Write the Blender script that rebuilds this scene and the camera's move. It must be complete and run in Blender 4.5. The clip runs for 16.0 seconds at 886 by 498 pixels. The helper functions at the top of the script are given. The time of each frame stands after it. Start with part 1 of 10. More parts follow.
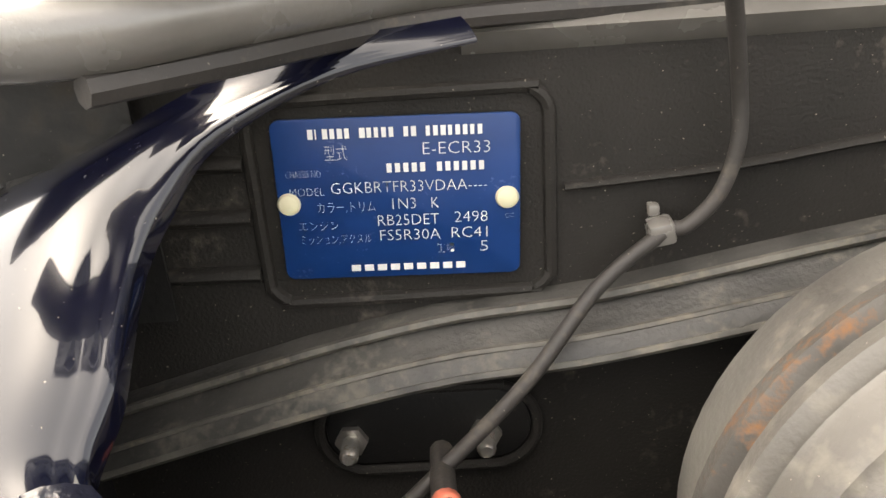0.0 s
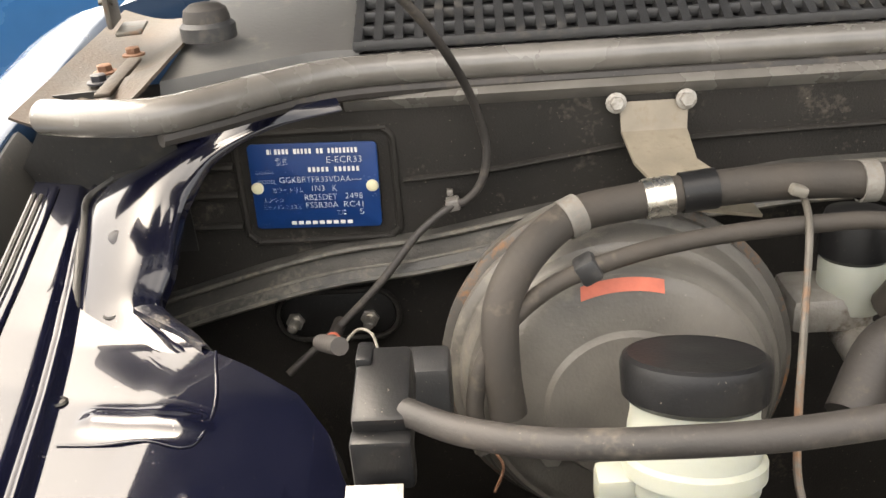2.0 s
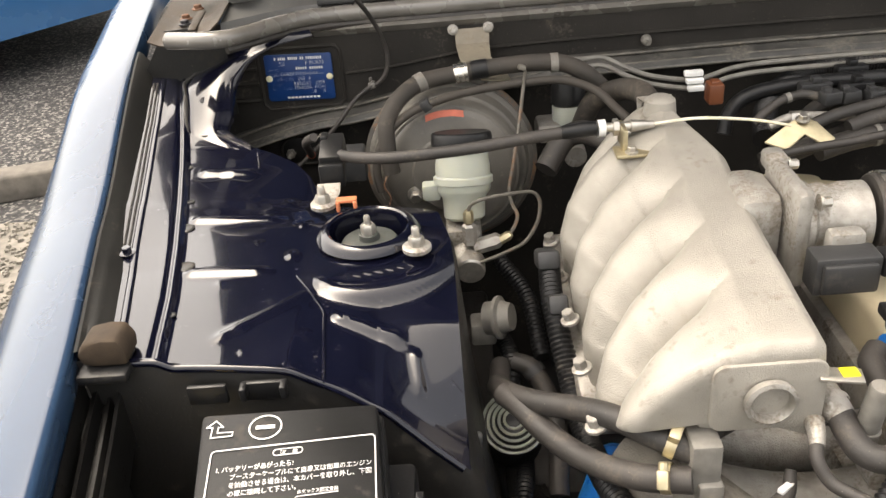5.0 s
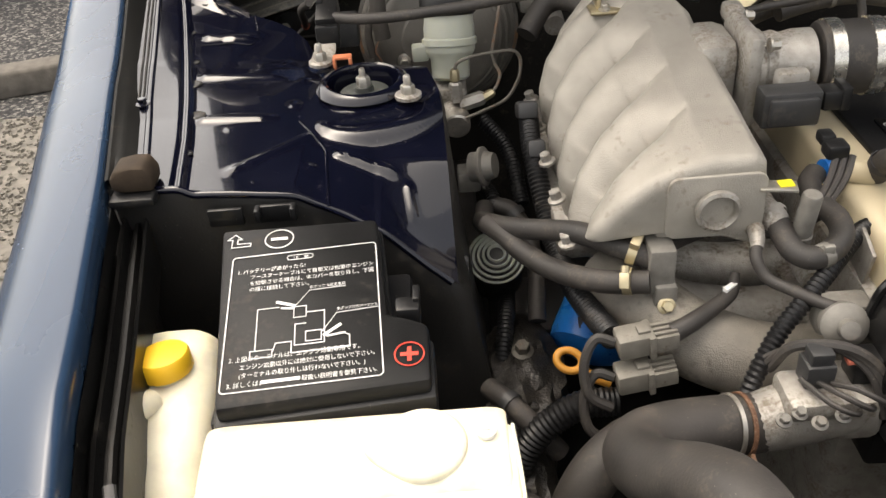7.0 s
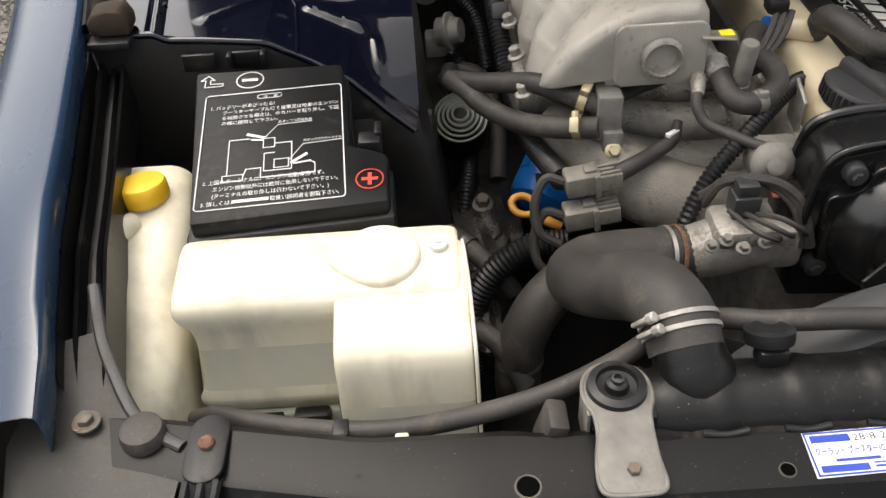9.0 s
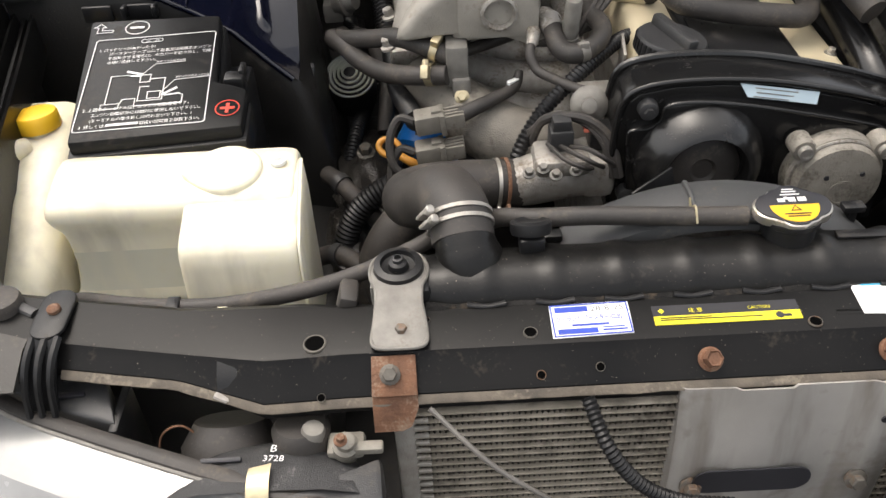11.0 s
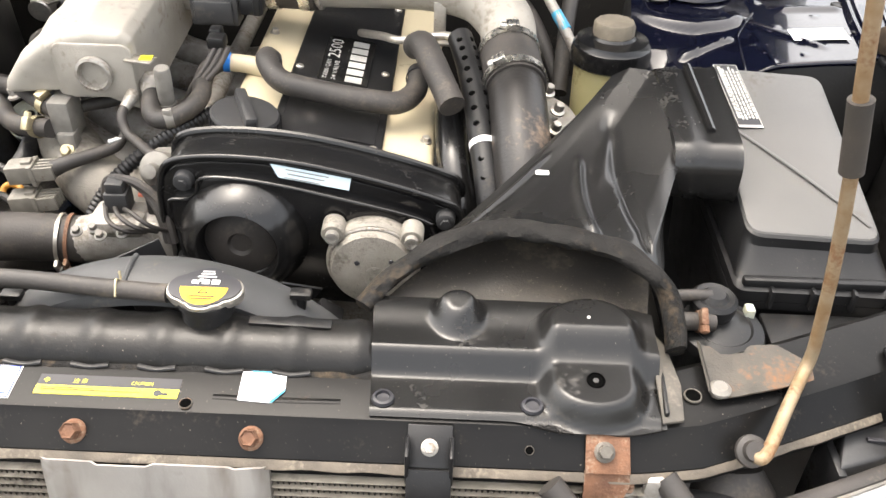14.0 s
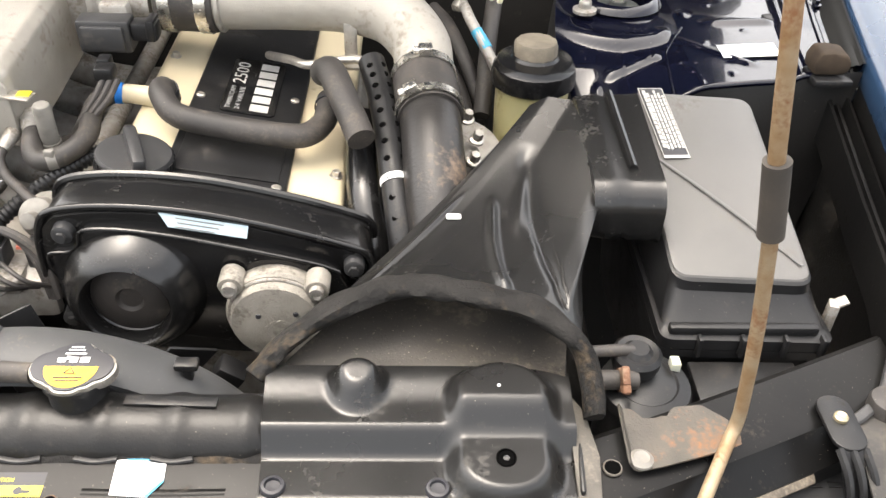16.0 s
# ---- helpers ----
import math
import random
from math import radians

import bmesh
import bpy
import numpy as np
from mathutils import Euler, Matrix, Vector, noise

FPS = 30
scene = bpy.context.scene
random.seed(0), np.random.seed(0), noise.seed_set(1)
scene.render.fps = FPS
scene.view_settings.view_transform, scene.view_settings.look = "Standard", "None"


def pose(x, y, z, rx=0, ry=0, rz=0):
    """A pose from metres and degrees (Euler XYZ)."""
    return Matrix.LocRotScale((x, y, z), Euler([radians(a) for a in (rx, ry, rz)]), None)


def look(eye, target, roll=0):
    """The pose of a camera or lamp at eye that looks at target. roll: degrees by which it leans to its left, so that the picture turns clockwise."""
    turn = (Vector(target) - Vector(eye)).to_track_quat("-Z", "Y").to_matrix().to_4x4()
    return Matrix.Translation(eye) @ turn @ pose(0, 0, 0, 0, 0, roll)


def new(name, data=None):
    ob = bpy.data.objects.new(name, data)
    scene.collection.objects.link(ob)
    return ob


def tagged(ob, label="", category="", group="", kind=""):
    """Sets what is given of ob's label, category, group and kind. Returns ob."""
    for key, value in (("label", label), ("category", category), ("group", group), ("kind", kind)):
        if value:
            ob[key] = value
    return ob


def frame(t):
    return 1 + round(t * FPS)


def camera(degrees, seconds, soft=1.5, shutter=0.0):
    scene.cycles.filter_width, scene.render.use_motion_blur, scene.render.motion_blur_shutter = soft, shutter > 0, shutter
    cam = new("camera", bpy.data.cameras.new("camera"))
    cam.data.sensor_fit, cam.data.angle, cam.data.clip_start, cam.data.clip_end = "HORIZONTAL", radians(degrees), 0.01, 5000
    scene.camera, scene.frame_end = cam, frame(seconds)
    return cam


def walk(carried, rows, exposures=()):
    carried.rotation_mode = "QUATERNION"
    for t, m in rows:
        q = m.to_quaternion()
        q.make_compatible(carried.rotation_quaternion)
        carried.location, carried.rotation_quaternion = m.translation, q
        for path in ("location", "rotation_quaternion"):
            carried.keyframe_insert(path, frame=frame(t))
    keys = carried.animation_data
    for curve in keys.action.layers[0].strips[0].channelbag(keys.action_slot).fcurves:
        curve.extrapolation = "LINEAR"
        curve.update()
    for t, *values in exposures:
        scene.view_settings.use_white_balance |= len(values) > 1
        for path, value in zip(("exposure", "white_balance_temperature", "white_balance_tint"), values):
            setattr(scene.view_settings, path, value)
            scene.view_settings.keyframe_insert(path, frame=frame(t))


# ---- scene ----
cam = camera(54.1, 16.0)
METRES, EYE, TILT, LEAN, TURN = 2.35, 1.0, -28.0, 0.0, 0.0
PATH = [
    (0, (-0.649, 0.091, 0.983), (-0.696, 1.895, 0.121), -4.2),
    (0.5, (-0.636, 0.026, 1.024), (-0.703, 1.819, 0.14), -4.6),
    (1, (-0.615, -0.046, 1.055), (-0.719, 1.738, 0.157), -4.3),
    (1.5, (-0.597, -0.126, 1.084), (-0.761, 1.668, 0.216), -4.1),
    (2, (-0.546, -0.208, 1.097), (-0.636, 1.586, 0.217), -4.3),
    (2.5, (-0.529, -0.296, 1.147), (-0.625, 1.473, 0.219), -4.0),
    (3, (-0.506, -0.43, 1.22), (-0.631, 1.318, 0.256), -5.3),
    (3.5, (-0.461, -0.551, 1.244), (-0.575, 1.185, 0.256), -5.4),
    (3.7, (-0.443, -0.601, 1.255), (-0.561, 1.135, 0.269), -5.7),
    (5.8, (-0.44, -0.9, 1.257), (-0.458, 0.821, 0.238), -5.3),
    (6, (-0.439, -0.907, 1.251), (-0.455, 0.794, 0.199), -5.6),
    (6.5, (-0.448, -0.93, 1.245), (-0.458, 0.734, 0.135), -5.6),
    (7, (-0.451, -0.968, 1.24), (-0.487, 0.662, 0.082), -5.3),
    (7.5, (-0.448, -0.991, 1.232), (-0.465, 0.598, 0.018), -4.8),
    (8, (-0.445, -1.015, 1.223), (-0.443, 0.543, -0.032), -4.5),
    (8.5, (-0.442, -1.033, 1.217), (-0.433, 0.49, -0.079), -4.3),
    (8.7, (-0.44, -1.044, 1.214), (-0.442, 0.469, -0.093), -4.3),
    (10.8, (-0.305, -1.207, 1.213), (-0.315, 0.308, -0.092), -3.1),
    (11, (-0.282, -1.217, 1.216), (-0.286, 0.308, -0.078), -3.1),
    (11.5, (-0.223, -1.241, 1.218), (-0.218, 0.298, -0.058), -1.7),
    (12, (-0.151, -1.237, 1.227), (-0.072, 0.326, -0.019), 0.5),
    (12.5, (-0.059, -1.194, 1.223), (0.047, 0.361, -0.03), 1.4),
    (13, (0.032, -1.181, 1.237), (0.058, 0.38, -0.014), 0.5),
    (13.5, (0.136, -1.21, 1.238), (0.092, 0.339, -0.026), 3.6),
    (14, (0.219, -1.214, 1.247), (0.205, 0.374, 0.03), 2.0),
    (14.5, (0.249, -1.206, 1.253), (0.285, 0.383, 0.039), 3.2),
    (15, (0.272, -1.202, 1.254), (0.327, 0.398, 0.056), 2.8),
    (15.5, (0.279, -1.193, 1.257), (0.314, 0.394, 0.041), 2.0),
    (16, (0.268, -1.124, 1.256), (0.348, 0.445, 0.019), 2.5),
]
EXPOSURES = [(0.0, 3.05, 7700), (0.5, 3.1, 7700), (1.0, 3.0, 7700), (1.5, 2.8, 7750), (2.0, 2.85, 7750), (3.0, 2.65, 7700), (3.6, 2.2, 7650), (6.0, 2.25, 7600), (6.7, 1.85, 7500), (7.5, 1.27, 7200), (8.5, 1.22, 7000), (11.5, 1.42, 6950), (12.0, 1.55, 6950), (12.5, 2.08, 6950), (13.0, 2.4, 7000), (16.0, 2.5, 7100)]
walk(cam, [(t, look(eye, target, roll)) for t, eye, target, roll in PATH], [(t, stops, kelvin, 10) for t, stops, kelvin in EXPOSURES])

# ---- light ----
world = bpy.data.worlds.new("world")
scene.world = world
world.use_nodes = True
wn, wl = world.node_tree.nodes, world.node_tree.links
bg = wn["Background"]
sky = wn.new("ShaderNodeTexSky")
sky.sky_type = "NISHITA"
sky.sun_disc = False
sky.sun_elevation, sky.sun_rotation = radians(70), radians(312)
sky.air_density, sky.dust_density, sky.ozone_density = 1.0, 5.0, 1.0
pale = wn.new("ShaderNodeHueSaturation")
pale.inputs["Saturation"].default_value = 0.38
wl.new(sky.outputs["Color"], pale.inputs["Color"])
wl.new(pale.outputs["Color"], bg.inputs["Color"])
bg.inputs["Strength"].default_value = 0.15
sun = new("sun", bpy.data.lights.new("sun", "SUN"))
sun.data.energy, sun.data.angle, sun.data.color = 0.62, radians(125), (1.0, 0.96, 0.91)
sun.matrix_world = look((-2.1, 1.9, 7.8), (0, 0, 0))


# ---- materials ----
def mat(name, col, rough=0.5, metal=0.0, col2=None, scale=30.0, bump=0.15, bscale=300.0, coat=0.0,
        dirt=None, dscale=9.0, damount=0.45, spec=0.5, sss=0.0, detail=5.0, coat_ior=1.7, speck=0.0, streak=None):
    """A surface: two colours mixed by grain, patches of dirt or wear over it, fine relief."""
    m = bpy.data.materials.new(name)
    m.use_nodes = True
    n, l = m.node_tree.nodes, m.node_tree.links
    b = n["Principled BSDF"]
    tc = n.new("ShaderNodeTexCoord")

    def noise_tex(s, d=detail):
        t = n.new("ShaderNodeTexNoise")
        t.inputs["Scale"].default_value, t.inputs["Detail"].default_value = s, d
        l.new(tc.outputs["Object"], t.inputs["Vector"])
        return t

    def ramp(src, lo, hi):
        r = n.new("ShaderNodeMapRange")
        r.inputs["From Min"].default_value, r.inputs["From Max"].default_value = lo, hi
        l.new(src, r.inputs["Value"])
        return r.outputs["Result"]

    def mixc(fac, a, c):
        x = n.new("ShaderNodeMix")
        x.data_type = "RGBA"
        l.new(fac, x.inputs["Factor"])
        for sock, v in ((x.inputs[6], a), (x.inputs[7], c)):
            if isinstance(v, tuple):
                sock.default_value = (*v, 1)
            else:
                l.new(v, sock)
        return x.outputs[2]

    g = noise_tex(scale)
    c2 = col2 or tuple(v * 0.72 for v in col)
    colour = mixc(ramp(g.outputs["Fac"], 0.3, 0.7), c2, col)
    rr = n.new("ShaderNodeMapRange")
    rr.inputs["To Min"].default_value, rr.inputs["To Max"].default_value = max(rough - 0.08, 0.02), min(rough + 0.12, 1)
    l.new(g.outputs["Fac"], rr.inputs["Value"])
    rsock = rr.outputs["Result"]
    if dirt:
        d = noise_tex(dscale, 8.0)
        fine = noise_tex(dscale * 9.0, 6.0)
        both = n.new("ShaderNodeMix")
        both.inputs["Factor"].default_value = 0.38
        l.new(d.outputs["Fac"], both.inputs[2])
        l.new(fine.outputs["Fac"], both.inputs[3])
        f = ramp(both.outputs[0], 0.66 - 0.42 * damount, 0.74 - 0.25 * damount)
        colour = mixc(f, colour, dirt)
        rm = n.new("ShaderNodeMix")
        l.new(f, rm.inputs["Factor"])
        l.new(rsock, rm.inputs[2])
        rm.inputs[3].default_value = 0.85
        rsock = rm.outputs[0]
        if metal > 0:
            mm = n.new("ShaderNodeMapRange")
            mm.inputs["To Min"].default_value, mm.inputs["To Max"].default_value = metal, metal * 0.15
            l.new(f, mm.inputs["Value"])
            l.new(mm.outputs["Result"], b.inputs["Metallic"])
    if streak:
        mp = n.new("ShaderNodeMapping")
        mp.inputs["Scale"].default_value = (1.0, 1.0, 0.10)
        l.new(tc.outputs["Object"], mp.inputs["Vector"])
        st = noise_tex(38.0, 4.0)
        l.new(mp.outputs["Vector"], st.inputs["Vector"])
        colour = mixc(ramp(st.outputs["Fac"], 0.48, 0.80), colour, streak)
    if speck:
        sp = noise_tex(620.0, 1.0)
        colour = mixc(ramp(sp.outputs["Fac"], 0.79 - speck * 0.6, 0.88 - speck * 0.6), colour, (0.30, 0.26, 0.21))
    l.new(colour, b.inputs["Base Color"])
    l.new(rsock, b.inputs["Roughness"])
    if not (dirt and metal > 0):
        b.inputs["Metallic"].default_value = metal
    b.inputs["Specular IOR Level"].default_value = spec
    if coat:
        b.inputs["Coat Weight"].default_value, b.inputs["Coat Roughness"].default_value, b.inputs["Coat IOR"].default_value = coat, 0.03, coat_ior
    if sss:
        b.inputs["Subsurface Weight"].default_value = sss
        b.inputs["Subsurface Radius"].default_value = (0.03, 0.025, 0.012)
        b.inputs["Subsurface Scale"].default_value = 0.5
    if bump:
        h = noise_tex(bscale, 4.0)
        bp = n.new("ShaderNodeBump")
        bp.inputs["Strength"].default_value, bp.inputs["Distance"].default_value = bump, 0.002
        l.new(h.outputs["Fac"], bp.inputs["Height"])
        l.new(bp.outputs["Normal"], b.inputs["Normal"])
    return m


M_TANK = mat("tank_plastic", (0.0100, 0.0096, 0.0093), 0.30, spec=0.27, col2=(0.0055, 0.0053, 0.0052), scale=14, bump=0.12, bscale=260, dirt=(0.040, 0.035, 0.030), dscale=20, damount=0.16, speck=0.06)
M_CORNER = mat("dusty_corner_paint", (0.045, 0.0425, 0.039), 0.45, col2=(0.024, 0.0225, 0.021), scale=18, bump=0.15, dirt=(0.085, 0.075, 0.062), dscale=14, damount=0.30, speck=0.06, spec=0.3)
M_DUCT = mat("duct_plastic", (0.0115, 0.0112, 0.0110), 0.25, col2=(0.0066, 0.0065, 0.0065), scale=8, bump=0.06, bscale=180, dirt=(0.034, 0.031, 0.027), dscale=24, damount=0.12, speck=0.05, spec=0.50)
M_GRIMY = mat("grimy_cast", (0.25, 0.228, 0.195), 0.6, 0.2, col2=(0.15, 0.137, 0.118), scale=30, bump=0.6, bscale=600, dirt=(0.085, 0.075, 0.062), dscale=12, damount=0.28, speck=0.06)
M_CATCH = mat("catch_plate_steel", (0.090, 0.078, 0.062), 0.6, 0.2, col2=(0.040, 0.036, 0.031), scale=26, bump=0.35, dirt=(0.17, 0.085, 0.042), dscale=24, damount=0.36)
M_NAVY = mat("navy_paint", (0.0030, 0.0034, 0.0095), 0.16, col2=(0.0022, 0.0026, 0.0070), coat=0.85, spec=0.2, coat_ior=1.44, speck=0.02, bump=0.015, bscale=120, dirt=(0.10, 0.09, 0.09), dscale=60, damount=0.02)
# the car's navy with a lifted blue base that paints in reflected sky
M_NAVY_SKY = mat("navy_paint_with_sky_tint", (0.016, 0.036, 0.072), 0.25, col2=(0.014, 0.031, 0.063), coat=0.55, spec=0.2, bump=0.0, scale=8, coat_ior=1.45)
M_FIRE = mat("firewall_coat", (0.028, 0.025, 0.022), 0.6, col2=(0.015, 0.0135, 0.012), scale=9, bump=0.35, bscale=600, dirt=(0.075, 0.064, 0.053), dscale=24, damount=0.16, speck=0.09, spec=0.24)
M_BAY = mat("bay_dark_paint", (0.014, 0.0132, 0.0125), 0.45, scale=20, dirt=(0.040, 0.034, 0.028), dscale=12, damount=0.24, bump=0.2, speck=0.05)
M_SUPPORT = mat("support_paint", (0.0100, 0.0096, 0.0092), 0.30, col2=(0.0050, 0.0050, 0.0052), scale=11, dirt=(0.036, 0.031, 0.026), dscale=30, damount=0.15, bump=0.05, bscale=160, speck=0.06, spec=0.15)
M_SCUFF = mat("scuffed_navy", (0.008, 0.009, 0.016), 0.30, col2=(0.004, 0.0045, 0.010), scale=60, bump=0.5, bscale=260, coat=0.5, coat_ior=1.5, dirt=(0.13, 0.115, 0.10), dscale=42, damount=0.36)
M_HOLE = mat("dark_hole", (0.003, 0.003, 0.003), 1.0, bump=0.0, spec=0.0)
M_LIP = mat("worn_lip", (0.120, 0.100, 0.076), 0.65, col2=(0.055, 0.045, 0.035), scale=45, bump=0.3, dirt=(0.20, 0.17, 0.13), dscale=26, damount=0.28)
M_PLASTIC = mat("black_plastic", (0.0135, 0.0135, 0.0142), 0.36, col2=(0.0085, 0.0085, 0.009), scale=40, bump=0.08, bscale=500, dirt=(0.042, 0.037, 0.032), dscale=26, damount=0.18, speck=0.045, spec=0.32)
M_PLASTIC_G = mat("grey_black_plastic", (0.034, 0.034, 0.035), 0.45, scale=40, bump=0.2, bscale=900, dirt=(0.075, 0.068, 0.06), dscale=18, damount=0.22, speck=0.03)
M_BATLID = mat("battery_lid_plastic", (0.010, 0.010, 0.0105), 0.42, scale=30, bump=0.12, bscale=900, dirt=(0.05, 0.045, 0.04), dscale=12, damount=0.24, spec=0.2)
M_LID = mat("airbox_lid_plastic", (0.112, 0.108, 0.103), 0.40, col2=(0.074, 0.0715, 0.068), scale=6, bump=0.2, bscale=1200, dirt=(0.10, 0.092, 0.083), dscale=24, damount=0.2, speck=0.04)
M_GLOSSBLK = mat("gloss_black_plastic", (0.0105, 0.0102, 0.010), 0.19, col2=(0.0062, 0.0062, 0.0066), scale=9, bump=0.05, bscale=150, dirt=(0.026, 0.024, 0.022), dscale=38, damount=0.10, speck=0.045, spec=0.48)
M_RUBBER = mat("rubber", (0.046, 0.040, 0.036), 0.58, col2=(0.022, 0.020, 0.0185), scale=18, bump=0.15, dirt=(0.085, 0.073, 0.060), dscale=34, damount=0.28, speck=0.05)
M_RUBBER_BR = mat("dusty_rubber", (0.050, 0.041, 0.033), 0.72, col2=(0.026, 0.023, 0.020), scale=22, bump=0.15, dirt=(0.10, 0.082, 0.064), dscale=16, damount=0.24)
M_SEAL = mat("grey_seal", (0.165, 0.153, 0.138), 0.24, col2=(0.105, 0.097, 0.088), scale=20, bump=0.08, dirt=(0.20, 0.18, 0.15), dscale=10, damount=0.14, spec=0.8)
M_FOAM = mat("foam_strip", (0.021, 0.020, 0.019), 0.75, col2=(0.007, 0.0068, 0.0066), scale=40, bump=1.0, bscale=200, dirt=(0.060, 0.045, 0.030), dscale=16, damount=0.32, spec=0.15)
M_CAST = mat("cast_aluminium", (0.37, 0.345, 0.305), 0.50, 0.30, col2=(0.30, 0.28, 0.245), scale=34, bump=0.45, bscale=750, dirt=(0.20, 0.172, 0.140), dscale=13, damount=0.19, speck=0.085)
M_CASTD = mat("dull_aluminium", (0.42, 0.40, 0.37), 0.5, 0.6, col2=(0.30, 0.28, 0.25), scale=80, bump=0.4, bscale=500, dirt=(0.16, 0.13, 0.10), dscale=30, damount=0.35)
M_STEEL = mat("zinc_steel", (0.55, 0.52, 0.47), 0.36, 0.85, scale=120, bump=0.1, dirt=(0.25, 0.19, 0.12), dscale=60, damount=0.25)
M_BAND = mat("bright_band", (0.72, 0.69, 0.63), 0.25, 0.95, scale=120, bump=0.05)
M_BRASS = mat("yellow_zinc", (0.58, 0.50, 0.33), 0.42, 0.8, scale=90, bump=0.1)
M_BEIGE = mat("beige_cover_paint", (0.60, 0.52, 0.36), 0.36, col2=(0.54, 0.46, 0.31), scale=12, bump=0.12, bscale=500, dirt=(0.30, 0.24, 0.15), dscale=14, damount=0.12)
M_WHITEPL = mat("milky_plastic", (0.76, 0.72, 0.58), 0.38, col2=(0.69, 0.645, 0.50), scale=7, bump=0.06, bscale=150, sss=0.25, dirt=(0.60, 0.545, 0.41), dscale=5, damount=0.34, streak=(0.50, 0.465, 0.37))
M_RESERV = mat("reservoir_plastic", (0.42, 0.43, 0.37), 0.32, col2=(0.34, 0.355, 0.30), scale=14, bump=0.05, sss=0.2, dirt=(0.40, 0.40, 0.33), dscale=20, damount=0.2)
M_PSRES = mat("yellowed_plastic", (0.50, 0.45, 0.24), 0.3, col2=(0.40, 0.36, 0.18), scale=14, bump=0.05, sss=0.2, dirt=(0.25, 0.2, 0.1), dscale=18, damount=0.25)
M_YELLOW = mat("yellow_cap_plastic", (0.86, 0.52, 0.03), 0.4, col2=(0.80, 0.45, 0.02), scale=20, bump=0.05)
M_ORANGE = mat("orange_plastic", (0.55, 0.25, 0.035), 0.45, scale=30, bump=0.1)
M_RUST = mat("rust", (0.20, 0.098, 0.055), 0.8, 0.15, col2=(0.10, 0.048, 0.028), scale=60, bump=0.6, bscale=250, dirt=(0.24, 0.17, 0.12), dscale=45, damount=0.36)
M_CONN = mat("grey_connector", (0.20, 0.185, 0.158), 0.5, col2=(0.13, 0.12, 0.10), scale=60, bump=0.2, dirt=(0.12, 0.10, 0.08), dscale=50, damount=0.26)
M_RUSTY = mat("rusty_primer", (0.15, 0.138, 0.12), 0.55, 0.35, col2=(0.085, 0.076, 0.064), scale=35, bump=0.3, dirt=(0.19, 0.105, 0.06), dscale=22, damount=0.33)
M_ROD = mat("rusted_rod", (0.215, 0.130, 0.062), 0.55, 0.35, col2=(0.30, 0.235, 0.155), scale=50, bump=0.3, dirt=(0.17, 0.075, 0.03), dscale=30, damount=0.36)
M_GREYPANEL = mat("bare_grey_panel", (0.42, 0.40, 0.375), 0.45, 0.35, col2=(0.30, 0.285, 0.265), scale=10, bump=0.12, dirt=(0.17, 0.150, 0.128), dscale=6, damount=0.36, streak=(0.17, 0.150, 0.128))
M_COWL = mat("cowl_grey", (0.10, 0.098, 0.092), 0.5, col2=(0.075, 0.072, 0.068), scale=15, bump=0.1, dirt=(0.24, 0.22, 0.19), dscale=8, damount=0.35)
M_HINGE = mat("dirty_hinge_pan", (0.048, 0.031, 0.018), 0.65, col2=(0.026, 0.021, 0.016), scale=18, bump=0.4, dirt=(0.060, 0.054, 0.046), dscale=14, damount=0.32, speck=0.08)
M_BLUEPL = mat("blue_plate", (0.004, 0.036, 0.150), 0.35, col2=(0.003, 0.029, 0.122), scale=50, bump=0.03, dirt=(0.10, 0.14, 0.30), dscale=60, damount=0.12)
M_INK_W = mat("white_print", (0.80, 0.80, 0.78), 0.5, bump=0.0)
# black for print and small parts, also for shade painted behind openings
M_INK_SHADE = mat("black_print_and_shade", (0.02, 0.02, 0.025), 0.5, bump=0.0)
M_INK_B = mat("blue_print", (0.02, 0.06, 0.42), 0.5, bump=0.0)
M_INK_C = mat("cyan_print", (0.05, 0.38, 0.60), 0.5, bump=0.0)
M_INK_R = mat("red_print", (0.75, 0.06, 0.03), 0.5, bump=0.0)
M_INK_Y = mat("yellow_print", (0.85, 0.74, 0.03), 0.45, bump=0.0, dirt=(0.4, 0.36, 0.1), dscale=60, damount=0.1)
M_PAPER = mat("label_paper", (0.78, 0.78, 0.76), 0.5, col2=(0.72, 0.72, 0.71), scale=50, bump=0.05, dirt=(0.5, 0.5, 0.48), dscale=40, damount=0.15)
M_RIVET = mat("cream_rivet", (0.80, 0.74, 0.50), 0.45, bump=0.1)
M_TAPE = mat("grey_tape", (0.20, 0.19, 0.17), 0.5, col2=(0.12, 0.112, 0.10), scale=60, bump=0.2, dirt=(0.16, 0.14, 0.12), dscale=40, damount=0.3)
M_STRUT = mat("strut_cap_paint", (0.085, 0.092, 0.085), 0.5, 0.1, col2=(0.045, 0.048, 0.044), scale=40, bump=0.2, dirt=(0.13, 0.10, 0.07), dscale=40, damount=0.25)
M_RED = mat("red_paint_mark", (0.62, 0.16, 0.10), 0.6, scale=80, bump=0.1)
M_FILTER = mat("blue_filter_paint", (0.008, 0.17, 0.58), 0.28, bump=0.03, dirt=(0.04, 0.05, 0.08), dscale=20, damount=0.2)
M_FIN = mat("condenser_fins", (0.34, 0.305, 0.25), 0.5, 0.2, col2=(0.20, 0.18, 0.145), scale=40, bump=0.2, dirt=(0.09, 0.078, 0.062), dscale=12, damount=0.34)
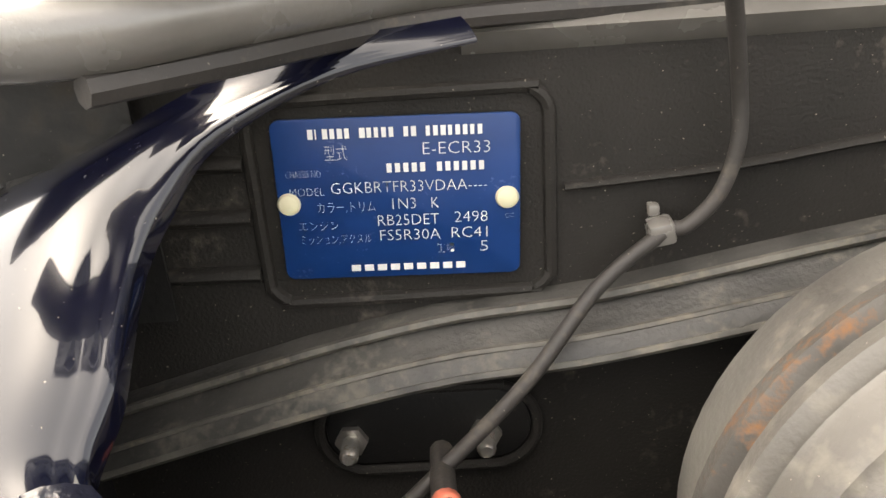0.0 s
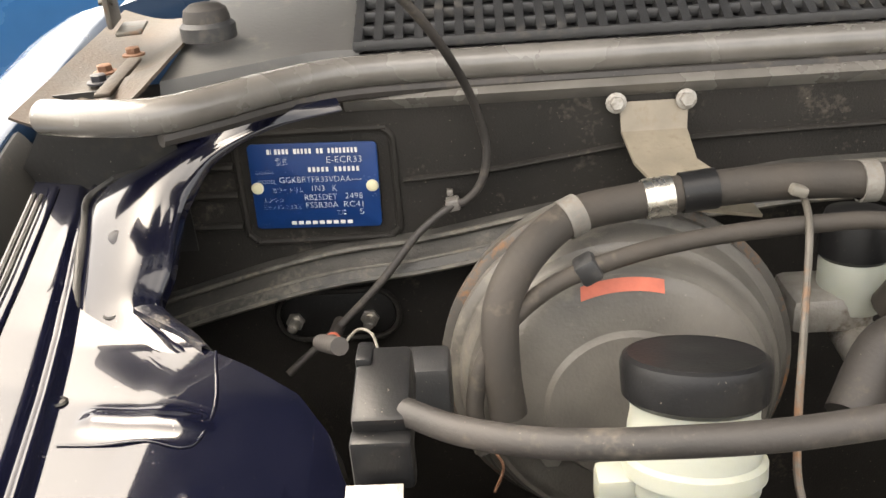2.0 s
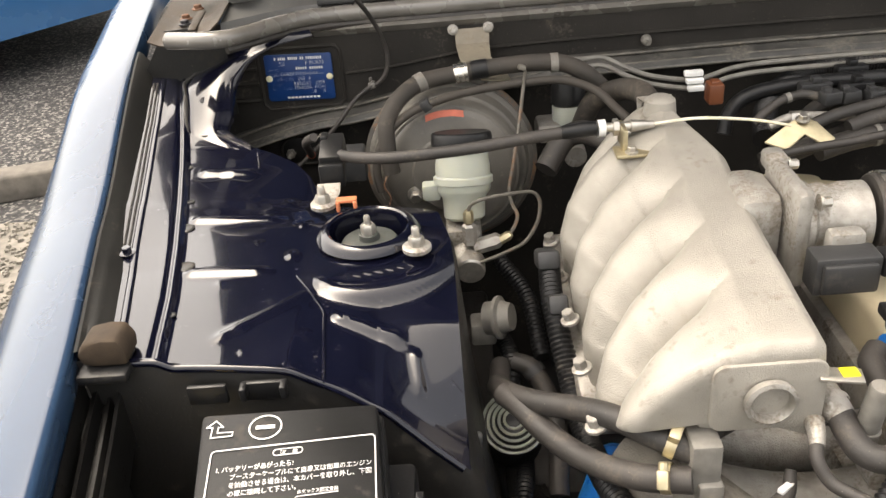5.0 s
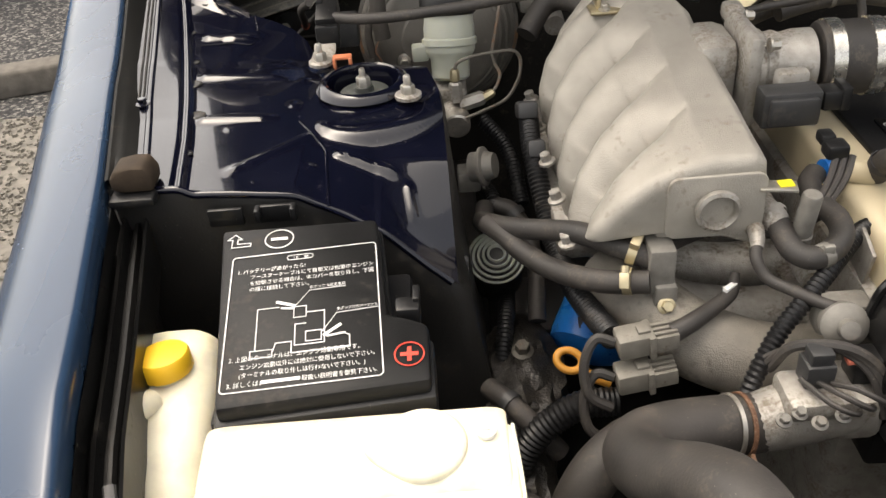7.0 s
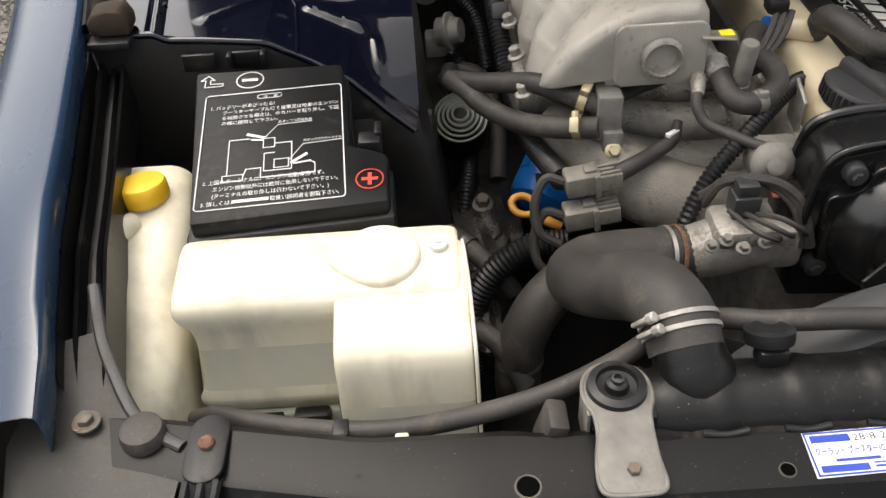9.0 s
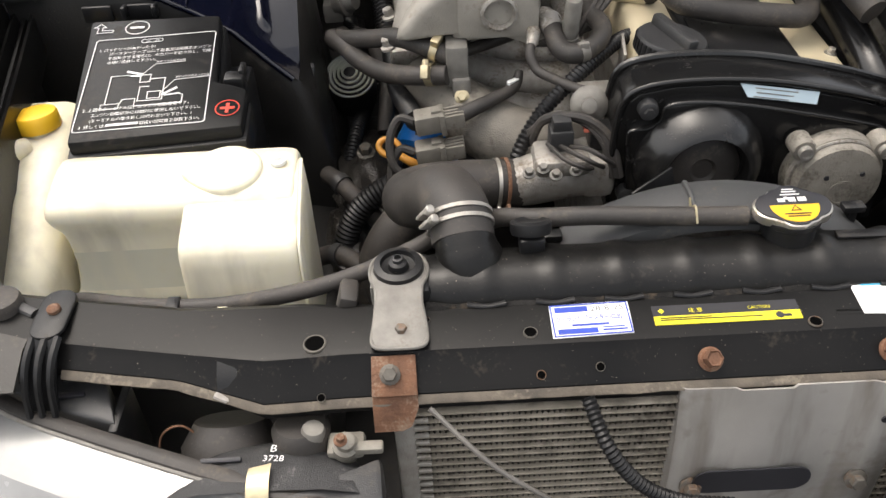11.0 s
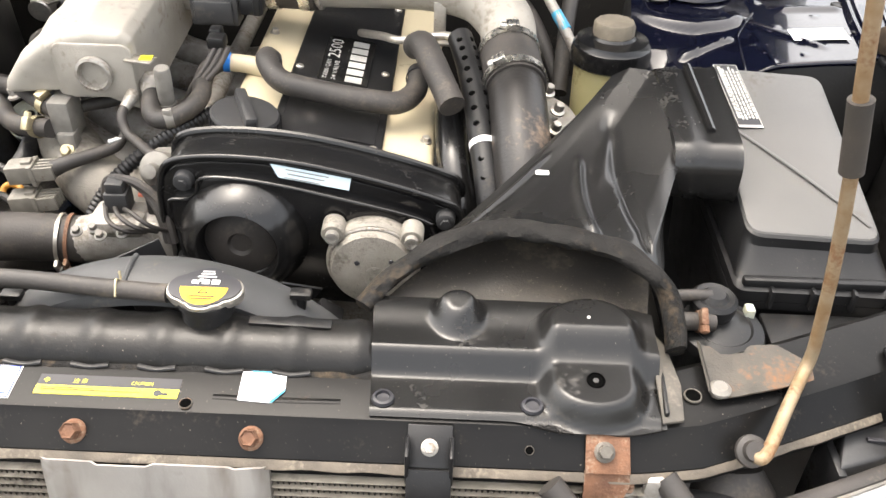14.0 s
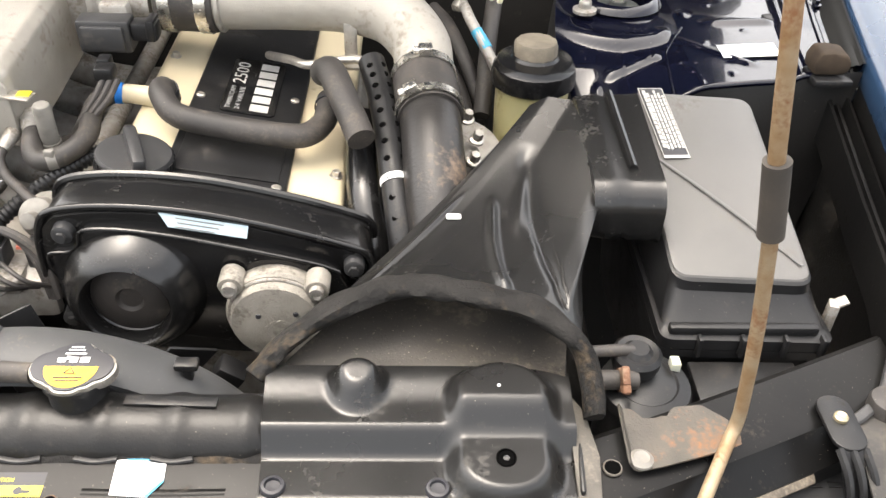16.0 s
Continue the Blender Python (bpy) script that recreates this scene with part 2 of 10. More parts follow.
# fins much darker than the tubes, with paler dusty patches
M_FINDARK = mat("dark_fins", (0.070, 0.061, 0.049), 0.6, 0.1, col2=(0.030, 0.027, 0.022), scale=60, bump=0.2, dirt=(0.17, 0.15, 0.12), dscale=90, damount=0.22)
M_GLASSY = mat("headlamp_lens", (0.27, 0.27, 0.265), 0.22, 0.2, col2=(0.21, 0.21, 0.208), scale=30, bump=0.02, coat=0.35)
M_ASPHALT = mat("asphalt", (0.038, 0.038, 0.039), 0.9, col2=(0.014, 0.014, 0.015), scale=45, bump=0.9, bscale=90, dirt=(0.055, 0.052, 0.048), dscale=1.2, damount=0.12, spec=0.2)
an, al = M_ASPHALT.node_tree.nodes, M_ASPHALT.node_tree.links
stones = an.new("ShaderNodeTexVoronoi")
stones.inputs["Scale"].default_value = 95.0
al.new(an["Texture Coordinate"].outputs["Object"], stones.inputs["Vector"])
pick = an.new("ShaderNodeMapRange")
pick.inputs["From Min"].default_value, pick.inputs["From Max"].default_value = 0.55, 0.95
al.new(stones.outputs["Color"], pick.inputs["Value"])
grit = an.new("ShaderNodeMix")
grit.data_type = "RGBA"
al.new(pick.outputs["Result"], grit.inputs["Factor"])
grit.inputs[7].default_value = (0.20, 0.19, 0.175, 1)
old = an["Principled BSDF"].inputs["Base Color"].links[0].from_socket
al.new(old, grit.inputs[6])
al.new(grit.outputs[2], an["Principled BSDF"].inputs["Base Color"])
M_STONE = mat("gravel_stone", (0.17, 0.155, 0.132), 0.85, col2=(0.075, 0.068, 0.058), scale=30, bump=0.4, bscale=120)
M_KERB = mat("concrete_kerb", (0.12, 0.108, 0.092), 0.9, col2=(0.065, 0.058, 0.050), scale=25, bump=0.5, bscale=150)
M_BLUECAR = mat("blue_car_paint", (0.03, 0.13, 0.30), 0.25, col2=(0.025, 0.11, 0.26), scale=5, bump=0.0, coat=0.6)
M_GLASSDARK = mat("dark_glass", (0.02, 0.025, 0.03), 0.05, bump=0.0, coat=1.0)


# ---- mesh tools ----
def thing(name, at, label, category, group="", kind=""):
    e = new(name)
    e.location = at
    e.empty_display_size = 0.05
    return tagged(e, label, category, group, kind)


def finish(bm, smooth=38):
    bmesh.ops.recalc_face_normals(bm, faces=bm.faces)
    me = bpy.data.meshes.new("mesh")
    bm.to_mesh(me)
    bm.free()
    if smooth:
        for p in me.polygons:
            p.use_smooth = True
        me.set_sharp_from_angle(angle=radians(smooth))
    return me


def root_of(ob):
    while ob.parent:
        ob = ob.parent
    return ob


def part(name, bm, material, parent, label="", smooth=38):
    """One mesh, built in world places, under a thing or under a part of it."""
    bmesh.ops.translate(bm, verts=bm.verts, vec=-root_of(parent).location)
    me = finish(bm, smooth)
    me.name = name
    me.materials.append(material)
    ob = new(name, me)
    ob.parent = parent
    return tagged(ob, label)


def solo(name, bm, material, label, category, group="", kind="", smooth=38):
    """A thing that is one mesh, its origin at its base."""
    vs = [v.co for v in bm.verts]
    lo = Vector([min(v[i] for v in vs) for i in range(3)])
    hi = Vector([max(v[i] for v in vs) for i in range(3)])
    at = Vector(((lo.x + hi.x) / 2, (lo.y + hi.y) / 2, lo.z))
    bmesh.ops.translate(bm, verts=bm.verts, vec=-at)
    me = finish(bm, smooth)
    me.name = name
    me.materials.append(material)
    ob = new(name, me)
    ob.location = at
    return tagged(ob, label, category, group, kind)


def join(*bms):
    out = bmesh.new()
    for b in bms:
        me = bpy.data.meshes.new("tmp")
        b.to_mesh(me)
        b.free()
        out.from_mesh(me)
        bpy.data.meshes.remove(me)
    return out


def box(c, s, bev=0.002, m=None, seg=2):
    bm = bmesh.new()
    bmesh.ops.create_cube(bm, size=1.0)
    bmesh.ops.scale(bm, vec=s, verts=bm.verts)
    if bev:
        bmesh.ops.bevel(bm, geom=bm.edges[:], offset=min(bev, min(s) * 0.45), segments=seg, affect="EDGES", profile=0.5)
    if m:
        bmesh.ops.transform(bm, matrix=m, verts=bm.verts)
    bmesh.ops.translate(bm, verts=bm.verts, vec=c)
    return bm


def axis_frame(axis):
    return Vector(axis).normalized().to_track_quat("Z", "Y").to_matrix().to_4x4()


def lathe(profile, base, axis=(0, 0, 1), seg=28, closed=True):
    """Turns (radius, height) pairs round an axis."""
    bm = bmesh.new()
    rows = []
    for r, h in profile:
        rows.append([bm.verts.new((r * math.cos(2 * math.pi * k / seg), r * math.sin(2 * math.pi * k / seg), h)) for k in range(seg)])
    for a, b in zip(rows, rows[1:]):
        for k in range(seg):
            bm.faces.new((a[k], a[(k + 1) % seg], b[(k + 1) % seg], b[k]))
    if closed:
        bm.faces.new(list(reversed(rows[0])))
        bm.faces.new(rows[-1])
    bmesh.ops.transform(bm, matrix=Matrix.Translation(base) @ axis_frame(axis), verts=bm.verts)
    return bm


def spline(pts, sub):
    p = [Vector(q) for q in pts]
    p = [p[0] * 2 - p[1]] + p + [p[-1] * 2 - p[-2]]
    out = []
    for i in range(1, len(p) - 2):
        a, b, c, d = p[i - 1:i + 3]
        for k in range(sub):
            t = k / sub
            out.append(0.5 * ((2 * b) + (c - a) * t + (2 * a - 5 * b + 4 * c - d) * t * t + (3 * b - a - 3 * c + d) * t ** 3))
    out.append(p[-2])
    return out


def tube(pts, r, sub=7, seg=12, ripple=0.0, pitch=0.004, flat=1.0):
    """A hose through points; r one radius or one for each point. ripple: depth of its rings."""
    line = spline(pts, sub)
    if ripple:
        dense, run = [line[0]], 0.0
        for a, b in zip(line, line[1:]):
            d = (b - a).length
            if d < 1e-9:
                continue
            k = 0.0
            while run + (d - k) >= pitch / 2:
                k += pitch / 2 - run
                dense.append(a + (b - a) * (k / d))
                run = 0.0
            run += d - k
        line = dense
    radii = r if isinstance(r, (list, tuple)) else [r] * 2
    n = len(line)
    bm = bmesh.new()
    up = Vector((0, 0, 1))
    rows = []
    side = None
    for i, q in enumerate(line):
        d = (line[min(i + 1, n - 1)] - line[max(i - 1, 0)]).normalized()
        if side is None:
            side = d.cross(up if abs(d.z) < 0.9 else Vector((1, 0, 0))).normalized()
        side = (side - d * side.dot(d)).normalized()
        top = d.cross(side)
        f = i / max(n - 1, 1) * (len(radii) - 1)
        k = min(int(f), len(radii) - 2)
        rad = radii[k] + (radii[k + 1] - radii[k]) * (f - k)
        if ripple and i % 2:
            rad -= ripple
        rows.append([bm.verts.new(q + side * (rad * math.cos(2 * math.pi * j / seg)) + top * (rad * flat * math.sin(2 * math.pi * j / seg))) for j in range(seg)])
    for a, b in zip(rows, rows[1:]):
        for k in range(seg):
            bm.faces.new((a[k], a[(k + 1) % seg], b[(k + 1) % seg], b[k]))
    bm.faces.new(list(reversed(rows[0])))
    bm.faces.new(rows[-1])
    return bm


def bevelled(bm, w, seg=2, angle=30):
    es = [e for e in bm.edges if len(e.link_faces) == 2 and e.calc_face_angle(0) > radians(angle)]
    if w and es:
        bmesh.ops.bevel(bm, geom=es, offset=w, segments=seg, affect="EDGES", profile=0.5)
    return bm


def prism(poly, way, bev=0.002):
    """A flat outline pushed along a vector."""
    bm = bmesh.new()
    vs = [bm.verts.new(p) for p in poly]
    f = bm.faces.new(vs)
    top = bmesh.ops.extrude_face_region(bm, geom=[f])
    bmesh.ops.translate(bm, verts=[v for v in top["geom"] if isinstance(v, bmesh.types.BMVert)], vec=way)
    bmesh.ops.recalc_face_normals(bm, faces=bm.faces)
    return bevelled(bm, bev)


def loft(rows, close=False, caps=False):
    """A skin over rows of points."""
    bm = bmesh.new()
    vs = [[bm.verts.new(p) for p in row] for row in rows]
    for a, b in zip(vs, vs[1:]):
        n = len(a)
        for k in range(n if close else n - 1):
            bm.faces.new((a[k], a[(k + 1) % n], b[(k + 1) % n], b[k]))
    if caps:
        bm.faces.new(list(reversed(vs[0])))
        bm.faces.new(vs[-1])
    return bm


def thick(bm, d):
    bmesh.ops.recalc_face_normals(bm, faces=bm.faces)
    bmesh.ops.solidify(bm, geom=bm.faces[:], thickness=d)
    return bm


def rrect(w, h, r, seg=5):
    """A rounded rectangle's outline in 2D, round the origin."""
    out = []
    for cx, cy, a0 in ((w / 2 - r, h / 2 - r, 0), (-w / 2 + r, h / 2 - r, 90), (-w / 2 + r, -h / 2 + r, 180), (w / 2 - r, -h / 2 + r, 270)):
        for k in range(seg + 1):
            a = radians(a0 + 90 * k / seg)
            out.append((cx + r * math.cos(a), cy + r * math.sin(a)))
    return out


def interp(x, xs, ys):
    return float(np.interp(x, xs, ys))


def bolt(c, axis, r, h, flange=1.5, seg=6):
    """A hexagon head on a washer."""
    a = lathe([(r * flange, 0), (r * flange, h * 0.22), (r * 1.1, h * 0.32)], c, axis, 16)
    b = lathe([(r, h * 0.3), (r, h * 0.92), (r * 0.85, h)], c, axis, seg)
    return join(a, b)


def basis(o, u, v):
    """A frame with its origin at o, x along u, y near v."""
    u = Vector(u).normalized()
    n = u.cross(Vector(v)).normalized()
    v = n.cross(u)
    m = Matrix((u, v, n)).transposed().to_4x4()
    m.translation = Vector(o)
    return m


def lettering(body, m, size, x, y, align="LEFT", width=None, thin=0.0):
    """Flat letters of the built-in font on the frame m."""
    c = bpy.data.curves.new("text", "FONT")
    c.body, c.size, c.align_x = body, size, align
    c.resolution_u, c.offset = 2, -thin
    o = bpy.data.objects.new("text", c)
    scene.collection.objects.link(o)
    me = bpy.data.meshes.new_from_object(o.evaluated_get(bpy.context.evaluated_depsgraph_get()))
    bpy.data.objects.remove(o)
    bpy.data.curves.remove(c)
    bm = bmesh.new()
    bm.from_mesh(me)
    bpy.data.meshes.remove(me)
    if width and bm.verts:
        xs = [v.co.x for v in bm.verts]
        k = width / max(max(xs) - min(xs), 1e-6)
        bmesh.ops.scale(bm, vec=(k, 1, 1), verts=bm.verts)
    bmesh.ops.translate(bm, verts=bm.verts, vec=(x, y, 0))
    bmesh.ops.transform(bm, matrix=m, verts=bm.verts)
    return bm


def bar(m, x0, y0, x1, y1, t=0.0004):
    """A flat printed bar on the frame m."""
    b = box(((x0 + x1) / 2, (y0 + y1) / 2, t / 2), (x1 - x0, y1 - y0, t), 0)
    bmesh.ops.transform(b, matrix=m, verts=b.verts)
    return b


def stroke(m, pts, w, t=0.0004, closed=False):
    """A printed line of width w through 2D points on the frame m."""
    out = []
    ps = list(pts) + ([pts[0]] if closed else [])
    for a, b in zip(ps, ps[1:]):
        d = Vector((b[0] - a[0], b[1] - a[1], 0))
        if d.length < 1e-7:
            continue
        r = Matrix.Rotation(math.atan2(d.y, d.x), 4, "Z")
        q = box(((a[0] + b[0]) / 2, (a[1] + b[1]) / 2, t / 2), (d.length + w * 0.9, w, t), 0, r)
        bmesh.ops.transform(q, matrix=m, verts=q.verts)
        out.append(q)
    return join(*out)


def circle2(cx, cy, r, n=24, ry=None):
    return [(cx + r * math.cos(2 * math.pi * k / n), cy + (ry or r) * math.sin(2 * math.pi * k / n)) for k in range(n)]


def clamp(name, c, axis, r, w=0.009, material=None, parent=None, screw=(0, 0, 1)):
    """A hose clamp: a band with a screw housing."""
    b = lathe([(r, -w / 2), (r + 0.0015, -w / 2), (r + 0.0015, w / 2), (r, w / 2)], c, axis, 28, closed=False)
    s = Vector(screw) - Vector(axis).normalized() * Vector(screw).dot(Vector(axis).normalized())
    s.normalize()
    t = Vector(axis).normalized().cross(s)
    p = Vector(c) + s * (r + 0.005)
    h = box(p, (0.016, w * 1.1, 0.009), 0.0015, basis((0, 0, 0), t, axis).to_3x3().to_4x4())
    k = lathe([(0.0042, 0), (0.0042, 0.006), (0.003, 0.007)], p + t * 0.008, t, 8)
    return part(name, join(b, h, k), material or M_STEEL, parent, "metal band clamp with a worm screw")


# ---- ground and distance ----
gb = bmesh.new()
bmesh.ops.create_grid(gb, x_segments=40, y_segments=40, size=400)
solo("ground", gb, M_ASPHALT, "worn dark asphalt with coarse pale aggregate", "ground", kind="structure", smooth=0)
for sx in (-1, 1):
    bed = box((sx * 1.62, -0.08, 0.006), (0.95, 3.6, 0.012), 0.004)
    solo("gravel_bed", bed, M_STONE, "strip of pale beige gravel beside the car", "gravel", kind="structure")
    rng = random.Random(5 + sx)
    verts, faces = [], []
    for k in range(9000):
        x, y = sx * (1.15 + 0.93 * rng.random()), -1.9 + 3.62 * rng.random()
        r = rng.uniform(0.005, 0.013)
        a = rng.random() * 6.28
        base = len(verts)
        for j in range(5):
            q = a + j * 1.2566
            rr = r * rng.uniform(0.75, 1.25)
            verts.append((x + rr * math.cos(q), y + rr * math.sin(q), 0.010))
        for j in range(5):
            q = a + 0.4 + j * 1.2566
            verts.append((x + 0.6 * r * math.cos(q), y + 0.6 * r * math.sin(q), 0.010 + r * rng.uniform(0.6, 1.0)))
        faces.append([base + 5 + j for j in range(5)])
        for j in range(5):
            faces.append([base + j, base + (j + 1) % 5, base + 5 + (j + 1) % 5, base + 5 + j])
    me = bpy.data.meshes.new("gravel")
    me.from_pydata(verts, [], faces)
    me.materials.append(M_STONE)
    tagged(new("gravel", me), "loose pale gravel stones beside the car", "gravel", kind="stuff")
kerb = prism([(-2.9, 1.70, 0), (-2.9, 1.84, 0), (-2.9, 1.83, 0.09), (-2.9, 1.72, 0.09)], (1.95, 0.45, 0), 0.012)
solo("kerb", kerb, M_KERB, "weathered grey concrete kerb at the gravel's end", "kerb", kind="structure")

# a blue car parked beyond the fender
pc = thing("parked_car", (-4.0, 5.0, 0), "glossy mid-blue parked car seen low down", "car")
pm = Matrix.Translation((-4.0, 5.0, 0)) @ Matrix.Rotation(radians(-39), 4, "Z")


def placed(bm, m):
    bmesh.ops.transform(bm, matrix=m, verts=bm.verts)
    return bm


sec = [(-0.85, 0.22), (-0.88, 0.40), (-0.88, 0.62), (-0.84, 0.86), (-0.70, 0.95), (-0.58, 1.38), (0.58, 1.38), (0.70, 0.95), (0.84, 0.86), (0.88, 0.62), (0.88, 0.40), (0.85, 0.22)]
rows = []
for yy, k, top in ((-2.1, 0.88, 0.80), (-1.9, 0.98, 0.9), (-0.9, 1.0, 1.0), (0.9, 1.0, 1.0), (1.7, 0.98, 0.72), (2.2, 0.9, 0.66)):
    rows.append([(yy, x * k, 0.22 + (z - 0.22) * (top if z > 0.5 else 1)) for x, z in sec])
part("body", placed(bevelled(loft(rows, True, True), 0.03), pm), M_BLUECAR, pc, "glossy blue paint")
part("sill", placed(box((0, -0.87, 0.22), (3.9, 0.05, 0.14), 0.01), pm), M_PLASTIC, pc, "dark sill")
for dx in (-0.45, 0.42, 1.1):
    part("window", placed(box((dx, -0.70, 1.13), (0.7, 0.02, 0.30), 0.01, Matrix.Rotation(radians(-16), 4, "X")), pm), M_GLASSDARK, pc, "dark glass")
for wx in (-1.3, 1.3):
    w = part("wheel", placed(lathe([(0.18, -0.1), (0.30, -0.1), (0.31, 0), (0.30, 0.1), (0.18, 0.1)], (wx, -0.78, 0.31), (0, 1, 0)), pm), M_RUBBER, pc, "black tyre")

# ---- car body ----
body = thing("car_body", (0, 0, 0.0), "dark navy car body with its engine bay open", "car body")
FY = [-0.66, -0.60, -0.40, -0.20, 0.0, 0.20, 0.40, 0.80]
FX = [0.722, 0.736, 0.768, 0.804, 0.846, 0.880, 0.911, 0.975]


def fender_in(y):
    return interp(y, FY, FX)


def fender_z(y):
    k = max(0.0, min(1.0, (y - 0.02) / 0.45))
    return 0.83 + 0.06 * y - 0.05 * max(0.0, -0.5 - y) * 4 + 0.042 * k * k * (3 - 2 * k)


SEC = [(0.004, -0.045), (0.0, -0.030), (0.0, -0.004), (0.003, 0.0), (0.010, 0.0008), (0.026, -0.001), (0.045, -0.005), (0.064, -0.011), (0.080, -0.019), (0.091, -0.029), (0.098, -0.043), (0.103, -0.065), (0.108, -0.11), (0.112, -0.20), (0.110, -0.34), (0.100, -0.50)]
GUT_F = ((-0.03, -0.030), (0, -0.058), (0.10, -0.062), (0.16, -0.048), (0.30, -0.046), (0.36, -0.062), (0.52, -0.062), (0.56, -0.054), (0.66, -0.054), (0.70, -0.064), (0.86, -0.062), (0.92, -0.048), (1.0, -0.050), (1.03, -0.103))
M_WALLRUB = mat("fender_rubber", (0.014, 0.0138, 0.013), 0.6, col2=(0.008, 0.008, 0.0078), scale=12, bump=0.1, dirt=(0.040, 0.036, 0.031), dscale=30, damount=0.18, spec=0.15)


def rail_rise(y):
    return interp(y, [-0.3, 0.0, 0.1, 0.2, 0.3, 0.4, 0.45], [-0.004, 0.0, 0.006, 0.017, 0.031, 0.050, 0.061])


def rail_z(y):
    return 0.806 + rail_rise(y)


for s in (-1, 1):
    rows = []
    for k in range(34):
        y = -0.68 + 1.55 * k / 33
        taper = 1.0 if y > -0.5 else 1.0 - 0.15 * (-0.5 - y) / 0.18
        rows.append([(s * (fender_in(y) + dx * taper), y, fender_z(y) + dz) for dx, dz in SEC])
    part("fender", thick(loft(rows), -s * 0.0012), M_NAVY_SKY, body, "glossy navy outer fender, sky reflection partly painted into its blue", 50)
    # in front a black grooved gutter beside the fender's edge, behind it a matt rubber wall down to the rail
    rows = []
    for k in range(24):
        y = -0.63 + 0.425 * k / 23
        x0, z0 = fender_in(y) - 0.002, fender_z(y)
        w = interp(y, [-0.63, -0.25, -0.1, 0.8], [0.030, 0.031, 0.030, 0.034])
        rows.append([(s * (x0 - a * w), y, z0 + b) for a, b in GUT_F])
    part("gutter", loft(rows), M_SUPPORT, body, "dark grooved gutter along the fender", 25)
    rows = []
    for k in range(40):
        y = -0.2035 + 0.66 * k / 39
        x0, z0 = fender_in(y), fender_z(y)
        zr = min(rail_z(y), z0 - 0.012)
        h_ = z0 - zr
        rows.append([(s * (x0 - d), y, z) for d, z in ((0.001, z0 - 0.004), (0.005, z0 - 0.0025), (0.009, z0 - 0.006), (0.0125, z0 - 0.36 * h_), (0.0185, z0 - 0.56 * h_), (0.0225, z0 - 0.80 * h_), (0.0260, zr + 0.002), (0.0300, zr - 0.003))])
    part("rubber_wall", loft(rows), M_WALLRUB, body, "matt grey-black rubber seal wall along the fender", 40)

# inner aprons with strut towers
AY = [-0.21, -0.10, 0.0, 0.10, 0.20, 0.30, 0.43]
LED = [0.722, 0.737, 0.755, 0.775, 0.795, 0.815, 0.842]
SX, SYC = 0.550, 0.008


def apron_out(y):
    return fender_in(y) - interp(y, [-0.21, -0.19, 0.43], [0.030, 0.010, 0.010])


def apron_in(y):
    return interp(y, [-0.30, -0.05, -0.01, 0.046, 0.082, 0.101, 0.112, 0.156, 0.181, 0.212, 0.232, 0.247, 0.265, 0.283, 0.30, 0.35, 0.39, 0.415, 0.43], [0.453, 0.457, 0.461, 0.472, 0.501, 0.548, 0.608, 0.628, 0.636, 0.658, 0.692, 0.722, 0.742, 0.766, 0.768, 0.768, 0.768, 0.745, 0.70])


def apron_front(x):
    return interp(x, [0.45, 0.49, 0.565, 0.62, 0.72, 0.78], [-0.247, -0.236, -0.216, -0.211, -0.206, -0.20])


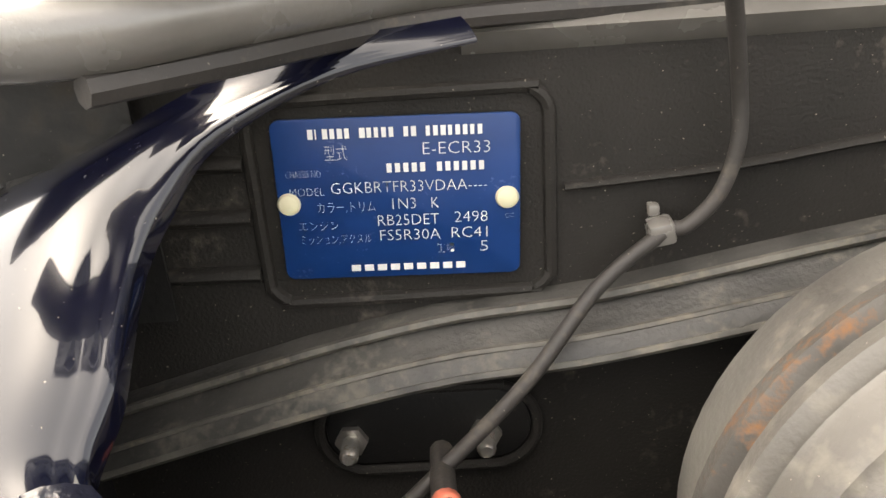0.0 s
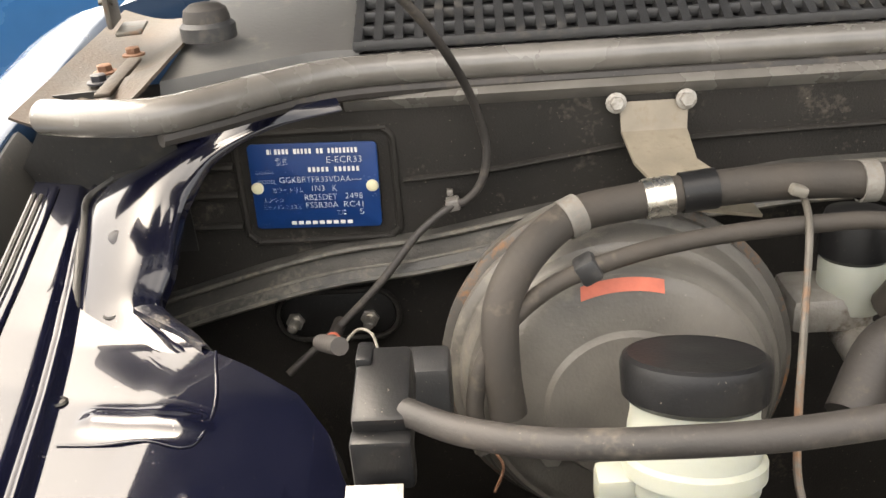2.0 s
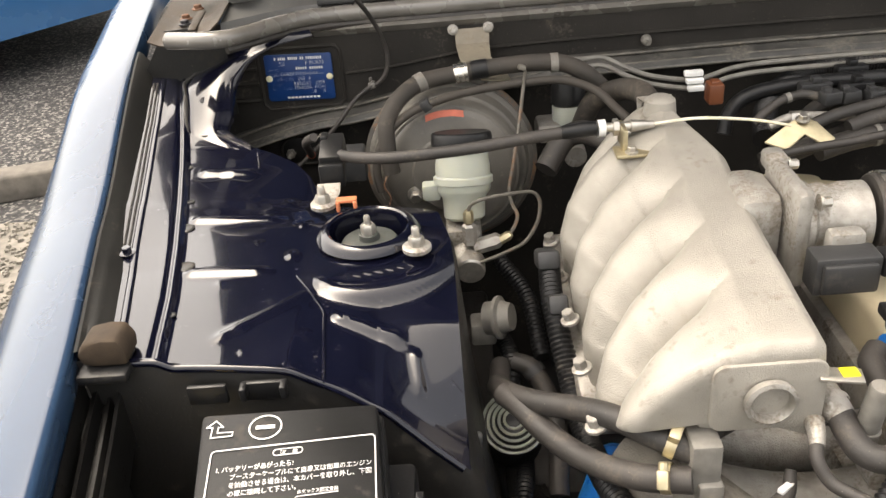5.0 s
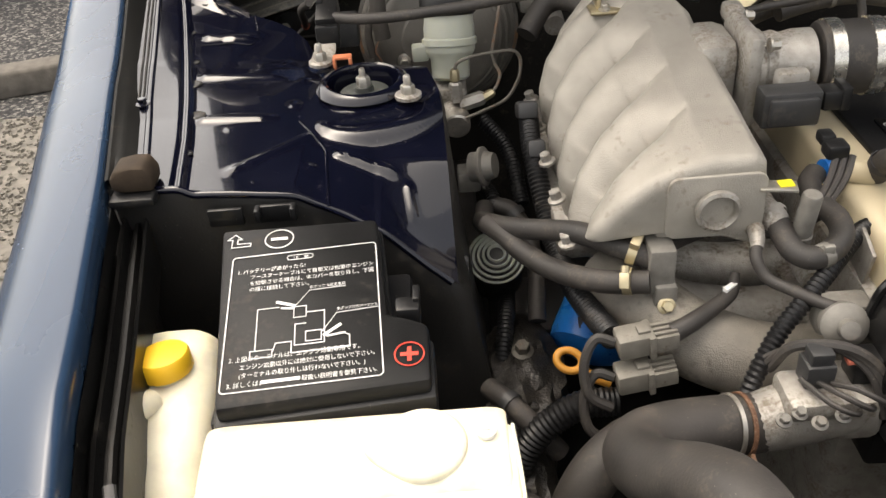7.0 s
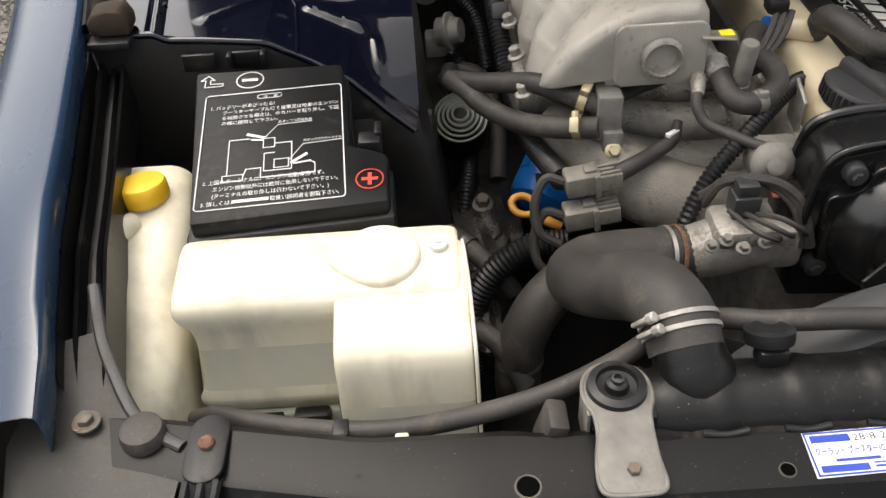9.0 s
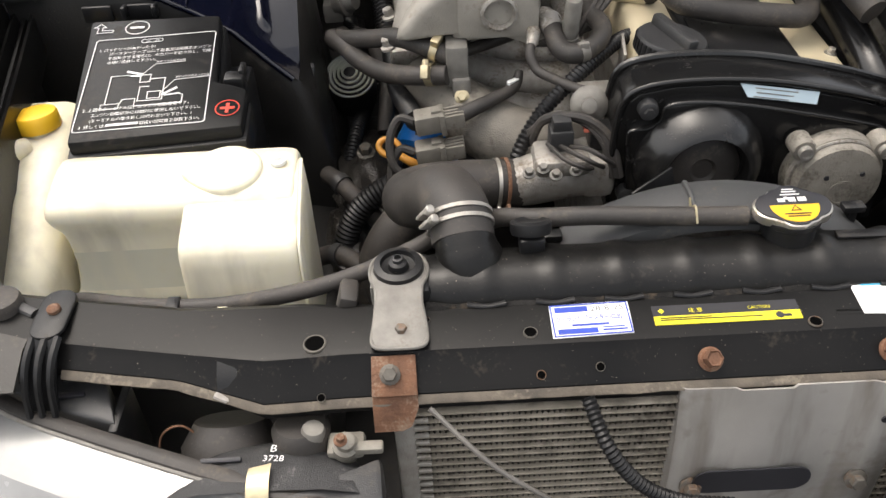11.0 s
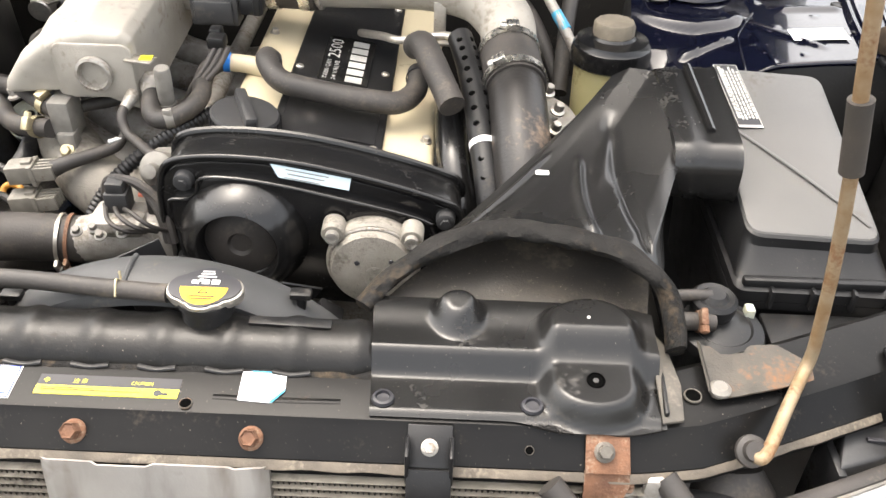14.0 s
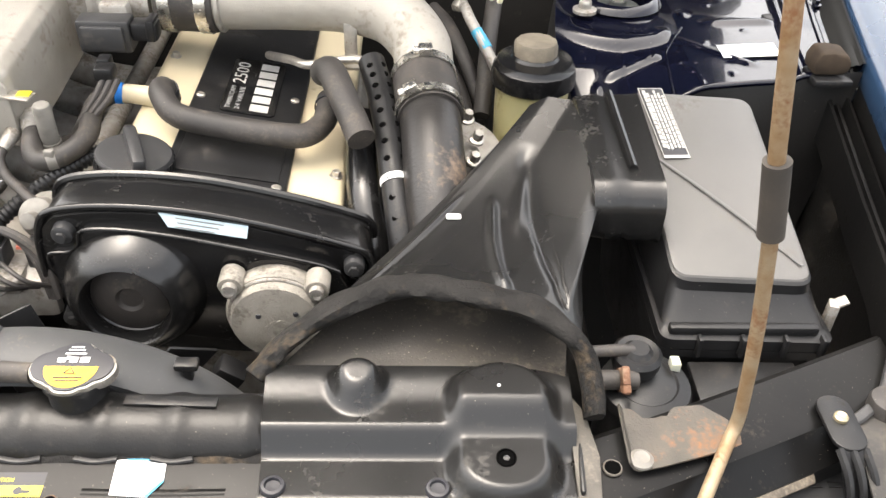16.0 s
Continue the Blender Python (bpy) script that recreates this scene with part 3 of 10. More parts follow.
def apron_z(x, y):
    w_ = interp(x, [0.75, 0.85], [0, 1])
    z = 0.800 + (1 - w_) * interp(y, [-0.3, 0.1, 0.2, 0.25, 0.30, 0.345, 0.385, 0.43], [-0.006, 0.0, 0.006, 0.014, 0.033, 0.056, 0.076, 0.098]) + w_ * rail_rise(y)
    led = interp(y, AY, LED)
    if x > led:
        z += 0.006 * min(1.0, (x - led) / 0.006) + 0.14 * (x - led) * interp(y, [-0.05, 0.08], [0, 1])
        z -= 0.0032 * math.exp(-((x - led - 0.012) / 0.003) ** 2)
    else:
        z -= 0.05 * min(led - x, 0.13) * interp(y, [0.12, 0.2], [1, 0])
        z -= 0.10 * max(0.0, led - x - 0.05) * max(0.0, -0.02 - y) * 2.2
        z -= 0.11 * max(0.0, 0.735 - x) * interp(y, [0.05, 0.13, 0.21, 0.25], [0, 1, 1, 0])
    for ry, rx0, rx1 in ((0.068, 0.65, 0.765), (-0.050, 0.645, 0.745), (0.185, 0.70, 0.78)):
        if rx0 < x < rx1:
            z += 0.005 * math.exp(-((y - ry) / 0.006) ** 2) * min(1, (x - rx0) / 0.02, (rx1 - x) / 0.01)
    for hx, hy in ((0.628, 0.05), (0.655, 0.118), (0.60, -0.16), (0.632, -0.02)):
        z += 0.003 * math.exp(-(((x - hx) / 0.007) ** 2 + ((y - hy) / 0.009) ** 2))
    # in front of and inside the strut's round plateau the sheet falls away
    e_ = math.hypot(x - SX, y - SYC) - 0.107
    w_ = interp(x, [0.535, 0.612], [1, 0]) * interp(y, [-0.06, 0.0], [1, 0.35])
    if e_ > 0 and y < 0.06:
        q_ = min(1.0, e_ / 0.012)
        z -= w_ * (0.009 * q_ * q_ * (3 - 2 * q_) + 0.22 * min(max(e_ - 0.006, 0.0), 0.14))
    # raised plateau round the strut, drawn out to a tip forwards and outwards
    h = max(0.0, min(1.0, ((x - SX) * 0.068 - (y - SYC) * 0.090) / (0.068 ** 2 + 0.090 ** 2)))
    d = math.hypot(x - SX - 0.068 * h, y - SYC + 0.090 * h) - 0.094 * (1 - h) - 0.004
    z += 0.0055 * interp(d, [-0.006, 0.006], [1, 0]) * interp(x, [SX + 0.02, SX + 0.07], [1, 0])
    if y < 0.06 and x < 0.60:
        z += 0.0046 * math.exp(-((e_ + 0.008) / 0.0080) ** 2) * interp(x, [0.585, 0.610], [1, 0])
    # the front corner by the engine rolls down
    z -= 0.75 * max(0.0, 0.530 - x) * interp(y, [-0.215, -0.13], [1, 0])
    # swages over the falling front part
    for ax_, ay_, bx_, by_, hh_, ww_ in ((0.582, -0.126, 0.508, -0.150, 0.0062, 0.0056), (0.500, -0.156, 0.495, -0.196, 0.0045, 0.0042), (0.600, -0.085, 0.690, -0.175, 0.0030, 0.0050)):
        dx_, dy_ = bx_ - ax_, by_ - ay_
        k_ = ((x - ax_) * dx_ + (y - ay_) * dy_) / (dx_ * dx_ + dy_ * dy_)
        if 0 < k_ < 1:
            n_ = math.hypot(x - ax_ - dx_ * k_, y - ay_ - dy_ * k_)
            z += hh_ * math.exp(-(n_ / ww_) ** 2) * min(1.0, k_ / 0.12, (1 - k_) / 0.12)
    for wx, wy, wr in ((0.665, -0.155, 0.006), (0.640, -0.105, 0.004), (0.700, -0.075, 0.004), (0.672, 0.01, 0.004), (0.70, 0.13, 0.005), (0.735, -0.165, 0.004), (0.61, -0.205, 0.004), (0.545, -0.20, 0.004), (0.57, -0.235, 0.003), (0.655, -0.19, 0.003)):
        q = ((x - wx) ** 2 + (y - wy) ** 2) / (wr * wr)
        z += 0.0016 * math.exp(-q) - 0.0010 * math.exp(-q * 4)
    z += 0.0005 * noise.noise(Vector((x * 9, y * 9, 3)))
    return z


for s in (-1, 1):
    g = bmesh.new()
    NX, NY = 170, 150
    vs = {}
    for j in range(NY + 1):
        for i in range(NX + 1):
            v = j / NY
            u = i / NX
            yb = 0.43
            y0 = -0.21 + 0.64 * v
            x = apron_in(y0) + (apron_out(y0) - apron_in(y0)) * u
            yf = apron_front(x)
            y = yf + (yb - yf) * v
            xi, xo, xl = apron_in(y), apron_out(y), interp(y, AY, LED)
            x = xi + (xl - xi) * u / 0.6 if u < 0.6 else xl + (xo - xl) * (u - 0.6) / 0.4
            vs[i, j] = g.verts.new((s * x, y, apron_z(x, y)))
    for j in range(NY):
        for i in range(NX):
            q = (vs[i, j], vs[i + 1, j], vs[i + 1, j + 1], vs[i, j + 1])
            c = sum((w.co for w in q), Vector()) / 4
            if math.hypot(abs(c.x) - SX, c.y - SYC) > 0.047:
                g.faces.new(q)
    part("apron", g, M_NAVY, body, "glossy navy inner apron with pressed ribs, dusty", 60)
    # the apron's walls, down to the bay floor
    rows = []
    pts = [(apron_out(-0.2) + 0.02, apron_front(0.77))] + [(x, apron_front(x)) for x in (0.74, 0.70, 0.65, 0.60, 0.56, 0.52, 0.49, 0.47)]
    pts += [(apron_in(y), y) for y in np.linspace(-0.240, 0.375, 38)] + [(0.772, 0.40), (0.785, 0.43)]
    top = [(s * x, y, apron_z(min(x, 0.80), y)) for x, y in pts]
    out = [interp(y, [0.235, 0.275], [0, 0.055]) for x, y in pts]
    r1 = [(s * (x - 0.004 + out[k]), y - (0.004 if k < 9 else 0), z - 0.012) for k, ((x, y), (_, _, z)) in enumerate(zip(pts, top))]
    r2 = [(s * (x - 0.012 + out[k]), y - (0.010 if k < 9 else 0), 0.66) for k, (x, y) in enumerate(pts)]
    r3 = [(s * (x - 0.06 + out[k]), y, 0.28) for k, (x, y) in enumerate(pts)]
    part("apron_wall", loft([top, r1, r2, r3]), M_BAY, body, "dark painted side of the strut tower", 50)
    fold = [(s * x, apron_front(x) - 0.001, apron_z(x, apron_front(x)) - 0.003) for x in np.linspace(0.46, 0.77, 24)]
    part("apron_fold", tube(fold, 0.0042, 3, 10), M_NAVY, body, "rounded front fold of the apron")
    seamp = [(s * interp(y, [-0.22, -0.12, -0.06], [0.580, 0.588, 0.622]), y, apron_z(interp(y, [-0.22, -0.12, -0.06], [0.580, 0.588, 0.622]), y) + 0.0005) for y in np.linspace(-0.218, -0.06, 16)]
    part("weld_seam", tube(seamp, 0.0016, 3, 6), M_NAVY, body, "lumpy weld seam")
    ridge = [(s * (fender_in(y) - 0.0385), y, apron_z(fender_in(y) - 0.0385, y) + 0.0005) for y in np.linspace(-0.19, 0.41, 36)]
    part("rail_ridge", tube(ridge, 0.0042, 3, 12, flat=0.5), M_NAVY, body, "rounded glossy ridge along the fender rail")
    for off, r in ((0.0260, 0.0016), (0.0310, 0.0016)):
        bead = [(s * (fender_in(y) - off), y, apron_z(fender_in(y) - off, y) + 0.0004) for y in np.linspace(-0.01, 0.40, 30)]
        part("rail_bead", tube(bead, r, 3, 8), M_BAY, body, "thin pressed line along the rail")
    # strut top
    ring = lathe([(0.041, -0.05), (0.042, 0.000), (0.0435, 0.0045), (0.046, 0.0058), (0.050, 0.0048), (0.054, 0.002), (0.058, -0.004)], (s * SX, SYC, 0.803), (0, 0, 1), 48, closed=False)
    part("strut_ring", ring, M_NAVY, body, "raised round lip of the strut tower")
    part("strut_well", lathe([(0.042, -0.05), (0.042, -0.042), (0.018, -0.038), (0.016, -0.030)], (s * SX, SYC, 0.803), (0, 0, 1), 32), M_RUSTY if s > 0 else M_BAY, body, "dark rusty well of the strut")
    strut = thing("strut_mount", (s * SX, SYC, 0.760), "greyish strut top with a threaded stud in the tower", "strut mount", "strut mounts")
    part("cap", lathe([(0.0335, -0.030), (0.034, -0.018), (0.030, -0.012), (0.012, -0.010), (0.011, -0.004)], (s * SX, SYC, 0.803), (0, 0, 1), 32), M_STRUT, strut, "dull green-grey cap")
    part("nut", lathe([(0.0085, -0.008), (0.0085, 0.006), (0.007, 0.008)], (s * SX, SYC, 0.803), (0, 0, 1), 6), M_STEEL, strut)
    part("stud", lathe([(0.0038, 0.0), (0.0038, 0.016), (0.003, 0.018)], (s * SX, SYC, 0.803), (0, 0, 1), 12), M_STEEL, strut, "bright threaded stud")
    for bx, by in ((0.495, -0.042), (0.607, 0.076)):
        tb = thing("strut_bolt", (s * bx, by, 0.803), "zinc flange nut on a stud of the strut tower", "bolt", "strut tower bolts")
        part("washer", lathe([(0.0155, 0), (0.0155, 0.004), (0.0125, 0.0055)], (s * bx, by, 0.8025), (0, 0, 1), 24), M_CASTD, tb)
        part("nut", lathe([(0.0085, 0.0055), (0.0085, 0.014), (0.007, 0.016)], (s * bx, by, 0.8025), (0, 0, 1), 6), M_STEEL, tb)
        part("stud", lathe([(0.0042, 0.015), (0.0042, 0.026), (0.003, 0.0275)], (s * bx, by, 0.8025), (0, 0, 1), 10), M_STEEL, tb)
    # hood rest block on the gutter
    hx = 0.774 if s < 0 else 0.760
    hb = thing("hood_rest_block", (s * hx, -0.215, 0.80), "brownish rubber rest block on the fender rail", "rubber block", "hood rests")
    prof = [(-0.022, 0.0), (-0.024, 0.014), (-0.018, 0.027), (-0.004, 0.028), (0.014, 0.025), (0.021, 0.014), (0.019, 0.003), (0.008, 0.0)]
    part("pad", prism([(s * (hx + a), -0.214, 0.803 + b) for a, b in prof], (0, 0.034, 0), 0.004), mat("brown_rubber", (0.060, 0.044, 0.031), 0.7, col2=(0.030, 0.023, 0.018), scale=40, bump=0.2, spec=0.1), hb, "rounded rubber pad")
    part("foot", box((s * hx, -0.205, 0.797), (0.046, 0.042, 0.010), 0.003), M_PLASTIC, hb)
    # rail bolt and hole plugs
    rb = bolt((s * 0.812, -0.015, apron_z(0.812, -0.015) + 0.001), (0, 0, 1), 0.0055, 0.008, 1.7)
    part("fender_bolt", rb, M_NAVY, body, "painted fender bolt")
    for px, py, rad in ((0.765, 0.05, 0.010), (0.745, -0.035, 0.010), (0.735, -0.13, 0.0045), (0.775, 0.115, 0.005), (0.795, 0.20, 0.005), (0.788, 0.275, 0.006)):
        h = lathe([(rad * 0.55, -0.0006), (rad * 0.8, 0.0016), (rad, 0.0004)], (s * px, py, apron_z(px, py)), (0, 0, 1), 16)
        part("hole_plug", h, M_BAY, body, "dark hole in the apron")

# rear corner flange between apron and cowl
TIP = [(0.714, 0.244), (0.705, 0.199), (0.711, 0.169), (0.736, 0.171), (0.761, 0.167), (0.783, 0.165)]
for s in (-1, 1):
    edge_c = spline([(0.716, 0.247, 0.808), (0.732, 0.265, 0.812), (0.748, 0.276, 0.818), (0.758, 0.283, 0.825), (0.759, 0.292, 0.831), (0.755, 0.308, 0.843), (0.755, 0.328, 0.857), (0.753, 0.346, 0.871), (0.744, 0.357, 0.886), (0.728, 0.367, 0.901), (0.690, 0.380, 0.913), (0.640, 0.386, 0.920)], 5)
    edge_d = spline([(0.748, 0.234, 0.809), (0.768, 0.241, 0.811), (0.786, 0.250, 0.815), (0.802, 0.262, 0.819), (0.811, 0.276, 0.825), (0.816, 0.298, 0.836), (0.820, 0.324, 0.850), (0.824, 0.352, 0.864), (0.826, 0.382, 0.872), (0.784, 0.391, 0.888), (0.712, 0.384, 0.919), (0.645, 0.396, 0.926)], 5)
    sheet_rows = []
    for k, (a, b) in enumerate(zip(edge_c, edge_d)):
        w = (b - a).length * interp(k, [0, 30, 42], [1.0, 1.0, 0.55])
        row = []
        # turned-down edge, two pressed lines over a slope facing the bay, crest, plain sheet leaning outwards
        for u, lift in ((0.0, -0.20), (0.0, -0.06), (0.02, -0.01), (0.07, 0.012), (0.09, 0.014), (0.11, 0.026), (0.17, 0.052), (0.19, 0.055), (0.21, 0.068), (0.28, 0.092), (0.35, 0.108), (0.42, 0.113), (0.54, 0.102), (0.70, 0.070), (0.86, 0.030), (1.0, -0.01), (1.05, -0.14)):
            q = a.lerp(b, u)
            dent = 0.0007 * noise.noise(Vector((q.x * 26, q.y * 26, 7))) * min(1.0, u * 3)
            row.append((s * q.x, q.y, q.z + lift * min(w, 0.065) + dent))
        sheet_rows.append(row)
    part("corner_sheet", loft(sheet_rows), M_NAVY, body, "glossy corner sheet curving up to the cowl", 60)
    tab_rows = []
    for k in range(15):
        a, b = edge_c[k], edge_d[k]
        w = 0.20 + 0.012 * k
        tab_rows.append([(s * p.x, p.y, p.z + d) for p, d in ((a, 0.0020), (a.lerp(b, 0.35 * w), 0.0066), (a.lerp(b, 0.7 * w), 0.0086), (a.lerp(b, w), 0.0088), (a.lerp(b, w + 0.02), 0.0050))])
    part("folded_tab", loft(tab_rows), M_SCUFF, body, "scuffed folded tab of the apron", 30)
    tip_edge = [(s * x, y, apron_z(x, y) + 0.0006) for x, y in TIP]
    part("tab_edge", tube(tip_edge, [0.0010, 0.0010, 0.0012, 0.0012, 0.0012, 0.0008], 4, 8, flat=0.5), M_NAVY, body, "folded front edge of the corner sheet")
    hole = (edge_c[30].lerp(edge_d[30], 0.62))
    part("sheet_hole", lathe([(0.0002, 0.0014), (0.0045, 0.0014), (0.0062, 0.0004)], (s * hole.x, hole.y, hole.z + 0.0045), (-s * 0.25, -0.5, 0.82), 16), M_INK_SHADE, body, "dark oval hole in the corner sheet")
    joint = [(s * (q.x + 0.002), q.y, q.z + 0.0008) for q in edge_d[6:45:4]]
    part("joint_sealer", tube(joint, [0.0012, 0.0022, 0.0030, 0.0022, 0.0034, 0.0026, 0.0036, 0.0022, 0.0028, 0.0015], 6, 8, flat=0.5), M_BAY, body, "brushed dark sealer along the rail joint")

# firewall
fw = box((0, 0.438, 0.60), (1.73, 0.012, 0.62), 0.0)
part("firewall", fw, M_FIRE, body, "dusty brown-black sound-deadened firewall")
frame_pts = [(-0.673 + x, 0.4315, 0.8445 + z) for x, z in rrect(0.124, 0.092, 0.012, 6)]
part("plate_recess", tube(frame_pts + [frame_pts[0]], 0.0030, 2, 8), M_FIRE, body, "pressed frame round the plate")
for z in (0.866, 0.842, 0.815):
    part("pressed_rib", tube([(-0.80, 0.433, z), (-0.77, 0.432, z), (-0.738, 0.4325, z - 0.001)], 0.0065, 4, 12, flat=0.55), M_FIRE, body)
part("pressed_rib", tube([(-0.605, 0.4335, 0.846), (-0.534, 0.4330, 0.851), (-0.475, 0.4330, 0.859), (-0.38, 0.4330, 0.868), (-0.1, 0.4330, 0.872), (0.4, 0.4330, 0.87)], 0.0060, 5, 10, flat=0.35), M_FIRE, body)
M_FLANGE = mat("flange_scuffed", (0.060, 0.056, 0.050), 0.5, col2=(0.024, 0.023, 0.021), scale=38, bump=0.35, dirt=(0.12, 0.11, 0.09), dscale=26, damount=0.26)
M_FLEDGE = mat("flange_edge", (0.13, 0.12, 0.10), 0.55, col2=(0.035, 0.033, 0.030), scale=50, bump=0.3, dirt=(0.16, 0.14, 0.11), dscale=30, damount=0.35)
# stepped flange across it
fx = [-0.86, -0.715, -0.656, -0.59, -0.513, -0.42, -0.30, 0.0, 0.4, 0.78]
fz = [0.728, 0.769, 0.781, 0.787, 0.802, 0.818, 0.832, 0.836, 0.836, 0.836]
rows = []
for k in range(60):
    x = -0.86 + 1.64 * k / 59
    z = interp(x, fx, fz)
    rows.append([(x, 0.434, z + 0.014), (x, 0.420, z + 0.012), (x, 0.414, z + 0.005), (x, 0.408, z + 0.003), (x, 0.402, z - 0.001), (x, 0.399, z - 0.006), (x, 0.402, z - 0.009), (x, 0.41, z - 0.010), (x, 0.434, z - 0.012)])
part("firewall_flange", loft(rows), M_FLANGE, body, "scuffed dusty seam flange across the firewall", 60)
for dz, yy, r in ((0.0125, 0.4175, 0.0024), (-0.0075, 0.4000, 0.0024), (0.001, 0.4055, 0.0016)):
    part("flange_bead", tube([(x, yy, interp(x, fx, fz) + dz) for x in np.linspace(-0.85, 0.77, 34)], r, 3, 6), M_FLEDGE, body, "paler worn edge of the flange")
# stud plate
sp = prism([(-0.671 + x, 0.432, 0.728 + z) for x, z in rrect(0.098, 0.040, 0.019, 6)], (0, -0.004, 0), 0.0015)
part("stud_plate", sp, M_BAY, body, "oval pressed plate with two studs")
spr = [(-0.671 + x, 0.4275, 0.728 + z) for x, z in rrect(0.104, 0.046, 0.022, 6)]
part("plate_rim", tube(spr + [spr[0]], 0.0026, 2, 8), M_FIRE, body, "rounded rim of the stud plate")
for x in (-0.708, -0.644):
    part("plate_stud", join(lathe([(0.0045, 0), (0.0045, 0.016), (0.003, 0.018)], (x, 0.428, 0.724), (0, -1, 0.1), 10), lathe([(0.008, 0), (0.008, 0.005)], (x, 0.429, 0.724), (0, -1, 0.1), 6)), M_STEEL, body, "zinc stud and nut")

# cowl: lip, seal, panel, grille
rows = []
for k in range(40):
    x = -0.645 + 1.29 * k / 39
    rows.append([(x, 0.432, 0.904), (x, 0.428, 0.908), (x, 0.424, 0.914), (x, 0.430, 0.918), (x, 0.442, 0.918)])
part("cowl_lip", thick(loft(rows), 0.001), M_SEAL, body, "worn grey trim lip along the cowl edge")
seal = thing("cowl_seal", (0, 0.44, 0.92), "grey-black rubber weatherstrip along the cowl", "weatherstrip")
sl = [(-0.828, 0.338, 0.941), (-0.785, 0.316, 0.944), (-0.745, 0.318, 0.943), (-0.715, 0.350, 0.941), (-0.685, 0.390, 0.938), (-0.650, 0.420, 0.936), (-0.600, 0.436, 0.934), (-0.50, 0.442, 0.933), (-0.3, 0.446, 0.932), (0, 0.45, 0.931), (0.3, 0.446, 0.932), (0.50, 0.442, 0.933), (0.60, 0.436, 0.934), (0.65, 0.42, 0.936), (0.715, 0.35, 0.941), (0.785, 0.316, 0.944), (0.828, 0.338, 0.941)]
part("bulb", tube(sl, 0.0120, 6, 14), M_SEAL, seal, "rounded hollow rubber bulb")
part("lip", tube([(x, y - 0.006, z - 0.014) for x, y, z in sl[2:-2]], 0.005, 6, 8), M_RUBBER, seal)
def cowl_z(y):
    return interp(y, [0.44, 0.452, 0.54, 0.556, 0.70, 0.80], [0.925, 0.948, 0.984, 0.984, 1.010, 1.015])


rows = []
for x in np.linspace(-0.768, -0.632, 9):
    yf = 0.385 + 0.062 * min(1, (x + 0.768) / 0.1)
    rows.append([(x, yf, 0.925), (x, yf + 0.008, 0.946), (x, 0.50, 0.962), (x, 0.56, 0.976), (x, 0.66, 0.990), (x, 0.80, 1.0)])
part("cowl_panel", thick(loft(rows), 0.002), M_COWL, body, "dusty grey plastic cowl panel")
# pan in flat black, so shade in the grille openings is painted
part("cowl_pan", thick(loft([[(x, y, cowl_z(y) - 0.030) for y in (0.445, 0.54, 0.70, 0.80)] for x in (-0.64, 0.85)]), 0.004), M_INK_SHADE, body, "pan coloured black for the shade under the grille")
grille = thing("cowl_grille", (0.0, 0.52, 0.93), "black plastic cowl grille of small square openings", "grille")


def slat(x, y0, y1, w, h):
    r = math.atan2(cowl_z(y1) - cowl_z(y0), y1 - y0)
    return box((x, (y0 + y1) / 2, (cowl_z(y0) + cowl_z(y1)) / 2), (w, math.hypot(y1 - y0, cowl_z(y1) - cowl_z(y0)), h), 0, Matrix.Rotation(r, 4, "X"))


tagged(part("cross_bar", join(*[slat(-0.632 + 0.0155 * k, 0.452, 0.540, 0.0068, 0.010) for k in range(90)]), M_PLASTIC_G, grille, smooth=0), kind="stuff")
for yy in (0.453, 0.4705, 0.488, 0.5055, 0.523, 0.540):
    part("long_bar", box((0.056, yy, cowl_z(yy) + 0.0005), (1.385, 0.0058, 0.008), 0.0015), M_PLASTIC_G, grille)
part("solid_band", box((0.06, 0.549, 0.986), (1.385, 0.012, 0.007), 0.002), M_PLASTIC_G, grille)
tagged(part("cross_bar", join(*[slat(-0.365 + 0.0155 * k, 0.556, 0.690, 0.0068, 0.010) for k in range(72)]), M_PLASTIC_G, grille, smooth=0), kind="stuff")
for yy in (0.556, 0.578, 0.600, 0.622, 0.644, 0.666, 0.690):
    part("long_bar", box((0.19, yy, cowl_z(yy) + 0.0005), (1.11, 0.0058, 0.008), 0.0015), M_PLASTIC_G, grille)
part("blank_panel", box((-0.50, 0.63, 0.998), (0.26, 0.14, 0.005), 0.002, Matrix.Rotation(radians(9), 4, "X")), M_COWL, grille)

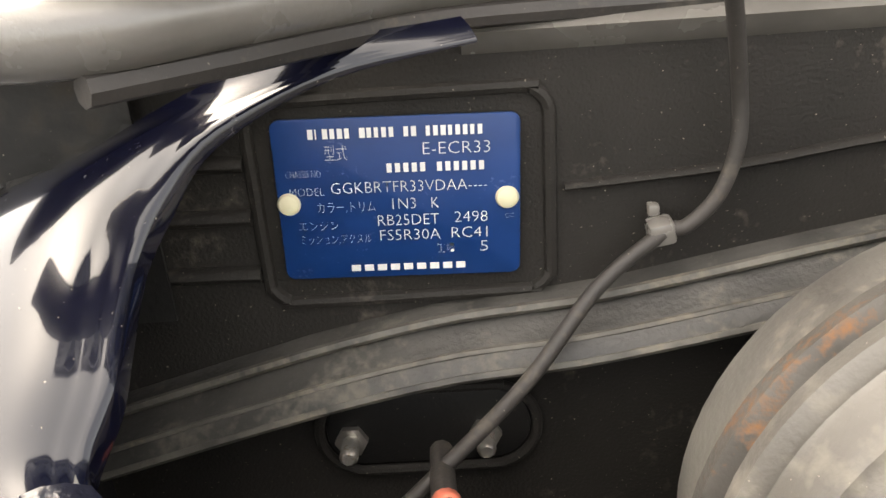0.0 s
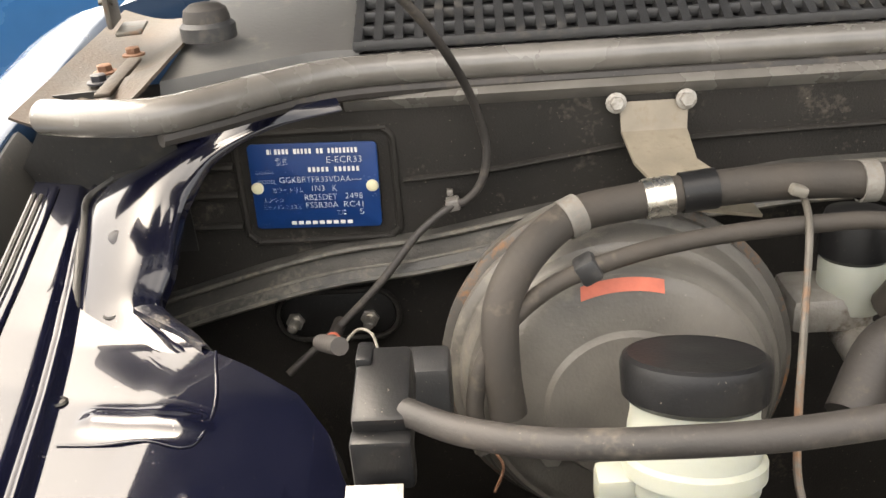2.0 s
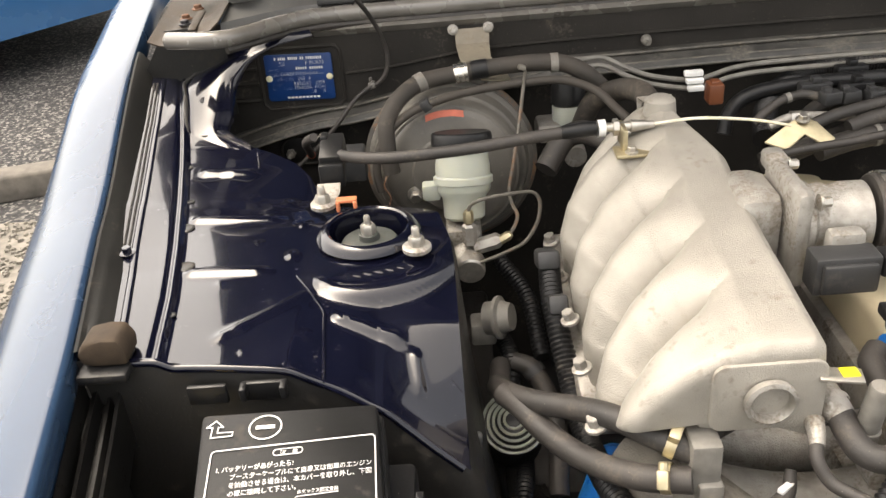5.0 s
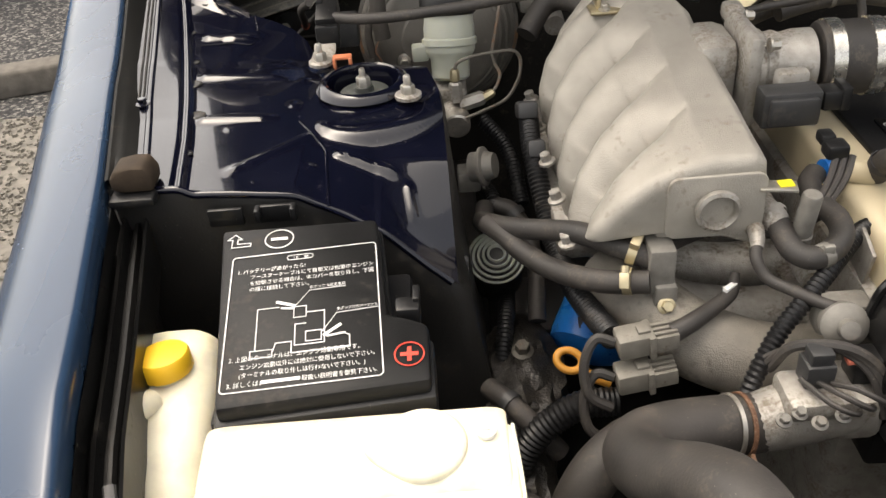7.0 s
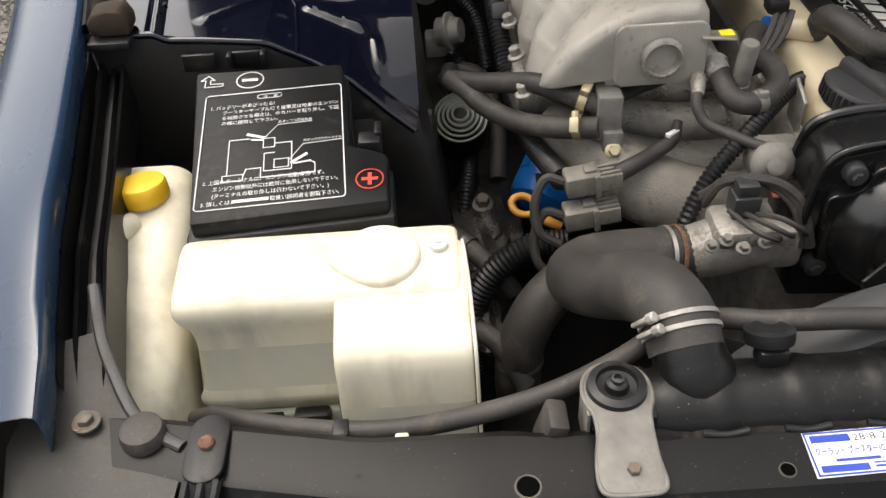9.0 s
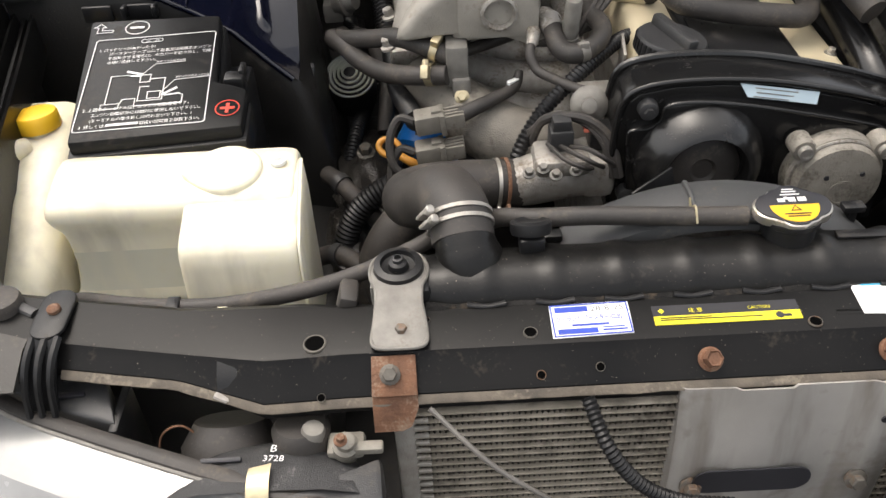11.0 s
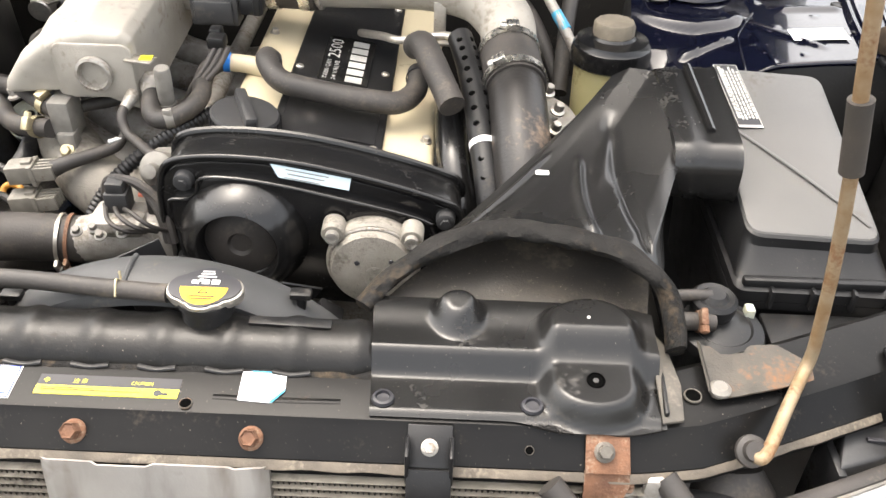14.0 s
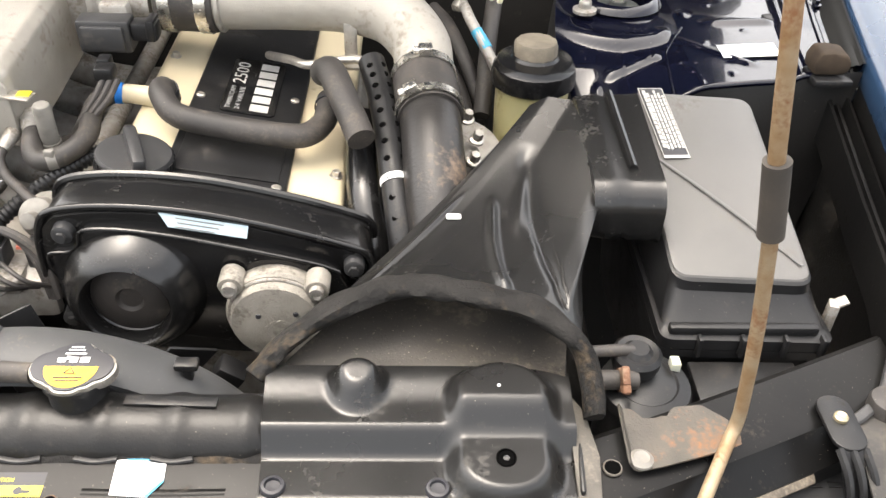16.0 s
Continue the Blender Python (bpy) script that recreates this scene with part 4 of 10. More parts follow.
# hinge corner, wiper pivot
for s in (-1, 1):
    hp = thing("hinge_pan", (s * 0.80, 0.45, 0.90), "dirty rust-stained hood hinge pan", "hinge pan", "hinge pans")
    rows = []
    for y in np.linspace(0.365, 0.66, 16):
        row = []
        for u in np.linspace(0, 1, 14):
            x = 0.868 + 0.06 * (y - 0.365) - (0.104 + 0.05 * (y - 0.365)) * u
            z = 0.935 + 0.06 * (y - 0.365) - 0.016 * math.sin(math.pi * u) + 0.020 * u * u
            z += 0.012 * math.exp(-(((u - 0.62) / 0.2) ** 2 + ((y - 0.42) / 0.035) ** 2)) + 0.004 * math.exp(-(((u - 0.30) / 0.06) ** 2)) * (y < 0.5)
            row.append((s * x, y, z))
        rows.append(row)
    # added dark sheet closes the gap and stands in for shadow at the rail's end
    part("gap_shadow_sheet", thick(loft([[(s * x, 0.420, 0.80 + (t - 0.80) * k) for x, t in ((0.903, 0.872), (0.880, 0.905), (0.860, 0.934), (0.775, 0.938))] for k in (0.0, 0.5, 1.0)]), 0.002), M_BAY, hp, "dark sheet added for the shadow under the pan", 40)
    part("pan", thick(loft(rows), 0.002), M_HINGE, hp, "rust-brown stained sheet metal", 50)
    part("pan_rib", prism([(s * 0.815, 0.385, 0.938), (s * 0.803, 0.388, 0.938), (s * 0.806, 0.47, 0.944), (s * 0.818, 0.47, 0.944)], (0, 0, 0.004), 0.002), M_HINGE, hp)
    part("hinge_arm", join(box((s * 0.838, 0.545, 0.956), (0.022, 0.050, 0.004), 0.002, Matrix.Rotation(s * radians(-12), 4, "Z")), box((s * 0.852, 0.545, 0.985), (0.005, 0.05, 0.05), 0.002, Matrix.Rotation(s * radians(-12), 4, "Z")), tube([(s * 0.850, 0.53, 0.98), (s * 0.853, 0.56, 1.03), (s * 0.85, 0.60, 1.07)], 0.006, 4, 10)), M_RUSTY, hp, "stained steel hinge arm")
    for hx, hy, hm_ in ((0.838, 0.470, M_RUST), (0.834, 0.445, M_INK_SHADE), (0.83, 0.515, M_RUST)):
        part("hinge_bolt", bolt((s * hx, hy, 0.930 + 0.06 * (hy - 0.365)), (0, 0, 1), 0.0062, 0.007), hm_, hp)
    wp = thing("wiper_pivot_cap", (s * 0.745, 0.455, 0.965), "dull black rubber cap over the wiper pivot", "cap", "pivot caps")
    part("cap", lathe([(0.018, -0.01), (0.0175, 0.006), (0.016, 0.012), (0.011, 0.0155), (0.005, 0.0165)], (s * 0.745, 0.455, 0.972), (0, 0, 1), 24), M_RUBBER, wp)
    part("collar", lathe([(0.021, -0.01), (0.021, 0.0), (0.018, 0.003)], (s * 0.745, 0.455, 0.972), (0, 0, 1), 24), M_PLASTIC_G, wp)
wip = thing("windscreen_wiper", (-0.70, 0.66, 0.965), "grey windscreen wiper lying over the cowl", "wiper")
part("arm", prism([(-0.79, 0.71, 1.012), (-0.70, 0.650, 1.012), (-0.665, 0.625, 1.012), (-0.64, 0.665, 1.012), (-0.45, 0.71, 1.012), (-0.45, 0.73, 1.012)], (0, 0, 0.008), 0.003), M_STEEL, wip, "flat grey arm")
ws = loft([[(x, 0.80, 1.01) for x in (-0.75, -0.3, 0.3, 0.75)], [(x * 0.85, 1.5, 1.34) for x in (-0.75, -0.3, 0.3, 0.75)]])
part("windscreen", thick(ws, 0.005), M_GLASSDARK, body, "dark windscreen")
cabin = [[(k * x, y, z) for k, x, z in ((-1, 0.90, 0.28), (-1, 0.98, 0.45), (-1, 0.98, 0.75), (-1, w, h), (-1, t, r), (1, t, r), (1, w, h), (1, 0.98, 0.75), (1, 0.98, 0.45), (1, 0.90, 0.28))] for y, w, h, t, r in ((0.76, 0.93, 0.94, 0.72, 1.0), (1.10, 0.93, 0.95, 0.70, 1.16), (1.5, 0.93, 0.95, 0.64, 1.345), (2.4, 0.93, 0.96, 0.64, 1.35), (3.0, 0.92, 0.97, 0.68, 1.05), (3.7, 0.86, 0.94, 0.70, 0.97))]
part("cabin", bevelled(loft(cabin, True, True), 0.02), M_NAVY_SKY, body, "navy body behind the engine bay", 40)
# raised hood above the bay
hang = radians(62)
hm = Matrix.Translation((0, 0.60, 1.01)) @ Matrix.Rotation(-hang, 4, "X")
hood = thing("hood", (0, 0.60, 1.01), "raised navy hood held up over the engine bay", "hood")
skin = prism([(-0.885, 0, 0.012), (0.885, 0, 0.012), (0.80, -0.66, 0.012), (0.72, -1.28, 0.012), (-0.72, -1.28, 0.012), (-0.80, -0.66, 0.012)], (0, 0, 0.005), 0.002)
part("outer_skin", placed(skin, hm), M_NAVY_SKY, hood, "glossy navy skin")
for xx in (-1, 1):
    part("side_flange", placed(tube([(xx * 0.875, -0.01, -0.002), (xx * 0.79, -0.66, -0.002), (xx * 0.71, -1.27, -0.002)], 0.013, 4, 8), hm), M_NAVY, hood)
for yy in (-0.06, -0.64, -1.22):
    part("inner_rib", placed(box((0, yy, -0.004), (1.36, 0.09, 0.028), 0.006), hm), M_NAVY, hood)
for xx in (-0.62, 0.0, 0.62):
    part("inner_rib", placed(box((xx, -0.64, -0.003), (0.10, 1.10, 0.026), 0.006), hm), M_NAVY, hood)

# wheels under the bay
for s in (-1, 1):
    wheel = part("wheel", lathe([(0.10, -0.08), (0.19, -0.09), (0.20, 0.09), (0.10, 0.08)], (s * 0.74, 0.0, 0.31), (s, 0, 0), 32), M_CASTD, body, "alloy wheel")
    part("tyre", lathe([(0.195, -0.10), (0.28, -0.105), (0.308, -0.09), (0.310, 0.0), (0.308, 0.09), (0.28, 0.105), (0.195, 0.10)], (s * 0.74, 0.0, 0.31), (s, 0, 0), 40, closed=False), M_RUBBER, wheel, "black tyre")

# bay floor and lower walls
part("undertray", box((0, -0.25, 0.24), (1.70, 1.50, 0.02), 0.0), M_BAY, body, "dark undertray")
for s in (-1, 1):
    part("chassis_rail", box((s * 0.46, -0.25, 0.42), (0.09, 1.25, 0.12), 0.01), M_BAY, body, "dark chassis rail")
    part("front_inner_wall", box((s * 0.80, -0.45, 0.50), (0.02, 0.5, 0.52), 0.004), M_BAY, body)
part("crossmember", box((0, 0.05, 0.36), (0.9, 0.14, 0.10), 0.02), M_BAY, body)

# radiator support


def sup_y(x):
    a = max(0.0, abs(x) - 0.37)
    return (0.040 if x < 0 else 0.088) * (a / 0.225) ** 1.1


def sup_f(x):
    """Height of the support's front face, low beside the left lamp."""
    return interp(x, [-0.50, -0.43], [0.5, 1.0]) if x < 0 else 1.0


rows = []
for k in range(110):
    x = -0.70 + 1.40 * k / 109
    d = sup_y(x)
    f, r = sup_f(x), 0.016 * interp(x, [-0.50, -0.40], [1, 0])
    e = min(1.0, max(0.0, (abs(x) - 0.37) / 0.06))
    w = 0.012 * e
    rows.append([(x, -0.690 + d - r, 0.690), (x, -0.692 + d - r, 0.712), (x, -0.697 + d - r, 0.7145), (x, -0.738 + d - w, 0.7105), (x, -0.743 + d - w, 0.709),
                 (x, -0.747 + d - w, 0.704), (x, -0.747 - 0.017 * f + d - w, 0.704 - 0.014 * f), (x, -0.747 - 0.020 * f + d - w, 0.704 - 0.017 * f), (x, -0.747 - 0.022 * f + d - w, 0.704 - 0.032 * f)])
part("radiator_support", thick(loft(rows), -0.0016), M_SUPPORT, body, "satin black pressed radiator support", 28)
rows = []
for k in range(110):
    x = -0.60 + 1.2 * k / 109
    d = sup_y(x) - 0.012 * min(1.0, max(0.0, (abs(x) - 0.37) / 0.06))
    jag = 0.0015 * noise.noise(Vector((x * 40, 1, 2)))
    y, z = -0.747 - 0.0195 * sup_f(x) + d, 0.704 - 0.0165 * sup_f(x)
    rows.append([(x, y, z), (x, y - 0.008 + jag, z - 0.004), (x, y - 0.0087 + jag, z - 0.0053), (x, y - 0.0007, z - 0.002)])
part("support_lip", loft(rows, True, True), M_LIP, body, "bare rusty lower lip of the radiator support")
part("support_channel", tube([(0.03, -0.728, 0.7125), (0.09, -0.729, 0.7125), (0.135, -0.728, 0.7125)], 0.0035, 4, 8, flat=0.35), M_SUPPORT, body)
UPN, FACEN = Vector((0, -0.05, 1)).normalized(), Vector((0, -0.64, 0.77)).normalized()
for hx, hy, hz, hr, seg, nrm in ((-0.390, -0.733, 0.7122, 0.0080, 22, UPN), (-0.217, -0.733, 0.7122, 0.0050, 20, UPN), (0.010, -0.737, 0.7120, 0.0048, 18, UPN), (-0.300, -0.715, 0.7140, 0.0028, 12, UPN), (-0.211, -0.7612, 0.6935, 0.0034, 14, FACEN), (-0.164, -0.7580, 0.6960, 0.0033, 16, FACEN), (0.290, -0.7570, 0.6965, 0.0033, 16, FACEN), (-0.385, -0.7690, 0.6890, 0.0030, 14, FACEN), (0.427, -0.7080, 0.7150, 0.0065, 20, UPN)):
    at = Vector((hx, hy, hz)) + nrm * 0.0012
    part("support_hole", lathe([(hr, -0.0012), (hr, 0.0002), (hr * 0.5, 0.0003), (0.0, 0.0003)], at, nrm, seg), M_HOLE, body, "drilled hole")
    part("hole_rim", lathe([(hr * 0.98, 0.0004), (hr * 1.06, 0.0008), (hr * 1.16, 0.0003), (hr * 1.20, -0.001)], at, nrm, seg, closed=False), M_RUSTY, body, "worn bare edge of a hole")


# ---- engine ----
engine = thing("engine", (0.0, -0.2, 0.30), "inline engine with beige cam covers and black timing cover", "engine")
part("block", join(box((0.05, -0.12, 0.48), (0.30, 0.56, 0.30), 0.02), box((0.06, -0.13, 0.655), (0.26, 0.52, 0.09), 0.012)), M_CASTD, engine, "dirty cast engine block")
CC = basis((0.0, 0.0, 0.742), (1, 0, -0.157), (0, 1, 0))


def on_cover(bm):
    return placed(bm, CC)


def slab(x0, x1, y0, y1, z0, z1, bev):
    return box(((x0 + x1) / 2, (y0 + y1) / 2, (z0 + z1) / 2), (x1 - x0, y1 - y0, z1 - z0), bev, None, 3)


part("cam_cover", on_cover(slab(-0.050, 0.030, -0.378, 0.20, -0.060, -0.002, 0.012)), M_BEIGE, engine, "beige painted cam cover")
part("cam_cover", on_cover(slab(0.112, 0.201, -0.378, 0.20, -0.060, -0.003, 0.012)), M_BEIGE, engine, "beige painted cam cover")
part("cover_valley", on_cover(slab(0.02, 0.12, -0.37, 0.2, -0.06, -0.012, 0.002)), M_BEIGE, engine)
coil = part("coil_cover", on_cover(slab(0.006, 0.138, -0.376, 0.12, -0.010, 0.004, 0.003)), M_PLASTIC, engine, "satin black centre cover with a raised badge")
part("cover_rib", on_cover(box((0.072, -0.30, 0.0050), (0.112, 0.085, 0.002), 0.001)), M_PLASTIC, coil)
for x, y in ((0.017, -0.362), (0.127, -0.352), (0.015, -0.18), (0.126, -0.16), (0.015, 0.05), (0.128, 0.06)):
    part("cover_screw", on_cover(join(lathe([(0.0055, 0.0), (0.0055, 0.0025), (0.0038, 0.004)], (x, y, 0.0035), (0, 0, 1), 14), lathe([(0.0022, 0.004), (0.0022, 0.0048)], (x, y, 0.0035), (0, 0, 1), 6))), M_STEEL, coil, "small steel screw")
bd = prism([(0.0735 + a, -0.14 + b, 0.0035) for a, b in rrect(0.066, 0.138, 0.008)], (0, 0, 0.0025), 0.001)
badge = part("badge", on_cover(bd), M_GLOSSBLK, coil, "raised black badge with pale lettering")
BM = CC @ basis((0.0, 0.0, 0.0064), (0, 1, 0), (-1, 0, 0))
M_BADGE = mat("badge_print", (0.50, 0.49, 0.46), 0.5, bump=0.0)
part("lettering", join(lettering("2500", BM, 0.023, -0.140, -0.0615, width=0.056), lettering("TWIN CAM", BM, 0.0085, -0.203, -0.0525, width=0.055), lettering("24 VALVE", BM, 0.0085, -0.203, -0.0635, width=0.055)), M_BADGE, badge, "2500 twin cam 24 valve in pale print", 0)
blk = [bar(BM, -0.203 + 0.0213 * k, -0.0975, -0.203 + 0.0213 * k + 0.016, -0.0755) for k in range(6)]
for bl in blk:
    part("brand_mark", bl, M_BADGE, badge, "pale printed block", 0)
for x in (-0.035, 0.188):
    part("cover_bolt", on_cover(bolt((x, -0.30, -0.004), (0, 0, 1), 0.005, 0.008)), M_STEEL, engine)
    part("cover_bolt", on_cover(bolt((x, -0.08, -0.004), (0, 0, 1), 0.005, 0.008)), M_STEEL, engine)
# oil filler
boss = Vector((-0.022, -0.345, 0.742))
ax = Vector((0.157, 0.0, 1)).normalized()
part("filler_boss", lathe([(0.038, -0.012), (0.036, 0.004), (0.034, 0.006)], boss, ax, 32), M_BEIGE, engine)
cap_prof = [(0.037, 0.002), (0.0395, 0.006), (0.0395, 0.020), (0.0375, 0.0235), (0.030, 0.0245)]
cap = part("oil_cap", lathe(cap_prof, boss, ax, 40), M_PLASTIC_G, engine, "ribbed black oil filler cap with a grip bar")
gb_ = box((0, 0, 0), (0.072, 0.014, 0.015), 0.004, Matrix.Rotation(radians(22), 4, "Z"))
part("grip", placed(gb_, Matrix.Translation(boss + ax * 0.0285) @ axis_frame(ax)), M_PLASTIC_G, cap)
teeth = [placed(box((0.0397 * math.cos(a), 0.0397 * math.sin(a), 0.013), (0.002, 0.004, 0.014), 0, Matrix.Rotation(a, 4, "Z")), Matrix.Translation(boss) @ axis_frame(ax)) for a in np.linspace(0, 6.2832, 37)[:-1]]
part("knurl", join(*teeth), M_PLASTIC, cap)
# breather spigot on the cover's side
part("breather_spigot", tube([(-0.02, -0.205, 0.750), (-0.045, -0.207, 0.757), (-0.066, -0.209, 0.760)], [0.013, 0.0115, 0.011], 4, 16), M_BEIGE, engine)
part("spigot_ring", tube([(-0.066, -0.209, 0.760), (-0.074, -0.210, 0.761)], 0.0125, 3, 16), M_FILTER, engine, "blue ring")

# timing cover
out = [(-0.092, 0.58), (-0.097, 0.66), (-0.095, 0.715), (-0.088, 0.746), (-0.074, 0.759), (-0.040, 0.765), (0.010, 0.765), (0.060, 0.760), (0.110, 0.750), (0.160, 0.737), (0.200, 0.724), (0.222, 0.715), (0.230, 0.704), (0.231, 0.685), (0.228, 0.60), (0.2, 0.56)]
tcm = part("timing_cover", prism([(x, -0.380, z) for x, z in out], (0, -0.060, 0), 0.005), M_GLOSSBLK, engine, "glossy black plastic timing belt cover, scuffed")
rim = [(x, -0.4425, z) for x, z in out[1:15]]
part("rim", tube(rim, 0.0038, 5, 10), M_GLOSSBLK, tcm)
part("rim", tube([(x, -0.388, z + 0.001) for x, z in out[2:14]], 0.0045, 5, 8), M_GLOSSBLK, tcm)
lo_ = [(-0.080, 0.62), (-0.084, 0.700), (-0.082, 0.716), (-0.062, 0.719), (-0.052, 0.728), (-0.045, 0.745), (-0.010, 0.747), (0.040, 0.740), (0.090, 0.729), (0.140, 0.717), (0.180, 0.706), (0.200, 0.697), (0.210, 0.67), (0.205, 0.58)]
part("raised_face", prism([(x, -0.440, z) for x, z in lo_], (0, -0.014, 0), 0.005), M_GLOSSBLK, tcm)
part("ridge", tube([(x, -0.4535, z - 0.001) for x, z in lo_[1:12]], 0.0020, 5, 8), M_GLOSSBLK, tcm)
part("cover_flange", prism([(x * 0.985, -0.4405, z - 0.006) for x, z in out[1:14]], (0, -0.003, 0), 0.001), M_GLOSSBLK, tcm)
part("sprocket_dome", lathe([(0.072, -0.004), (0.070, 0.004), (0.065, 0.016), (0.058, 0.029), (0.050, 0.038), (0.0445, 0.0405), (0.0425, 0.038), (0.041, 0.020), (0.038, 0.017)], (-0.006, -0.452, 0.674), (0, -1, 0.10), 56), M_GLOSSBLK, tcm, "round dished bulge over a cam sprocket")
part("dome_disc", lathe([(0.0405, 0.016), (0.033, 0.021), (0.014, 0.022), (0.011, 0.018), (0.0, 0.018)], (-0.006, -0.454, 0.674), (0, -1, 0.10), 40), M_RUBBER, tcm)
for bx, bz in ((-0.065, 0.738), (0.214, 0.700), (-0.078, 0.63)):
    part("cover_boss", join(lathe([(0.011, 0), (0.010, 0.013), (0.008, 0.014)], (bx, -0.441, bz), (0, -1, 0), 18), lathe([(0.0055, 0.013), (0.0055, 0.018)], (bx, -0.441, bz), (0, -1, 0), 6)), M_PLASTIC_G, tcm, "bolt in a rubber boss")
TL = basis((0.069, -0.4455, 0.7465), (0.084, 0, -0.015), (0, 0.35, 1))
lab = prism([TL @ Vector(p) for p in ((-0.043, 0.0065, 0), (0.043, 0.0065, 0), (0.043, -0.0065, 0), (-0.032, -0.0065, 0))], TL.to_3x3() @ Vector((0, 0, 0.0006)), 0)
tl = part("warning_label", lab, mat("bluish_label", (0.56, 0.68, 0.74), 0.45, col2=(0.50, 0.62, 0.69), scale=60, bump=0.05, dirt=(0.30, 0.27, 0.22), dscale=70, damount=0.12), tcm, "white paper warning label with blue print")
part("print", join(*[bar(TL, -0.026 + 0.002 * (k % 2), 0.0030 - 0.0044 * k, 0.020 - 0.004 * k, 0.0040 - 0.0044 * k, 0.0012) for k in range(3)]), M_TAPE, tl, smooth=0)
# cam angle sensor
M_PITTED = mat("pitted_cast", (0.33, 0.305, 0.265), 0.62, 0.2, col2=(0.20, 0.185, 0.16), scale=35, bump=0.8, bscale=420, dirt=(0.12, 0.105, 0.085), dscale=28, damount=0.34, speck=0.10)
cas = part("angle_sensor", lathe([(0.051, -0.02), (0.052, 0.010), (0.0495, 0.013), (0.0465, 0.013), (0.0460, 0.022), (0.0435, 0.0255), (0.030, 0.0275), (0.0, 0.028)], (0.137, -0.462, 0.655), (0, -1, 0.06), 44), M_PITTED, engine, "dull cast aluminium sensor housing on the timing cover")
for x, z in ((0.095, 0.697), (0.179, 0.694), (0.120, 0.622)):
    part("ear", lathe([(0.0125, -0.012), (0.0125, 0.008), (0.0112, 0.010)], (x, -0.470, z), (0, -1, 0), 24), M_PITTED, cas)
for x, z in ((0.095, 0.697), (0.179, 0.694), (0.12, 0.628)):
    part("sensor_bolt", lathe([(0.0075, 0), (0.0075, 0.007), (0.005, 0.0075), (0.0048, 0.004)], (x, -0.480, z), (0, -1, 0), 14), M_CASTD, cas, "socket bolt")
part("centre_disc", lathe([(0.0155, -0.002), (0.0150, 0.0016), (0.0120, 0.0018), (0.0115, 0.0010), (0.0, 0.0010)], (0.141, -0.4895, 0.648), (0, -1, 0.06), 28), M_PITTED, cas, "pressed round cap")
for x, z in ((0.121, 0.668), (0.158, 0.671)):
    part("pin_hole", lathe([(0.0030, 0), (0.0024, 0.0012)], (x, -0.4895, z), (0, -1, 0.06), 12), M_INK_SHADE, cas)
part("clamp_ring", tube([(0.137 + 0.0475 * math.cos(a), -0.4745, 0.656 + 0.0475 * math.sin(a)) for a in np.linspace(0.5, 2.7, 16)], 0.0018, 2, 6), M_CASTD, cas)
part("sensor_plug", box((0.088, -0.505, 0.605), (0.03, 0.025, 0.022), 0.003, Matrix.Rotation(radians(35), 4, "Y")), M_PLASTIC, cas, "black wiring plug")
part("accessory_pulley", lathe([(0.06, 0), (0.06, 0.03), (0.05, 0.03), (0.05, 0.01), (0.02, 0.01)], (0.05, -0.50, 0.50), (0, -1, 0), 32), M_CASTD, engine)

# intake plenum: one casting whose left side swells into six slanting runners
PITCH = 0.0845


def plenum_at(s, v):
    """s: 0 low on the right side, over the top, 1 low on the left; v: front to rear."""
    f = min(1.0, max(0.0, (s - 0.42) / 0.58))
    yf = -0.285 + interp(s, [0.42, 0.74, 0.83, 0.87, 1.0], [0.0, -0.003, 0.0, 0.055, 0.115])
    yr = 0.185 - 0.035 * f
    y = yf + (yr - yf) * v
    zt = interp(y, [-0.29, -0.27, -0.10, 0.03, 0.13, 0.19], [0.824, 0.829, 0.842, 0.857, 0.868, 0.866])
    xr = interp(y, [-0.285, -0.10, 0.03, 0.08, 0.13, 0.185], [0.157, 0.155, 0.152, 0.163, 0.177, 0.190])
    k = interp(y, [0.06, 0.13, 0.19], [1.0, 0.93, 0.80])
    path = [(-xr, zt - 0.10), (-xr, zt - 0.030), (-xr - 0.0025, zt - 0.010), (-xr - 0.012, zt - 0.001), (-xr - 0.03, zt), (-0.215 * k, zt + 0.001), (-0.240 * k, zt - 0.003), (-0.268 * k, zt - 0.014), (-0.298 * k, zt - 0.037), (-0.322 * k, zt - 0.070), (-0.333 * k, zt - 0.108), (-0.330 * k, zt - 0.145), (-0.318 * k, zt - 0.185)]
    st = [0.0, 0.14, 0.20, 0.24, 0.30, 0.46, 0.54, 0.62, 0.71, 0.80, 0.88, 0.94, 1.0]
    x, z = interp(s, st, [p[0] for p in path]), interp(s, st, [p[1] for p in path])
    x2, z2 = interp(s + 0.02, st, [p[0] for p in path]), interp(s + 0.02, st, [p[1] for p in path])
    n = Vector((-(z2 - z), 0, x2 - x))
    n = -n.normalized() if n.length > 1e-9 else Vector((-1, 0, 0))
    phase = (y - (0.200 - 0.083 * f)) / PITCH
    lobe = abs(math.cos(math.pi * phase)) ** 0.50
    deep = 0.058 * interp(s, [0.44, 0.51, 0.60, 0.80, 1.0], [0, 0.20, 0.75, 1.25, 1.3]) * interp(y, [-0.285, -0.255, -0.215], [0.0, 0.35, 1.0])
    return Vector((x, y, z)) - n * (deep * (1 - lobe)) + Vector((0, 0, 0.0009 * noise.noise(Vector((x * 25, y * 25, z * 25)))))


NS, NV = 96, 190
